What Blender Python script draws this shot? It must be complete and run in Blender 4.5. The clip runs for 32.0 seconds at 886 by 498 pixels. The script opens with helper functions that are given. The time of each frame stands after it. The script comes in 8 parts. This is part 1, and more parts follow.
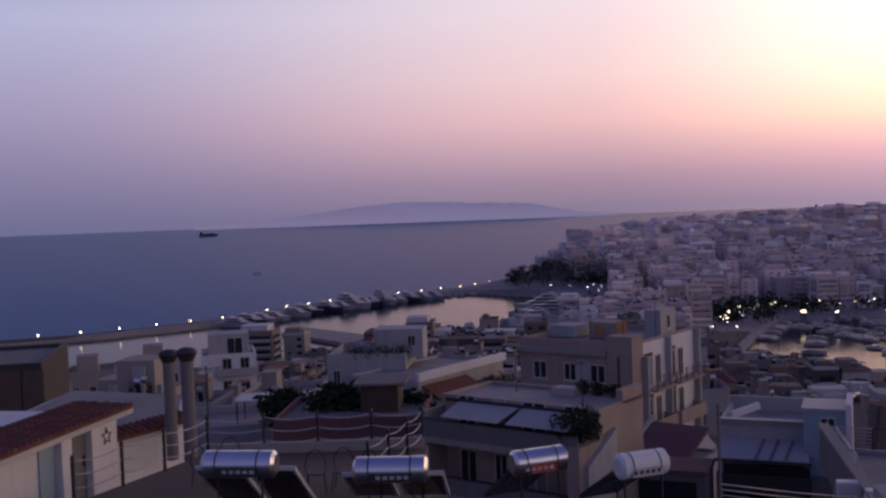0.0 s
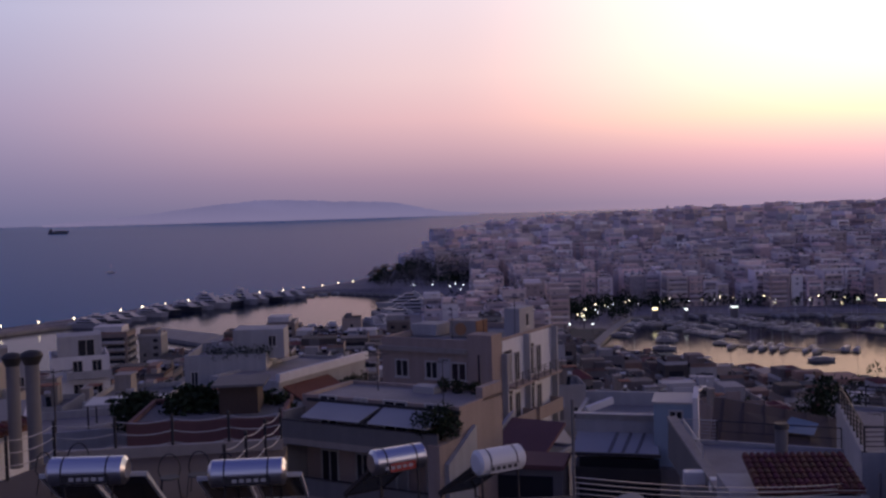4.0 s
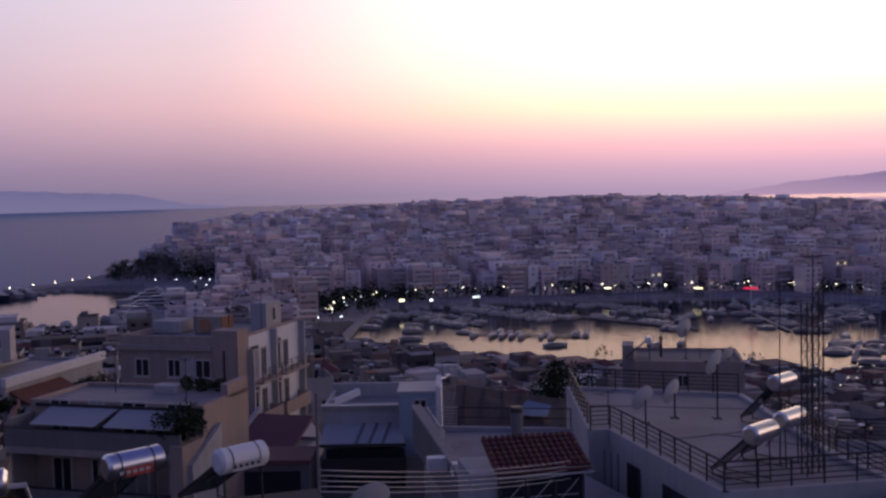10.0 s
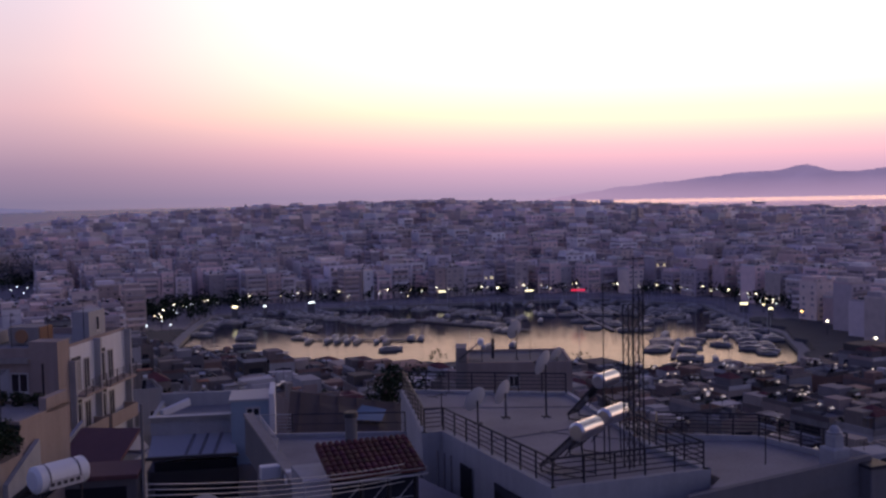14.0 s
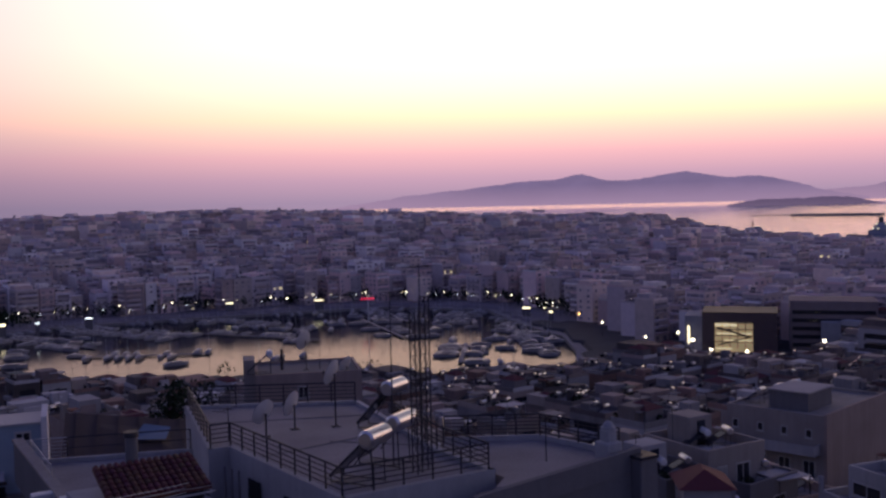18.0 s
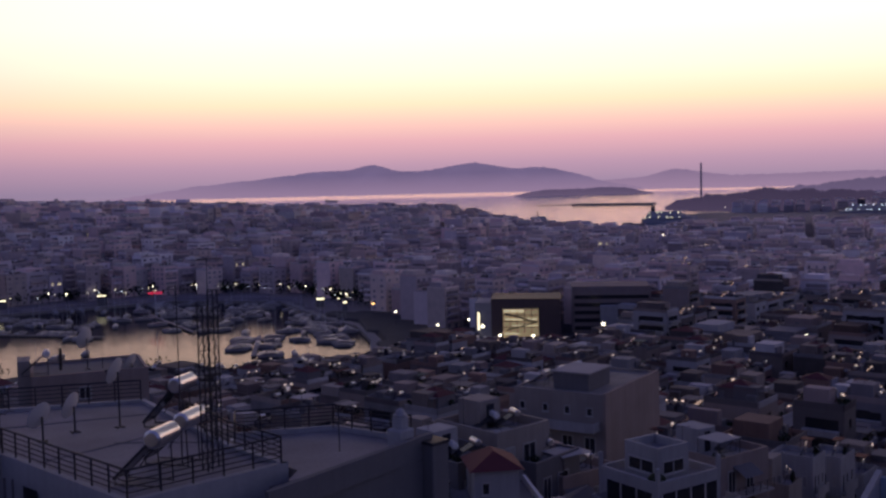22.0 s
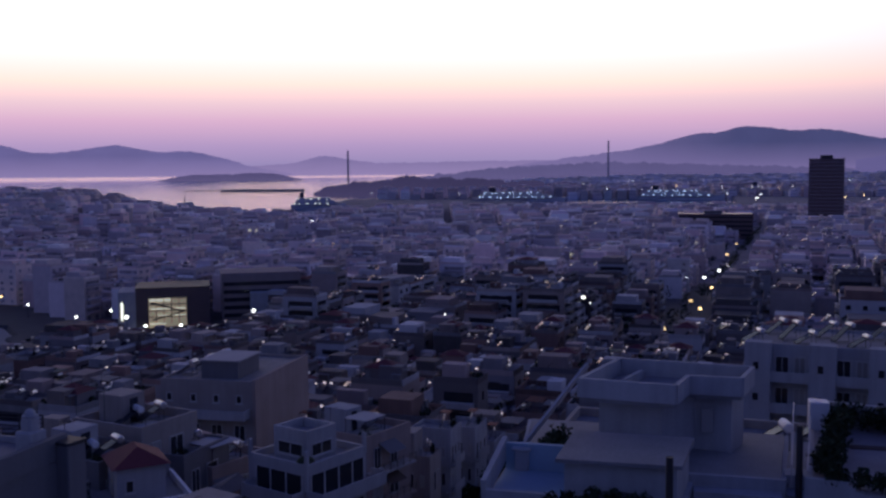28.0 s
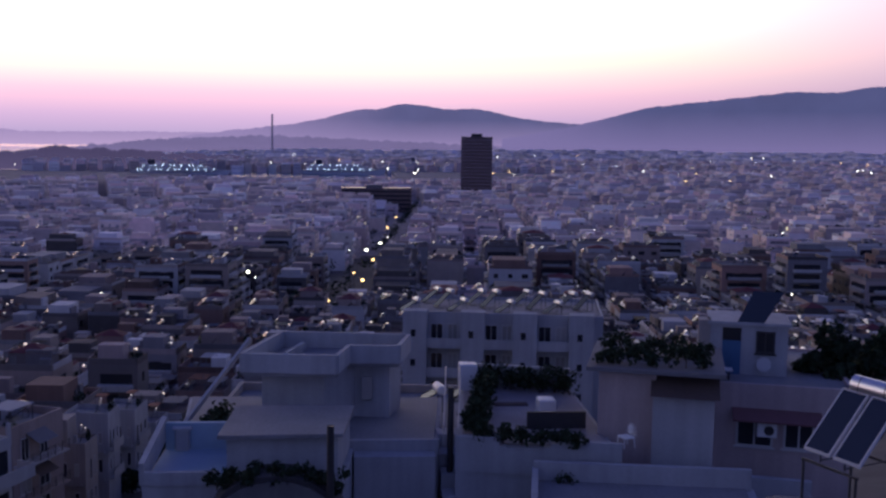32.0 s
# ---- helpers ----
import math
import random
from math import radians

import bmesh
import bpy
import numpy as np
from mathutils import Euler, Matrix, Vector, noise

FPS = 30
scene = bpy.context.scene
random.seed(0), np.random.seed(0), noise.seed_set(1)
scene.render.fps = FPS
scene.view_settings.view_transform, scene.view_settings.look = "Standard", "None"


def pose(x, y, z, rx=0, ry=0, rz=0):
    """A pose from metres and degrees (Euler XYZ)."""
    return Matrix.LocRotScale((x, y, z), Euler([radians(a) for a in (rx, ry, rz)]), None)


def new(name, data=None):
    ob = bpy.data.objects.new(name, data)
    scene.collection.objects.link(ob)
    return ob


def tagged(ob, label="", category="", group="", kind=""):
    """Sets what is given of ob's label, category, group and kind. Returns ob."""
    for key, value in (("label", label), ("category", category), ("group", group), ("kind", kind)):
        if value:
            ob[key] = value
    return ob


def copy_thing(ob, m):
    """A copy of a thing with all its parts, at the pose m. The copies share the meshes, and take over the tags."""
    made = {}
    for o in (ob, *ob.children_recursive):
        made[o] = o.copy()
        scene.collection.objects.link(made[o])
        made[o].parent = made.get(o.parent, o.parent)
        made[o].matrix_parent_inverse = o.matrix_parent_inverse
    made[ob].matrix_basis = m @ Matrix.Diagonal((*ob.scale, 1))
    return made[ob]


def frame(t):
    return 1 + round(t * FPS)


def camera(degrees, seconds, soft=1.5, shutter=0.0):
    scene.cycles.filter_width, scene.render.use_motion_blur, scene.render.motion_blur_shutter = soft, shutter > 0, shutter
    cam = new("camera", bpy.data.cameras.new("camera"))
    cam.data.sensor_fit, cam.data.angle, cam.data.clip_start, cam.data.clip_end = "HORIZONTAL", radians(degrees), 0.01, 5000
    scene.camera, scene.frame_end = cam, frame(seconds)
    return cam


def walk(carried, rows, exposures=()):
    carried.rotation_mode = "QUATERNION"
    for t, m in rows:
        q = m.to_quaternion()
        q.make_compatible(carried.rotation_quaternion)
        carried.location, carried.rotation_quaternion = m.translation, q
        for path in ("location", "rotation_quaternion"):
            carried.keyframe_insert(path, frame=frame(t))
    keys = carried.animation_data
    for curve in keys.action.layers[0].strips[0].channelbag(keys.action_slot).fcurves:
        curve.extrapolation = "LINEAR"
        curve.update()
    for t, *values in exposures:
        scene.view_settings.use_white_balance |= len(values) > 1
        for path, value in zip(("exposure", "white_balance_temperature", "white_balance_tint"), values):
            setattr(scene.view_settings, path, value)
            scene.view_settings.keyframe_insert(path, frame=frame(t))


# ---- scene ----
cam = camera(47.91, 32.0, soft=2.6)
EYE, ARM = 72.0, 0.5  # height of the eye over the sea; reach of the arms that hold the camera
# seconds, yaw, pitch, roll in degrees: somebody turns on the spot with the camera at arm's length
ROWS = [
    (0, -0.08, -2.08, 2.09), (0.5, -1.40, -2.12, 1.95),
    (1, -2.23, -2.31, 1.92), (1.5, -2.79, -2.51, 1.81),
    (2, -4.14, -2.48, 1.65), (2.5, -5.38, -2.52, 1.74),
    (3, -6.67, -2.52, 1.66), (3.5, -7.35, -2.43, 1.62),
    (5.5, -10.98, -2.52, 1.40), (6, -12.50, -2.71, 1.24),
    (6.5, -13.46, -2.64, 1.37), (7, -14.37, -2.95, 1.40),
    (7.5, -14.98, -2.89, 1.35), (8, -16.95, -2.85, 1.39),
    (8.5, -18.41, -3.15, 1.32), (9, -20.15, -3.10, 1.18),
    (9.5, -21.04, -3.25, 1.24), (10, -22.31, -3.13, 1.27),
    (10.5, -23.38, -3.03, 1.11), (11, -24.72, -2.96, 1.17),
    (11.5, -26.14, -2.95, 1.21), (12, -26.68, -2.96, 1.24),
    (12.5, -27.85, -2.96, 1.39), (13, -28.93, -3.05, 1.12),
    (13.5, -30.52, -3.04, 1.10), (15.5, -34.89, -3.20, 1.31),
    (16, -36.66, -3.13, 1.54), (16.5, -38.05, -3.08, 1.58),
    (17, -39.42, -3.33, 1.60), (17.5, -41.72, -3.01, 1.49),
    (18, -43.85, -2.79, 1.32), (18.5, -45.52, -2.92, 1.11),
    (19, -47.19, -3.06, 1.04), (19.5, -48.31, -2.93, 1.08),
    (20, -49.74, -2.98, 1.23), (20.5, -51.05, -3.03, 1.21),
    (21, -52.48, -3.15, 1.28), (21.5, -54.65, -3.36, 1.34),
    (22, -55.69, -3.60, 1.31), (22.5, -56.42, -3.75, 1.26),
    (23, -57.53, -3.76, 1.05), (23.5, -58.79, -3.98, 1.28),
    (24, -60.83, -4.27, 1.10), (24.5, -62.44, -4.41, 1.23),
    (25, -64.47, -4.45, 1.20), (25.5, -66.25, -4.69, 1.25),
    (27.5, -74.27, -4.92, 0.48), (28, -75.59, -4.69, 0.39),
    (28.5, -78.05, -5.29, 0.76), (29, -80.26, -5.42, 0.50),
    (29.5, -82.44, -5.56, 0.21), (30, -84.88, -5.63, 0.07),
    (30.5, -87.51, -5.82, 0.21), (31, -89.81, -5.88, -0.17),
    (31.5, -92.47, -6.01, -0.48), (32, -94.63, -6.12, -0.84),
]
EXPOSURES = [(0.0, 0.03, 6900, 8), (9.0, -0.02, 6550, 9), (13.0, 0.0, 6450, 10), (16.5, -0.10, 6500, 10), (19.0, -0.40, 6350, 10), (25.5, -0.55, 6100, 10),
             (26.5, -0.58, 5400, 10), (28.0, -0.55, 5000, 10), (30.0, -0.12, 5350, 7), (32.0, 0.10, 5500, 5)]
walk(cam, [(t, pose(-ARM * math.sin(radians(yaw)), ARM * math.cos(radians(yaw)), EYE, 90 + pitch, roll, yaw))
           for t, yaw, pitch, roll in ROWS], EXPOSURES)

# ---- light: the sky after sunset, brightest in the west ----
def lin(r, g, b):
    f = lambda c: c / 12.92 if c <= 0.04045 else ((c + 0.055) / 1.055) ** 2.4
    return (f(r / 255), f(g / 255), f(b / 255), 1.0)


def put_ramp(node, stops):
    el = node.color_ramp.elements
    el[0].position, el[0].color = stops[0]
    el[1].position, el[1].color = stops[-1]
    for p, c in stops[1:-1]:
        el.new(p).color = c


GLOW_AZ = 66.0
world = bpy.data.worlds.new("dusk")
scene.world = world
world.use_nodes = True
wn, wl = world.node_tree.nodes, world.node_tree.links
wn.clear()
w_out, w_bg = wn.new("ShaderNodeOutputWorld"), wn.new("ShaderNodeBackground")
w_tc, w_sep = wn.new("ShaderNodeTexCoord"), wn.new("ShaderNodeSeparateXYZ")
w_dot = wn.new("ShaderNodeVectorMath")
w_dot.operation = "DOT_PRODUCT"
w_dot.inputs[1].default_value = (math.sin(radians(GLOW_AZ)), math.cos(radians(GLOW_AZ)), 0)


def sky_ramp(stops):
    r = wn.new("ShaderNodeValToRGB")
    put_ramp(r, stops)
    wl.new(w_sep.outputs["Z"], r.inputs[0])
    return r.outputs[0]


def sky_mix(lo, hi, a, b):
    k, x = wn.new("ShaderNodeMapRange"), wn.new("ShaderNodeMix")
    k.interpolation_type, x.data_type = "SMOOTHSTEP", "RGBA"
    k.inputs["From Min"].default_value, k.inputs["From Max"].default_value = lo, hi
    wl.new(w_dot.outputs["Value"], k.inputs["Value"])
    wl.new(k.outputs[0], x.inputs[0])
    wl.new(a, x.inputs[6])
    wl.new(b, x.inputs[7])
    return x.outputs[2]


wl.new(w_tc.outputs["Generated"], w_sep.inputs[0])
wl.new(w_tc.outputs["Generated"], w_dot.inputs[0])
UPPER, ZENITH = (0.072, 0.082, 0.262, 1), (0.042, 0.052, 0.205, 1)
blue_side = sky_ramp([(0.0, lin(110, 110, 150)), (0.05, lin(136, 130, 168)), (0.105, lin(160, 152, 190)), (0.19, lin(178, 180, 218)), (0.34, (0.24, 0.25, 0.42, 1)), (0.6, UPPER), (1.0, ZENITH)])
pink_belt = sky_ramp([(0.0, lin(140, 125, 154)), (0.03, lin(172, 143, 167)), (0.06, lin(212, 172, 186)), (0.088, lin(240, 194, 200)), (0.13, lin(248, 214, 218)), (0.21, lin(246, 228, 240)), (0.34, (0.44, 0.40, 0.50, 1)), (0.6, UPPER), (1.0, ZENITH)])
west_glow = sky_ramp([(0.0, lin(188, 160, 190)), (0.022, lin(226, 180, 204)), (0.046, (1.2, 0.64, 0.68, 1)), (0.064, (1.5, 0.90, 0.74, 1)), (0.082, (2.1, 1.22, 0.80, 1)), (0.112, (2.7, 1.52, 1.12, 1)), (0.15, (2.7, 1.75, 1.36, 1)),
                      (0.20, (2.5, 1.85, 1.45, 1)), (0.36, (0.62, 0.56, 0.60, 1)), (0.6, (0.15, 0.13, 0.20, 1)), (1.0, ZENITH)])
dusk = sky_mix(0.52, 0.96, sky_mix(-0.01, 0.66, blue_side, pink_belt), west_glow)
w_back, w_dark = wn.new("ShaderNodeMapRange"), wn.new("ShaderNodeMix")
w_back.interpolation_type = "SMOOTHSTEP"
w_back.inputs["From Min"].default_value, w_back.inputs["From Max"].default_value = -0.05, -0.75
w_back.inputs["To Max"].default_value = 0.8
w_dark.data_type = "RGBA"
w_dark.inputs[7].default_value = (0.096, 0.108, 0.292, 1)
wl.new(w_dot.outputs["Value"], w_back.inputs["Value"])
wl.new(w_back.outputs[0], w_dark.inputs[0])
wl.new(dusk, w_dark.inputs[6])
wl.new(w_dark.outputs[2], w_bg.inputs[0])
w_bg.inputs[1].default_value = 1.0
wl.new(w_bg.outputs[0], w_out.inputs[0])


# ---- materials ----
def material(name, colour, rough=0.85, metal=0.0, vary=0.25, grain=0.0, island=0.0, thing=0.0, streak=0.0, bump=0.0, scale=1.0, palette=None):
    """A surface: colour with stains at two scales, grain and bump; island/thing: how far alike pieces differ."""
    m = bpy.data.materials.new(name)
    m.use_nodes = True
    n, l = m.node_tree.nodes, m.node_tree.links
    b = n["Principled BSDF"]
    b.inputs["Roughness"].default_value, b.inputs["Metallic"].default_value = rough, metal
    tc = n.new("ShaderNodeTexCoord")
    big, small = n.new("ShaderNodeTexNoise"), n.new("ShaderNodeTexNoise")
    big.inputs["Scale"].default_value, big.inputs["Detail"].default_value = 0.35 * scale, 4
    small.inputs["Scale"].default_value, small.inputs["Detail"].default_value = 7.0 * scale, 3
    l.new(tc.outputs["Object"], big.inputs["Vector"])
    l.new(tc.outputs["Object"], small.inputs["Vector"])
    total = None

    def add(sock, gain):
        nonlocal total
        k = n.new("ShaderNodeMath")
        k.operation = "MULTIPLY_ADD"
        l.new(sock, k.inputs[0])
        k.inputs[1].default_value = gain
        if total is None:
            k.inputs[2].default_value = 1.0 - gain * 0.5
        else:
            sub = n.new("ShaderNodeMath")
            sub.operation = "SUBTRACT"
            l.new(total, sub.inputs[0])
            sub.inputs[1].default_value = gain * 0.5
            l.new(sub.outputs[0], k.inputs[2])
        total = k.outputs[0]

    add(big.outputs["Fac"], vary * 1.6)
    add(small.outputs["Fac"], vary * 0.7 + grain)
    if streak:
        st, mp = n.new("ShaderNodeTexNoise"), n.new("ShaderNodeMapping")
        mp.inputs["Scale"].default_value = (2.2, 2.2, 0.12)
        st.inputs["Scale"].default_value, st.inputs["Detail"].default_value = 1.0, 3
        l.new(tc.outputs["Object"], mp.inputs[0])
        l.new(mp.outputs[0], st.inputs["Vector"])
        add(st.outputs["Fac"], streak)
    if island:
        g = n.new("ShaderNodeNewGeometry")
        add(g.outputs["Random Per Island"], island)
    if thing:
        o = n.new("ShaderNodeObjectInfo")
        add(o.outputs["Random"], thing)
    sc = n.new("ShaderNodeVectorMath")
    sc.operation = "SCALE"
    sc.inputs[0].default_value = colour[:3]
    l.new(total, sc.inputs["Scale"])
    if palette:
        pw, pr = n.new("ShaderNodeTexWhiteNoise"), n.new("ShaderNodeValToRGB")
        pw.noise_dimensions = "1D"
        pr.color_ramp.interpolation = "CONSTANT"
        put_ramp(pr, [(i / len(palette), (*c, 1)) for i, c in enumerate(palette)])
        l.new(g.outputs["Random Per Island"], pw.inputs["W"])
        l.new(pw.outputs["Value"], pr.inputs[0])
        l.new(pr.outputs[0], sc.inputs[0])
    if island or thing:
        hs, hm = n.new("ShaderNodeHueSaturation"), n.new("ShaderNodeMapRange")
        hm.inputs["To Min"].default_value, hm.inputs["To Max"].default_value = 0.46, 0.54
        src = g.outputs["Random Per Island"] if island else o.outputs["Random"]
        w = n.new("ShaderNodeTexWhiteNoise")
        w.noise_dimensions = "1D"
        l.new(src, w.inputs["W"])
        l.new(w.outputs["Value"], hm.inputs["Value"])
        l.new(hm.outputs[0], hs.inputs["Hue"])
        l.new(sc.outputs[0], hs.inputs["Color"])
        l.new(hs.outputs[0], b.inputs["Base Color"])
    else:
        l.new(sc.outputs[0], b.inputs["Base Color"])
    if bump:
        bp = n.new("ShaderNodeBump")
        bp.inputs["Strength"].default_value, bp.inputs["Distance"].default_value = bump, 0.02
        l.new(small.outputs["Fac"], bp.inputs["Height"])
        l.new(bp.outputs[0], b.inputs["Normal"])
    return m


def glow(name, colour, strength):
    m = bpy.data.materials.new(name)
    m.use_nodes = True
    b = m.node_tree.nodes["Principled BSDF"]
    b.inputs["Base Color"].default_value = (*colour, 1)
    b.inputs["Emission Color"].default_value = (*colour, 1)
    b.inputs["Emission Strength"].default_value = strength
    return m


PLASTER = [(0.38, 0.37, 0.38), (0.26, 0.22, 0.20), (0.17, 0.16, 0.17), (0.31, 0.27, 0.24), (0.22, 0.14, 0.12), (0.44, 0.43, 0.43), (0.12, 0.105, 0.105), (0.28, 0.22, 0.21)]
# plaster of the distant blocks, lightened to carry the haze of distance
HAZED_PLASTER = [(0.74, 0.67, 0.68), (0.72, 0.58, 0.54), (0.58, 0.51, 0.52), (0.76, 0.64, 0.57), (0.66, 0.51, 0.48), (0.80, 0.75, 0.73), (0.50, 0.43, 0.45), (0.72, 0.58, 0.56)]
M = {
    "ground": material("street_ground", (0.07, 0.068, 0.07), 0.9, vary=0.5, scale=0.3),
    "asphalt": material("asphalt", (0.05, 0.05, 0.052), 0.85, vary=0.35),
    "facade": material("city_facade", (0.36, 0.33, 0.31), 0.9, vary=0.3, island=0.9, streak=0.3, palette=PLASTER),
    # two wall skins for distant blocks, haze mixed into their colours
    "facade_haze_pale": material("hazed_apartment_facade", (0.74, 0.70, 0.72), 0.9, vary=0.25, island=0.7, streak=0.2, palette=HAZED_PLASTER),
    "facade_hazy": material("hazed_low_town_walls", (0.66, 0.62, 0.66), 0.95, vary=0.3, island=0.8),
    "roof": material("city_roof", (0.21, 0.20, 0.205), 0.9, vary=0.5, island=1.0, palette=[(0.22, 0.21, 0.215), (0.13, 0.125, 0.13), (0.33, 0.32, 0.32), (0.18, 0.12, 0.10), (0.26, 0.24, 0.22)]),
    "slab": material("balcony_concrete", (0.38, 0.37, 0.36), 0.9, vary=0.2, island=0.7),
    "white": material("white_render", (0.37, 0.37, 0.38), 0.85, vary=0.3, streak=0.42, bump=0.15),
    "whitewash": material("whitewashed_wall", (0.68, 0.68, 0.70), 0.85, vary=0.2, streak=0.25, bump=0.15),
    "cream": material("cream_render", (0.31, 0.28, 0.255), 0.85, vary=0.3, streak=0.4, bump=0.15),
    "beige": material("beige_render", (0.33, 0.265, 0.235), 0.88, vary=0.3, streak=0.4, bump=0.15),
    "pinkish": material("pinkish_render", (0.42, 0.34, 0.32), 0.88, vary=0.3, streak=0.4, bump=0.15),
    "terracotta_wall": material("terracotta_render", (0.17, 0.085, 0.085), 0.9, vary=0.25, streak=0.2),
    "grey": material("grey_render", (0.17, 0.165, 0.17), 0.9, vary=0.25, streak=0.3, bump=0.2),
    "blue_wall": material("pale_blue_render", (0.29, 0.38, 0.47), 0.85, vary=0.15, streak=0.15),
    "orange": material("orange_render", (0.38, 0.20, 0.10), 0.85, vary=0.2),
    "screed": material("roof_screed", (0.23, 0.225, 0.23), 0.85, vary=0.6, grain=0.1, bump=0.1),
    "screed_light": material("pale_roof_coating", (0.255, 0.24, 0.25), 0.8, vary=0.55, grain=0.1),
    "ochre": material("ochre_floor_paint", (0.12, 0.085, 0.06), 0.8, vary=0.3),
    # distant panes and roofs, paler than the near ones to imitate haze
    "far_glass": material("hazed_far_window", (0.30, 0.26, 0.28), 0.5, vary=0.3, island=0.8),
    "far_roof": material("hazed_far_roof", (0.54, 0.48, 0.49), 0.9, vary=0.4, island=0.9),
    "glass": material("dark_window", (0.025, 0.028, 0.035), 0.12, vary=0.2),
    "shutter": material("closed_shutter", (0.30, 0.29, 0.28), 0.7, vary=0.2, thing=0.5),
    "frame": material("painted_frame", (0.48, 0.47, 0.46), 0.6, vary=0.1),
    "iron": material("dark_iron", (0.045, 0.043, 0.045), 0.6, 0.3, vary=0.4),
    "steel": material("stainless_tank", (0.72, 0.72, 0.74), 0.28, 1.0, vary=0.08),
    "tank_white": material("white_enamel", (0.78, 0.78, 0.76), 0.4, vary=0.06),
    "collector": material("solar_collector", (0.02, 0.026, 0.04), 0.14, vary=0.2),
    "tile": material("red_roof_tile", (0.125, 0.04, 0.034), 0.85, vary=0.35, thing=0.4, grain=0.2),
    "awning": material("pale_awning_canvas", (0.38, 0.38, 0.39), 0.9, vary=0.15),
    "dish": material("dish_paint", (0.52, 0.52, 0.53), 0.55, vary=0.15),
    "leaf": material("foliage", (0.032, 0.046, 0.026), 0.8, vary=0.4, island=0.9),
    # distant foliage, lightened because haze softens far trees
    "pine": material("hazed_pine_foliage", (0.11, 0.105, 0.095), 0.9, vary=0.4, island=0.9),
    "bark": material("bark", (0.10, 0.075, 0.055), 0.95, vary=0.4),
    "stone": material("quay_stone", (0.30, 0.28, 0.26), 0.9, vary=0.35, bump=0.2),
    "rubble": material("dark_wet_stone", (0.13, 0.12, 0.125), 0.9, vary=0.5, bump=0.3),
    "hull": material("white_hull", (0.50, 0.485, 0.50), 0.4, vary=0.1, island=0.7),
    "hull_dark": material("dark_hull", (0.05, 0.055, 0.07), 0.35, vary=0.1),
    "plastic": material("white_plastic", (0.7, 0.7, 0.69), 0.5, vary=0.05),
    # distant steel, its base colour lightened towards the mauve haze
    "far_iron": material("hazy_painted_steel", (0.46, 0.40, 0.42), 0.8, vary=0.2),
    "tower_skin": material("brown_glass_curtain_wall", (0.11, 0.08, 0.085), 0.35, vary=0.25),
    "red_paint": material("red_paint", (0.45, 0.06, 0.04), 0.6, vary=0.2),
    "wood": material("weathered_wood", (0.085, 0.06, 0.05), 0.85, vary=0.4, grain=0.2),
    "bitumen": material("bitumen_roof", (0.045, 0.042, 0.045), 0.85, vary=0.5, grain=0.2),
    "cloth": material("faded_awning_cloth", (0.30, 0.27, 0.25), 0.9, vary=0.15, island=0.8, palette=[(0.34, 0.33, 0.33), (0.20, 0.10, 0.05), (0.09, 0.12, 0.10), (0.40, 0.38, 0.36), (0.22, 0.20, 0.22), (0.26, 0.16, 0.08)]),
    "blue_tarp": material("blue_tarpaulin", (0.06, 0.13, 0.25), 0.6, vary=0.25),
    "lamp": glow("lamp_white", (1.0, 0.86, 0.62), 6.0),
    "lamp_cold": glow("lamp_cold", (0.86, 0.95, 1.0), 4.0),
    "lamp_warm": glow("lamp_warm", (1.0, 0.55, 0.18), 5.0),
    "shop": glow("lit_shop_window", (1.0, 0.86, 0.55), 3.0),
    "lit_hall": glow("lit_stair_hall", (1.0, 0.74, 0.36), 0.22),
    "lit_ceiling": glow("lit_hall_ceiling", (1.0, 0.84, 0.50), 0.75),
    "lit": glow("lit_window", (1.0, 0.80, 0.42), 0.9),
    "neon_red": glow("red_neon", (1.0, 0.03, 0.10), 1.2),
    "neon_blue": glow("blue_neon", (0.08, 0.12, 1.0), 2.0),
}


def water_material(name, rough, swell, ripple, colour):
    m = bpy.data.materials.new(name)
    m.use_nodes = True
    n, l = m.node_tree.nodes, m.node_tree.links
    b = n["Principled BSDF"]
    b.inputs["Base Color"].default_value = colour
    b.inputs["Roughness"].default_value = rough
    b.inputs["IOR"].default_value = 1.33
    tc, mp = n.new("ShaderNodeTexCoord"), n.new("ShaderNodeMapping")
    a, c, k, bp = n.new("ShaderNodeTexNoise"), n.new("ShaderNodeTexNoise"), n.new("ShaderNodeMath"), n.new("ShaderNodeBump")
    mp.inputs["Scale"].default_value = (1.0, 0.6, 1.0)
    l.new(tc.outputs["Object"], mp.inputs[0])
    for tex, s in ((a, 0.045), (c, 0.4)):
        tex.inputs["Scale"].default_value, tex.inputs["Detail"].default_value = s, 5
        l.new(mp.outputs[0], tex.inputs["Vector"])
    k.operation = "MULTIPLY_ADD"
    l.new(a.outputs["Fac"], k.inputs[0])
    k.inputs[1].default_value = swell
    l.new(c.outputs["Fac"], k.inputs[2])
    l.new(k.outputs[0], bp.inputs["Height"])
    bp.inputs["Strength"].default_value, bp.inputs["Distance"].default_value = ripple, 1.0
    l.new(bp.outputs[0], b.inputs["Normal"])
    return m


M["sea"] = water_material("sea_water", 0.22, 2.0, 0.22, (0.030, 0.150, 0.330, 1))


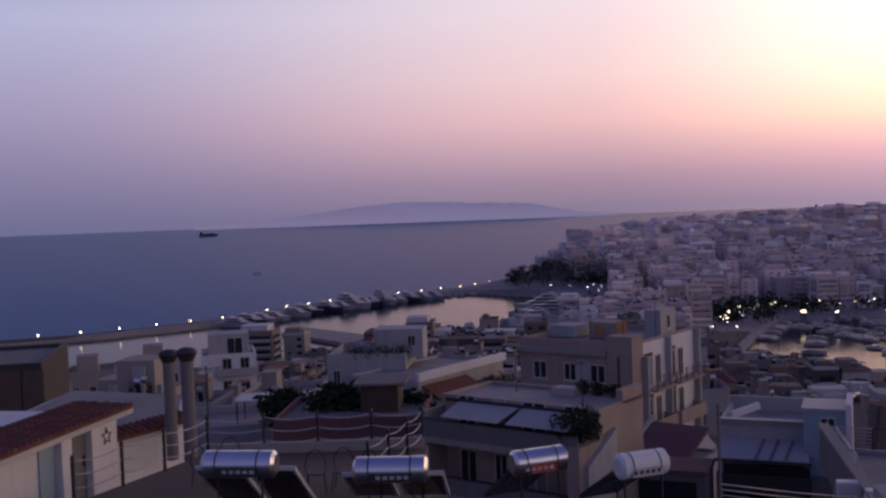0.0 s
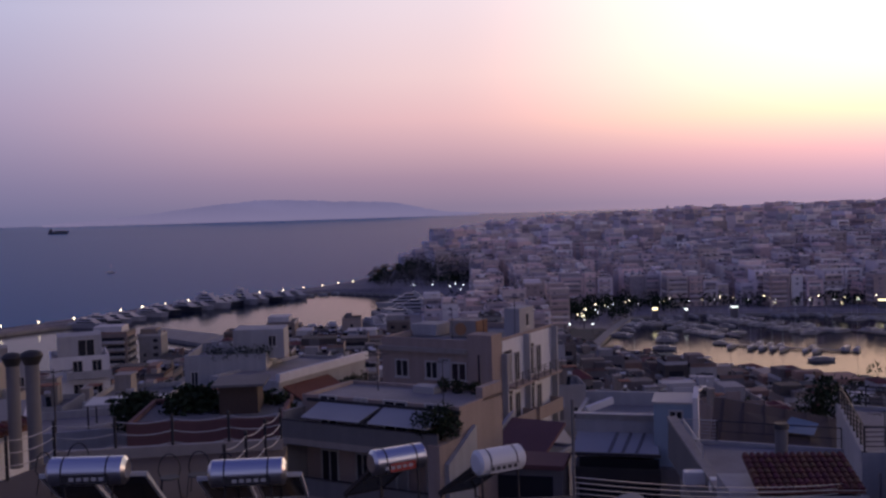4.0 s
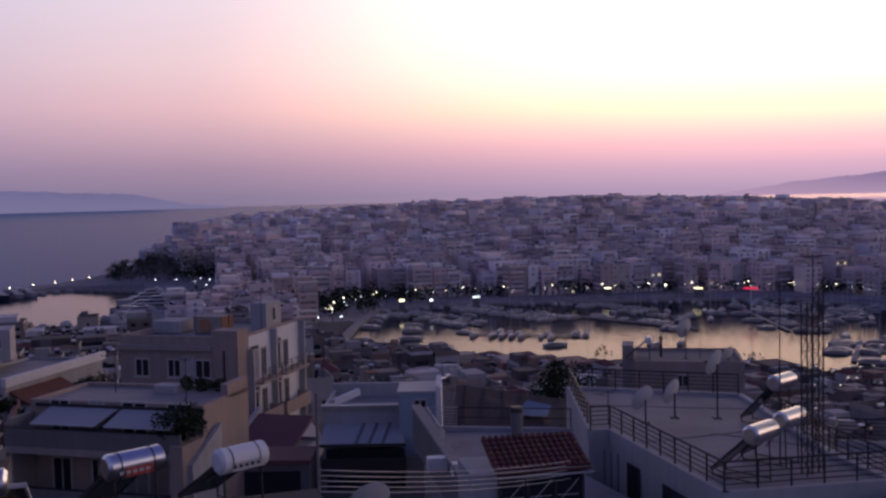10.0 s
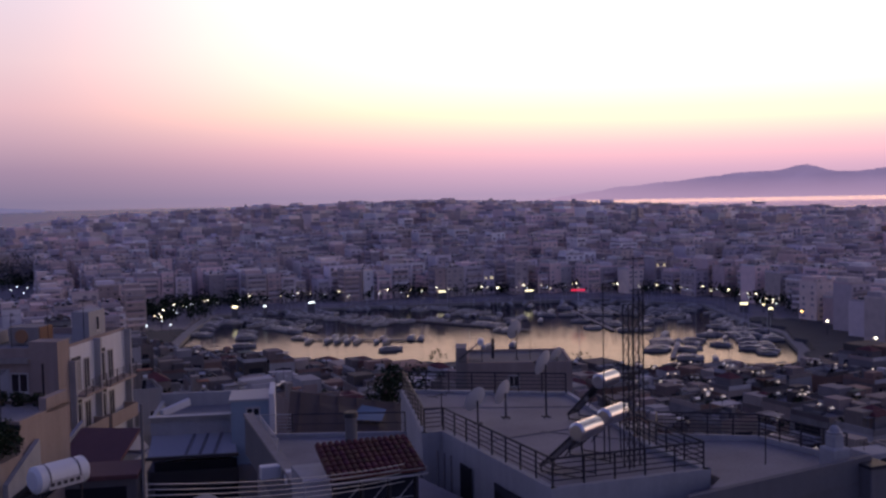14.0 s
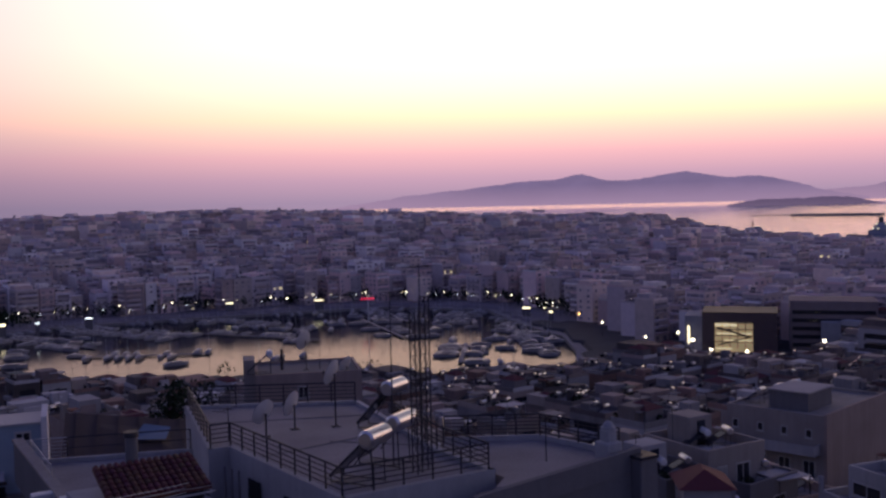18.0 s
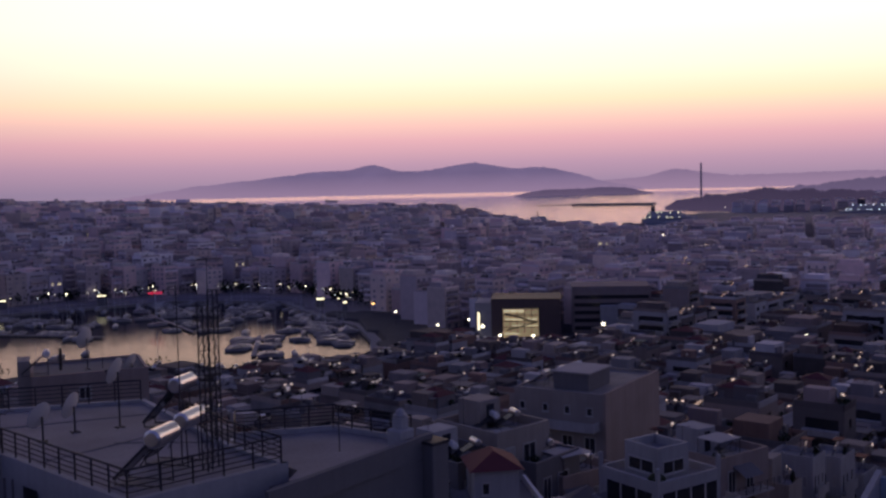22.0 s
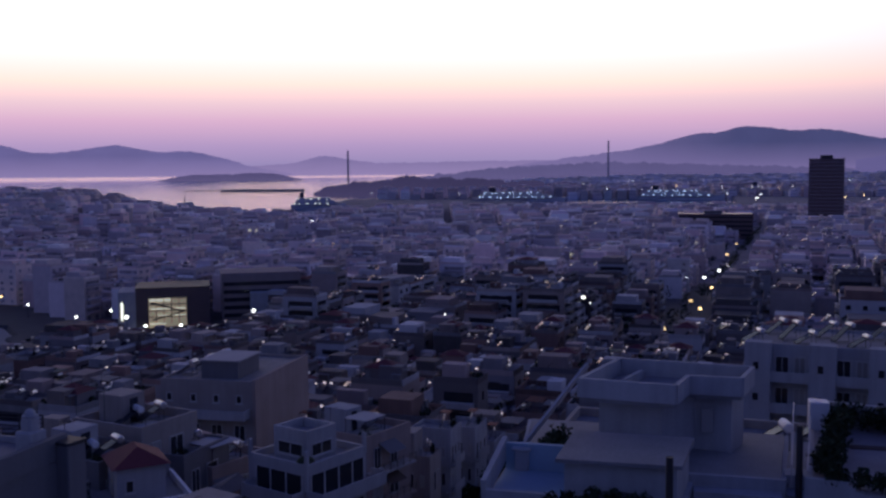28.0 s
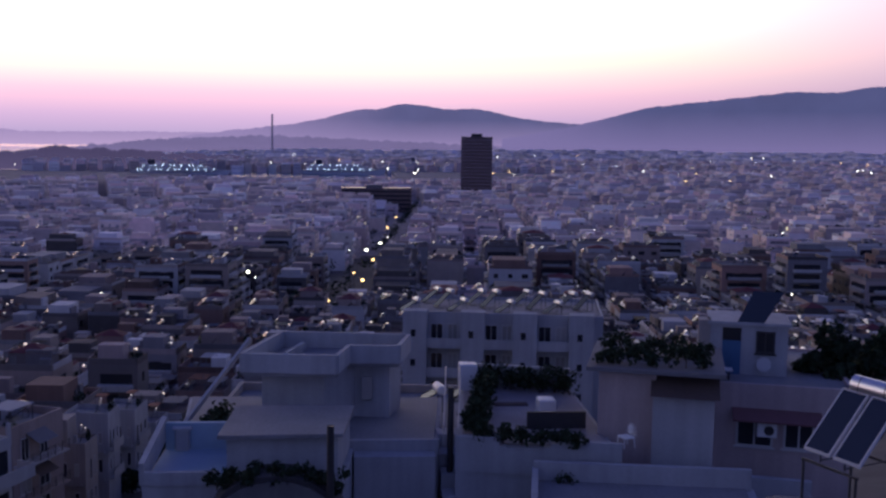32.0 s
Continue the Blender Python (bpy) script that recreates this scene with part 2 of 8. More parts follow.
def sheltered(m):
    """Towards the strait the open sea turns, bearing by bearing, into calm water."""
    n, l = m.node_tree.nodes, m.node_tree.links
    b = n["Principled BSDF"]
    tc, sep, at = n.new("ShaderNodeTexCoord"), n.new("ShaderNodeSeparateXYZ"), n.new("ShaderNodeMath")
    at.operation = "ARCTAN2"
    l.new(tc.outputs["Object"], sep.inputs[0])
    l.new(sep.outputs["X"], at.inputs[0])
    l.new(sep.outputs["Y"], at.inputs[1])
    for name, calm in (("IOR", 1.33), ("Roughness", 0.07)):
        k = n.new("ShaderNodeMapRange")
        k.inputs["From Min"].default_value, k.inputs["From Max"].default_value = radians(24), radians(46)
        k.inputs["To Min"].default_value, k.inputs["To Max"].default_value = 1.022 if name == "IOR" else 0.22, calm
        l.new(at.outputs[0], k.inputs["Value"])
        l.new(k.outputs[0], b.inputs[name])


sheltered(M["sea"])
# ground colour lifted for the haze over the distance
M["far_ground"] = material("hazed_far_ground", (0.24, 0.215, 0.225), 0.95, vary=0.5, scale=0.1)
M["basin"] = water_material("calm_basin_water", 0.06, 1.0, 0.08, (0.012, 0.016, 0.026, 1))
M["basin"].node_tree.nodes["Principled BSDF"].inputs["IOR"].default_value = 1.095
M["outer"] = water_material("harbour_basin_water", 0.10, 1.0, 0.10, (0.006, 0.012, 0.030, 1))
M["outer"].node_tree.nodes["Principled BSDF"].inputs["IOR"].default_value = 1.09
M["leaf"].node_tree.nodes["Principled BSDF"].inputs["Specular IOR Level"].default_value = 0.08


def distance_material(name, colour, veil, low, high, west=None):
    """Far land of the backdrop, glowing with haze painted into its colour: thinner at the crest, the veil of the
    evening air at its foot;
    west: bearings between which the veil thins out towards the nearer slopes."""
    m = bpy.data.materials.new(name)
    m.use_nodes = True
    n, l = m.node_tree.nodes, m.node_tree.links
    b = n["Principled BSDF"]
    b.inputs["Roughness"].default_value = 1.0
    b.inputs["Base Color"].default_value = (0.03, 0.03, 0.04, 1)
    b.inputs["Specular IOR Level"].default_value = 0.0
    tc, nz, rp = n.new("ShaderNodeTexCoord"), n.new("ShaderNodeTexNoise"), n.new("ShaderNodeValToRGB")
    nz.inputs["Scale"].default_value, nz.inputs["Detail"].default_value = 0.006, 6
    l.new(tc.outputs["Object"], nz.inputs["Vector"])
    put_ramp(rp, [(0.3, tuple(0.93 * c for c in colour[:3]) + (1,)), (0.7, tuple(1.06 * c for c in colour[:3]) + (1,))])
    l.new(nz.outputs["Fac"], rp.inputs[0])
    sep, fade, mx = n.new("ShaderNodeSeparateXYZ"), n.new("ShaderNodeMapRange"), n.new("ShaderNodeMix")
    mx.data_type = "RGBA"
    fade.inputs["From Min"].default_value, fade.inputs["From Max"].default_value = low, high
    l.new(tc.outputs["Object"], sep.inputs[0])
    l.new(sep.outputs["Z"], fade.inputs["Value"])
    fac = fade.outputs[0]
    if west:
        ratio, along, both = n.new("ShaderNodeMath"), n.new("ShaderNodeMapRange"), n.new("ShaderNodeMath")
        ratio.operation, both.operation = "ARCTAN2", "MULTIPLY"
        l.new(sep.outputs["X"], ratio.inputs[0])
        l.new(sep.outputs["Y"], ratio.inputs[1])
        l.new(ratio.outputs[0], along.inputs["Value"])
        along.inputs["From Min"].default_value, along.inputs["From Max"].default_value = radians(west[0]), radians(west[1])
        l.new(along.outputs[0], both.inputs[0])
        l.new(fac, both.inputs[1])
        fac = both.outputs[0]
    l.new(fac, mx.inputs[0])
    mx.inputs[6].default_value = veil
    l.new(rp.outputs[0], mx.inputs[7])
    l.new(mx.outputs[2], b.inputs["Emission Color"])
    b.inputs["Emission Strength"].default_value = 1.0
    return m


# ---- mesh helpers ----
class Shape:
    """Collects boxes, prisms, tubes and quads for one mesh."""

    def __init__(self, *mats):
        self.v, self.f, self.k, self.mats, self.slot, self.smooth = [], [], [], list(mats), 0, []

    def use(self, i):
        self.slot = i
        return self

    def add(self, verts, faces, smooth=False):
        o = len(self.v)
        self.v.extend(verts)
        self.f.extend(tuple(o + i for i in f) for f in faces)
        self.k.extend([self.slot] * len(faces))
        self.smooth.extend([smooth] * len(faces))
        return self

    def box(self, x0, y0, z0, x1, y1, z1):
        return self.add([(x0, y0, z0), (x1, y0, z0), (x1, y1, z0), (x0, y1, z0), (x0, y0, z1), (x1, y0, z1), (x1, y1, z1), (x0, y1, z1)],
                        [(3, 2, 1, 0), (4, 5, 6, 7), (0, 1, 5, 4), (1, 2, 6, 5), (2, 3, 7, 6), (3, 0, 4, 7)])

    def bevel_box(self, x0, y0, z0, x1, y1, z1, b=0.02):
        """A box whose upright and upper edges are cut off at 45 degrees."""
        ring = lambda i, z: [(x0 + i, y0 + b + 0, z), (x0 + b + 0, y0 + i, z), (x1 - b, y0 + i, z), (x1 - i, y0 + b, z),
                             (x1 - i, y1 - b, z), (x1 - b, y1 - i, z), (x0 + b, y1 - i, z), (x0 + i, y1 - b, z)]
        top = [(x0 + b, y0 + b, z1), (x1 - b, y0 + b, z1), (x1 - b, y1 - b, z1), (x0 + b, y1 - b, z1)]
        v = ring(0, z0) + ring(0, z1 - b) + top
        f = [tuple(range(7, -1, -1))] + [(i, (i + 1) % 8, 8 + (i + 1) % 8, 8 + i) for i in range(8)]
        f += [(8, 9, 16), (9, 10, 17, 16), (10, 11, 17), (11, 12, 18, 17), (12, 13, 18), (13, 14, 19, 18), (14, 15, 19), (15, 8, 16, 19), (16, 17, 18, 19)]
        return self.add(v, f)

    def tube(self, p, q, r0, r1=None, n=8, caps=True, smooth=True):
        p, q = Vector(p), Vector(q)
        r1 = r0 if r1 is None else r1
        w = (q - p).normalized()
        u = w.orthogonal().normalized()
        s = w.cross(u)
        ring = lambda c, r: [tuple(c + r * (math.cos(a) * u + math.sin(a) * s)) for a in (2 * math.pi * i / n for i in range(n))]
        self.add(ring(p, r0) + ring(q, r1), [(i, (i + 1) % n, n + (i + 1) % n, n + i) for i in range(n)], smooth)
        if caps:
            self.add(ring(p, r0), [tuple(range(n - 1, -1, -1))])
            self.add(ring(q, r1), [tuple(range(n))])
        return self

    def path(self, pts, r, n=5):
        """One bent rod through the points."""
        pts = [Vector(q) for q in pts]
        v = []
        for i, c in enumerate(pts):
            w = (pts[min(i + 1, len(pts) - 1)] - pts[max(i - 1, 0)]).normalized()
            u = w.cross(Vector((0.31, 0.17, 0.93))).normalized()
            s = w.cross(u)
            v += [tuple(c + r * (math.cos(a) * u + math.sin(a) * s)) for a in (2 * math.pi * k / n for k in range(n))]
        f = [(i * n + k, i * n + (k + 1) % n, (i + 1) * n + (k + 1) % n, (i + 1) * n + k) for i in range(len(pts) - 1) for k in range(n)]
        return self.add(v, f + [tuple(range(n - 1, -1, -1)), tuple(range((len(pts) - 1) * n, len(pts) * n))], True)

    def tray(self, x0, y0, z0, x1, y1, z1, lip, t):
        """A block whose top is sunk inside a rim of height lip and thickness t."""
        r = lambda i, z: [(x0 + i, y0 + i, z), (x1 - i, y0 + i, z), (x1 - i, y1 - i, z), (x0 + i, y1 - i, z)]
        f = [(3, 2, 1, 0)] + [(4 * k + i, 4 * k + (i + 1) % 4, 4 * k + 4 + (i + 1) % 4, 4 * k + 4 + i) for k in range(3) for i in range(4)] + [(12, 13, 14, 15)]
        return self.add(r(0, z0) + r(0, z1 + lip) + r(t, z1 + lip) + r(t, z1), f)

    def prism(self, outline, z0, z1):
        n = len(outline)
        v = [(x, y, z0) for x, y in outline] + [(x, y, z1) for x, y in outline]
        return self.add(v, [tuple(range(n - 1, -1, -1)), tuple(range(n, 2 * n))] + [(i, (i + 1) % n, n + (i + 1) % n, n + i) for i in range(n)])

    def bar(self, p, q, w, h):
        """A rectangular bar from p to q; w across, h upright."""
        p, q = Vector(p), Vector(q)
        d = (q - p).normalized()
        s = d.cross(Vector((0, 0, 1)))
        s = s.normalized() if s.length > 1e-4 else Vector((1, 0, 0))
        u = s.cross(d)
        c = [-s * w / 2 - u * h / 2, s * w / 2 - u * h / 2, s * w / 2 + u * h / 2, -s * w / 2 + u * h / 2]
        return self.add([tuple(p + a) for a in c] + [tuple(q + a) for a in c],
                        [(3, 2, 1, 0), (4, 5, 6, 7), (0, 1, 5, 4), (1, 2, 6, 5), (2, 3, 7, 6), (3, 0, 4, 7)])

    def dome(self, c, r, rz, n=10, m=5, a0=0.0):
        """An upper half ellipsoid, or with a0=-90 a whole one."""
        v, f = [], []
        for j in range(m + 1):
            e = radians(a0 + (90 - a0) * j / m)
            for i in range(n):
                a = 2 * math.pi * i / n
                v.append((c[0] + r * math.cos(e) * math.cos(a), c[1] + r * math.cos(e) * math.sin(a), c[2] + rz * math.sin(e)))
        for j in range(m):
            for i in range(n):
                f.append((j * n + i, j * n + (i + 1) % n, (j + 1) * n + (i + 1) % n, (j + 1) * n + i))
        return self.add(v, f, True)

    def mesh(self, name):
        me = bpy.data.meshes.new(name)
        me.from_pydata(self.v, [], self.f)
        for m in self.mats:
            me.materials.append(m)
        if len(self.mats) > 1:
            me.polygons.foreach_set("material_index", np.array(self.k, dtype=np.int32))
        if any(self.smooth):
            me.polygons.foreach_set("use_smooth", np.array(self.smooth, dtype=bool))
        me.update()
        return me


def part(name, shape, parent=None, label=""):
    ob = new(name, shape.mesh(name) if isinstance(shape, Shape) else shape)
    if parent is not None:
        ob.parent = parent
    return tagged(ob, label)


def leaf_clump(s, c, r, n, rnd, size=0.16):
    """Loose leaves in an uneven ball of space."""
    for _ in range(n):
        d = Vector((rnd.gauss(0, 1), rnd.gauss(0, 1), rnd.gauss(0, 0.8)))
        d = d.normalized() * r * rnd.uniform(0.35, 1.0) ** 0.6
        p = Vector(c) + d
        u = Vector((rnd.gauss(0, 1), rnd.gauss(0, 1), rnd.gauss(0, 1))).normalized() * size * rnd.uniform(0.6, 1.4)
        w = u.cross(Vector((rnd.gauss(0, 1), rnd.gauss(0, 1), rnd.gauss(0, 1)))).normalized() * size * 0.55
        s.add([tuple(p - u), tuple(p + w), tuple(p + u), tuple(p - w)], [(0, 1, 2, 3)])


def thing(name, m, label, category, group="", kind=""):
    ob = new(name)
    ob.matrix_world = m
    ob.empty_display_size = 0.2
    return tagged(ob, label, category, group, kind)


def P(az, d, z=0.0):
    """A place by its bearing from the viewpoint (degrees, clockwise) and its distance."""
    return Vector((d * math.sin(radians(az)), d * math.cos(radians(az)), z))


def inside(poly, x, y):
    c, n = np.zeros(np.shape(x), dtype=bool), len(poly)
    for i in range(n):
        (xa, ya), (xb, yb) = poly[i], poly[i - 1]
        c ^= ((ya > y) != (yb > y)) & (x < (xb - xa) * (y - ya) / (yb - ya + 1e-12) + xa)
    return c


# ---- the lie of the land ----
OPEN_SEA = [(-4900, -200), (-420, 200), (-330, 400), (-300, 560), (-225, 632), (-120, 770), (-24, 870), (64, 970), (96, 1035), (112, 1120),
            (190, 1290), (420, 1500), (760, 1560), (1150, 1420), (1500, 1180), (1700, 1010), (1900, 1130), (2100, 1180), (2500, 1090), (2880, 1180), (3300, 1130), (3750, 1020), (4400, 1080), (4960, 1150),
            (4900, 3000), (2000, 4900), (-4900, 4900)]
OUTER_BASIN = [(-300, 330), (-296, 590), (-274, 602), (-221, 621), (-187, 648), (-146, 687), (-110, 759), (-65, 820), (-17, 857), (22, 872), (73, 818), (84, 740), (46, 690), (58, 640), (40, 580), (0, 540), (-50, 475), (-110, 420), (-200, 340)]
ZEA = [(160, 520), (196, 590), (245, 592), (300, 570), (365, 543), (436, 508), (462, 440), (418, 370), (395, 322), (360, 285), (330, 262),
       (300, 262), (262, 300), (230, 345), (195, 365), (160, 420), (130, 455)]
PORT = [(1340, 700), (1500, 800), (1640, 1010), (1900, 1130), (2100, 1150), (2480, 1060), (1900, 800), (1720, 660), (1580, 595), (1340, 560)]
FERRY_DOCK = [tuple(P(a, r).xy) for a, r in ((76.6, 1986), (83.2, 1986), (86.3, 2032), (91.8, 2032), (92.1, 2330), (95.2, 2330), (95.2, 2400), (91.7, 2120), (76.6, 2075))]
WATERS = (OPEN_SEA, OUTER_BASIN, ZEA, PORT, FERRY_DOCK)
BEARINGS = [-180, -60, -25, 0, 12, 25, 40, 52, 62, 75, 90, 105, 130, 180]
REACH = [0, 30, 70, 120, 200, 300, 400, 520, 700, 900, 1150, 1500, 2200, 3200, 4900]
RELIEF = [[58, 57, 49, 40, 28, 18, 12, 8, 6, 6, 6, 6, 6, 6, 8],
          [58, 57, 49, 38, 22, 9, 4, 2, 2, 2, 2, 2, 2, 2, 8],
          [58, 57, 48, 36, 20, 9, 4, 2.5, 2.5, 2.5, 2.5, 2, 2, 2, 8],
          [58, 57, 48, 36, 21, 10, 5, 3, 3, 3, 3, 3, 3, 3, 8],
          [58, 57, 48, 36, 22, 11, 5, 2.5, 4, 16, 30, 34, 12, 5, 8],
          [58, 57, 47, 34, 20, 9, 4, 2, 10, 30, 46, 40, 12, 5, 8],
          [58, 57, 45, 31, 18, 8, 3, 2, 14, 31, 44, 38, 10, 5, 8],
          [58, 57, 44, 30, 17, 9, 3, 3, 12, 24, 34, 26, 6, 5, 8],
          [58, 57, 44, 30, 18, 11, 7, 6, 7, 9, 10, 8, 4, 5, 8],
          [58, 57, 44, 30, 19, 12, 9, 6, 5, 4, 4, 5, 5, 8, 14],
          [58, 57, 45, 31, 20, 14, 11, 8, 6, 5, 4, 5, 10, 20, 45],
          [58, 57, 46, 33, 23, 17, 13, 9, 7, 6, 6, 6, 12, 28, 60],
          [58, 57, 51, 44, 34, 24, 16, 11, 9, 8, 8, 9, 16, 34, 80],
          [58, 57, 49, 40, 28, 18, 12, 8, 6, 6, 6, 8, 12, 22, 50]]
RELIEF_A = np.array(RELIEF, dtype=float)
for k in range(4, 9):  # the harbour front stays level as far as the quay road
    RELIEF_A[k, 8] = RELIEF_A[k, 7] + 0.12 * (RELIEF_A[k, 8] - RELIEF_A[k, 7])


def land(x, y):
    """Height of the ground; -4 under water."""
    x, y = np.asarray(x, dtype=float), np.asarray(y, dtype=float)
    az, r = np.degrees(np.arctan2(x, y)), np.hypot(x, y)
    i = np.clip(np.searchsorted(BEARINGS, az) - 1, 0, len(BEARINGS) - 2)
    j = np.clip(np.searchsorted(REACH, r) - 1, 0, len(REACH) - 2)
    b, q = np.array(BEARINGS, dtype=float), np.array(REACH, dtype=float)
    u, v = (az - b[i]) / (b[i + 1] - b[i]), np.clip((r - q[j]) / (q[j + 1] - q[j]), 0, 1)
    u, v = u * u * (3 - 2 * u), v
    z = (RELIEF_A[i, j] * (1 - u) + RELIEF_A[i + 1, j] * u) * (1 - v) + (RELIEF_A[i, j + 1] * (1 - u) + RELIEF_A[i + 1, j + 1] * u) * v
    return np.where(wet(x, y), -4.0, np.maximum(z, 1.6))


def wet(x, y):
    w = np.zeros(np.shape(x), dtype=bool)
    for poly in WATERS:
        w |= inside(poly, x, y)
    return w


def height(x, y):
    return float(land(np.array([x]), np.array([y]))[0])


def grid_lines(lo, hi, f0, f1, fine):
    a = list(np.arange(f0, f1, fine))
    s, v = fine, f0
    while v > lo:
        s *= 1.22
        v -= s
        a.insert(0, max(v, lo))
    s, v = fine, a[-1]
    while v < hi:
        s *= 1.22
        v += s
        a.append(min(v, hi))
    return np.array(a)


gx, gy = grid_lines(-4900, 4900, -300, 700, 7.0), grid_lines(-4900, 4900, -150, 1100, 7.0)
GX, GY = np.meshgrid(gx, gy)
GZ = land(GX, GY)
nx, ny = len(gx), len(gy)
ids = np.arange(nx * ny).reshape(ny, nx)
quads = np.stack([ids[:-1, :-1], ids[:-1, 1:], ids[1:, 1:], ids[1:, :-1]], -1).reshape(-1, 4)
me = bpy.data.meshes.new("ground")
me.from_pydata(np.stack([GX, GY, GZ], -1).reshape(-1, 3).tolist(), [], quads.tolist())
me.materials.append(M["ground"])
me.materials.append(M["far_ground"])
# beyond 560 m the ground switches to the haze-lightened colour
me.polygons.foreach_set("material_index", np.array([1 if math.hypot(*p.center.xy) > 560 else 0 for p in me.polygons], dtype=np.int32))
tagged(new("ground", me), "dark built-up hillside sloping down to the harbour", "ground", kind="structure")

# the sea: a sheet to the horizon, lifted far out so that it meets the sky at the true dip
sea = Shape(M["sea"])
radii = [0, 200, 500, 900, 1400, 2000, 2700, 3400, 4100, 4960]
n_a = 96
sv = [(r * math.sin(2 * math.pi * i / n_a), r * math.cos(2 * math.pi * i / n_a), 0 if r < 1500 else 36 * ((r - 1400) / 3560) ** 1.3) for r in radii for i in range(n_a)]
sea.add(sv, [(j * n_a + i, j * n_a + n_a + i, j * n_a + n_a + (i + 1) % n_a, j * n_a + (i + 1) % n_a) for j in range(len(radii) - 1) for i in range(n_a)], True)
part("water", sea)
for poly in (OUTER_BASIN, ZEA):
    cx, cy = sum(q[0] for q in poly) / len(poly), sum(q[1] for q in poly) / len(poly)
    tagged(part("basin_water", Shape(M["basin"] if poly is ZEA else M["outer"]).add([(x, y, 0.05) for x, y in poly], [tuple(range(len(poly)))[::-1]])), "still basin water mirroring the pink sky", "water", kind="structure")
tagged(bpy.data.objects["water"], "calm evening sea reflecting pink and blue sky", "sea", kind="structure")


# ---- far land in the haze ----
def range_of_hills(name, label, d, crest, foot, seed, colour, veil, low, high, west=None, depth=260.0, rough=1.0):
    """A range whose crest follows bearings and elevations (degrees), with folded slopes in front."""
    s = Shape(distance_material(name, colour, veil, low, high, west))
    a0, a1 = crest[0][0], crest[-1][0]
    n = int((a1 - a0) * 12) + 1
    rows_n = 7
    ca, ce = [c[0] for c in crest], [c[1] for c in crest]
    v = []
    for j in range(rows_n):
        k = j / (rows_n - 1)
        for i in range(n):
            az = a0 + (a1 - a0) * i / (n - 1)
            e = sum(float(np.interp(az + o, ca, ce)) * w for o, w in ((-0.5, 0.25), (0, 0.5), (0.5, 0.25)))
            e += rough * (0.05 * noise.noise((az * 0.9, seed, 0)) + 0.04 * noise.noise((az * 3.1, seed, 1)) + 0.02 * noise.noise((az * 9.0, seed, 2)))
            dist = d - depth * (1 - k) ** 1.2 + 60 * noise.noise((az * 0.6, k * 2, seed)) * (1 - k) * k * 4
            top, bottom = EYE + d * math.tan(radians(e)), foot
            z = bottom + (top - bottom) * max(0.0, k ** 0.8 + 0.12 * k * (1 - k) * 4 * noise.noise((az * 0.8, k * 3, seed + 5)))
            v.append(tuple(P(az, dist, z)))
    s.add(v, [(j * n + i, j * n + i + 1, (j + 1) * n + i + 1, (j + 1) * n + i) for j in range(rows_n - 1) for i in range(n - 1)], True)
    return tagged(part(name, s), label, "hills", kind="structure")


# haze-tinted colour for far land to give off, raised by stops
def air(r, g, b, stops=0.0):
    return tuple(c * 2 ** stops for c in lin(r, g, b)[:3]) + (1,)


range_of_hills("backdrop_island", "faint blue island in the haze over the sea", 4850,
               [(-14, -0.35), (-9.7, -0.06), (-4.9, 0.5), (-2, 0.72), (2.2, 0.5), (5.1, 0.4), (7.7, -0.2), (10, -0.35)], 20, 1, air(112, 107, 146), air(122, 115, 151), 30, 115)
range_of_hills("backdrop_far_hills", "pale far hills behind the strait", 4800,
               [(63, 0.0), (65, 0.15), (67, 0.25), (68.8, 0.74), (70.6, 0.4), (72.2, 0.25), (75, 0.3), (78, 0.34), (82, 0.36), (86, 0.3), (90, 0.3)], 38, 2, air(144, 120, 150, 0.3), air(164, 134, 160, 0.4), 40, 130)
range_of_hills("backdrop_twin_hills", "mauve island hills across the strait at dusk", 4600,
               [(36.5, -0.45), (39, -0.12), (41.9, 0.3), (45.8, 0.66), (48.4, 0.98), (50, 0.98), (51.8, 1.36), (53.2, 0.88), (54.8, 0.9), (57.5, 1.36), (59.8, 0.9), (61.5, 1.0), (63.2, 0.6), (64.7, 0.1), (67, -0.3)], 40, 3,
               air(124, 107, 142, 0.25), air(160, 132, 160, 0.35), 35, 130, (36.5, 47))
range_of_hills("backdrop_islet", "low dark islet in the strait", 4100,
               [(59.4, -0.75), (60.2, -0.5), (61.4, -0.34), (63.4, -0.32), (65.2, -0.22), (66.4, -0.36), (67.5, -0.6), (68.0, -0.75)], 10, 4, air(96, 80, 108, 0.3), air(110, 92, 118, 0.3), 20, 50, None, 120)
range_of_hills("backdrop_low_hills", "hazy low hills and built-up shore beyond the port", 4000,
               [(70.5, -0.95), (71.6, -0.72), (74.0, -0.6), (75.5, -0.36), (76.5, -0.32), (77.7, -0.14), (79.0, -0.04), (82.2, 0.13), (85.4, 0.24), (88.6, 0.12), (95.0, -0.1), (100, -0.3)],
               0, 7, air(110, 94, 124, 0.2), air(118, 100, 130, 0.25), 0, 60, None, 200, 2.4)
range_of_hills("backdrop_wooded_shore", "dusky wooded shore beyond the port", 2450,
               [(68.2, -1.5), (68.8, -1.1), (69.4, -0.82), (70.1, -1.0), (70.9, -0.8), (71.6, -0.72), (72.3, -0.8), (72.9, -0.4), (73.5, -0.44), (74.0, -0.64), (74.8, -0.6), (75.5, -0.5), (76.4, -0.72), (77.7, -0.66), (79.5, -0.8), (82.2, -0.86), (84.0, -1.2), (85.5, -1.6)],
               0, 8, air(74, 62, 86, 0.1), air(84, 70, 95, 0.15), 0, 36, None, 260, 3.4)
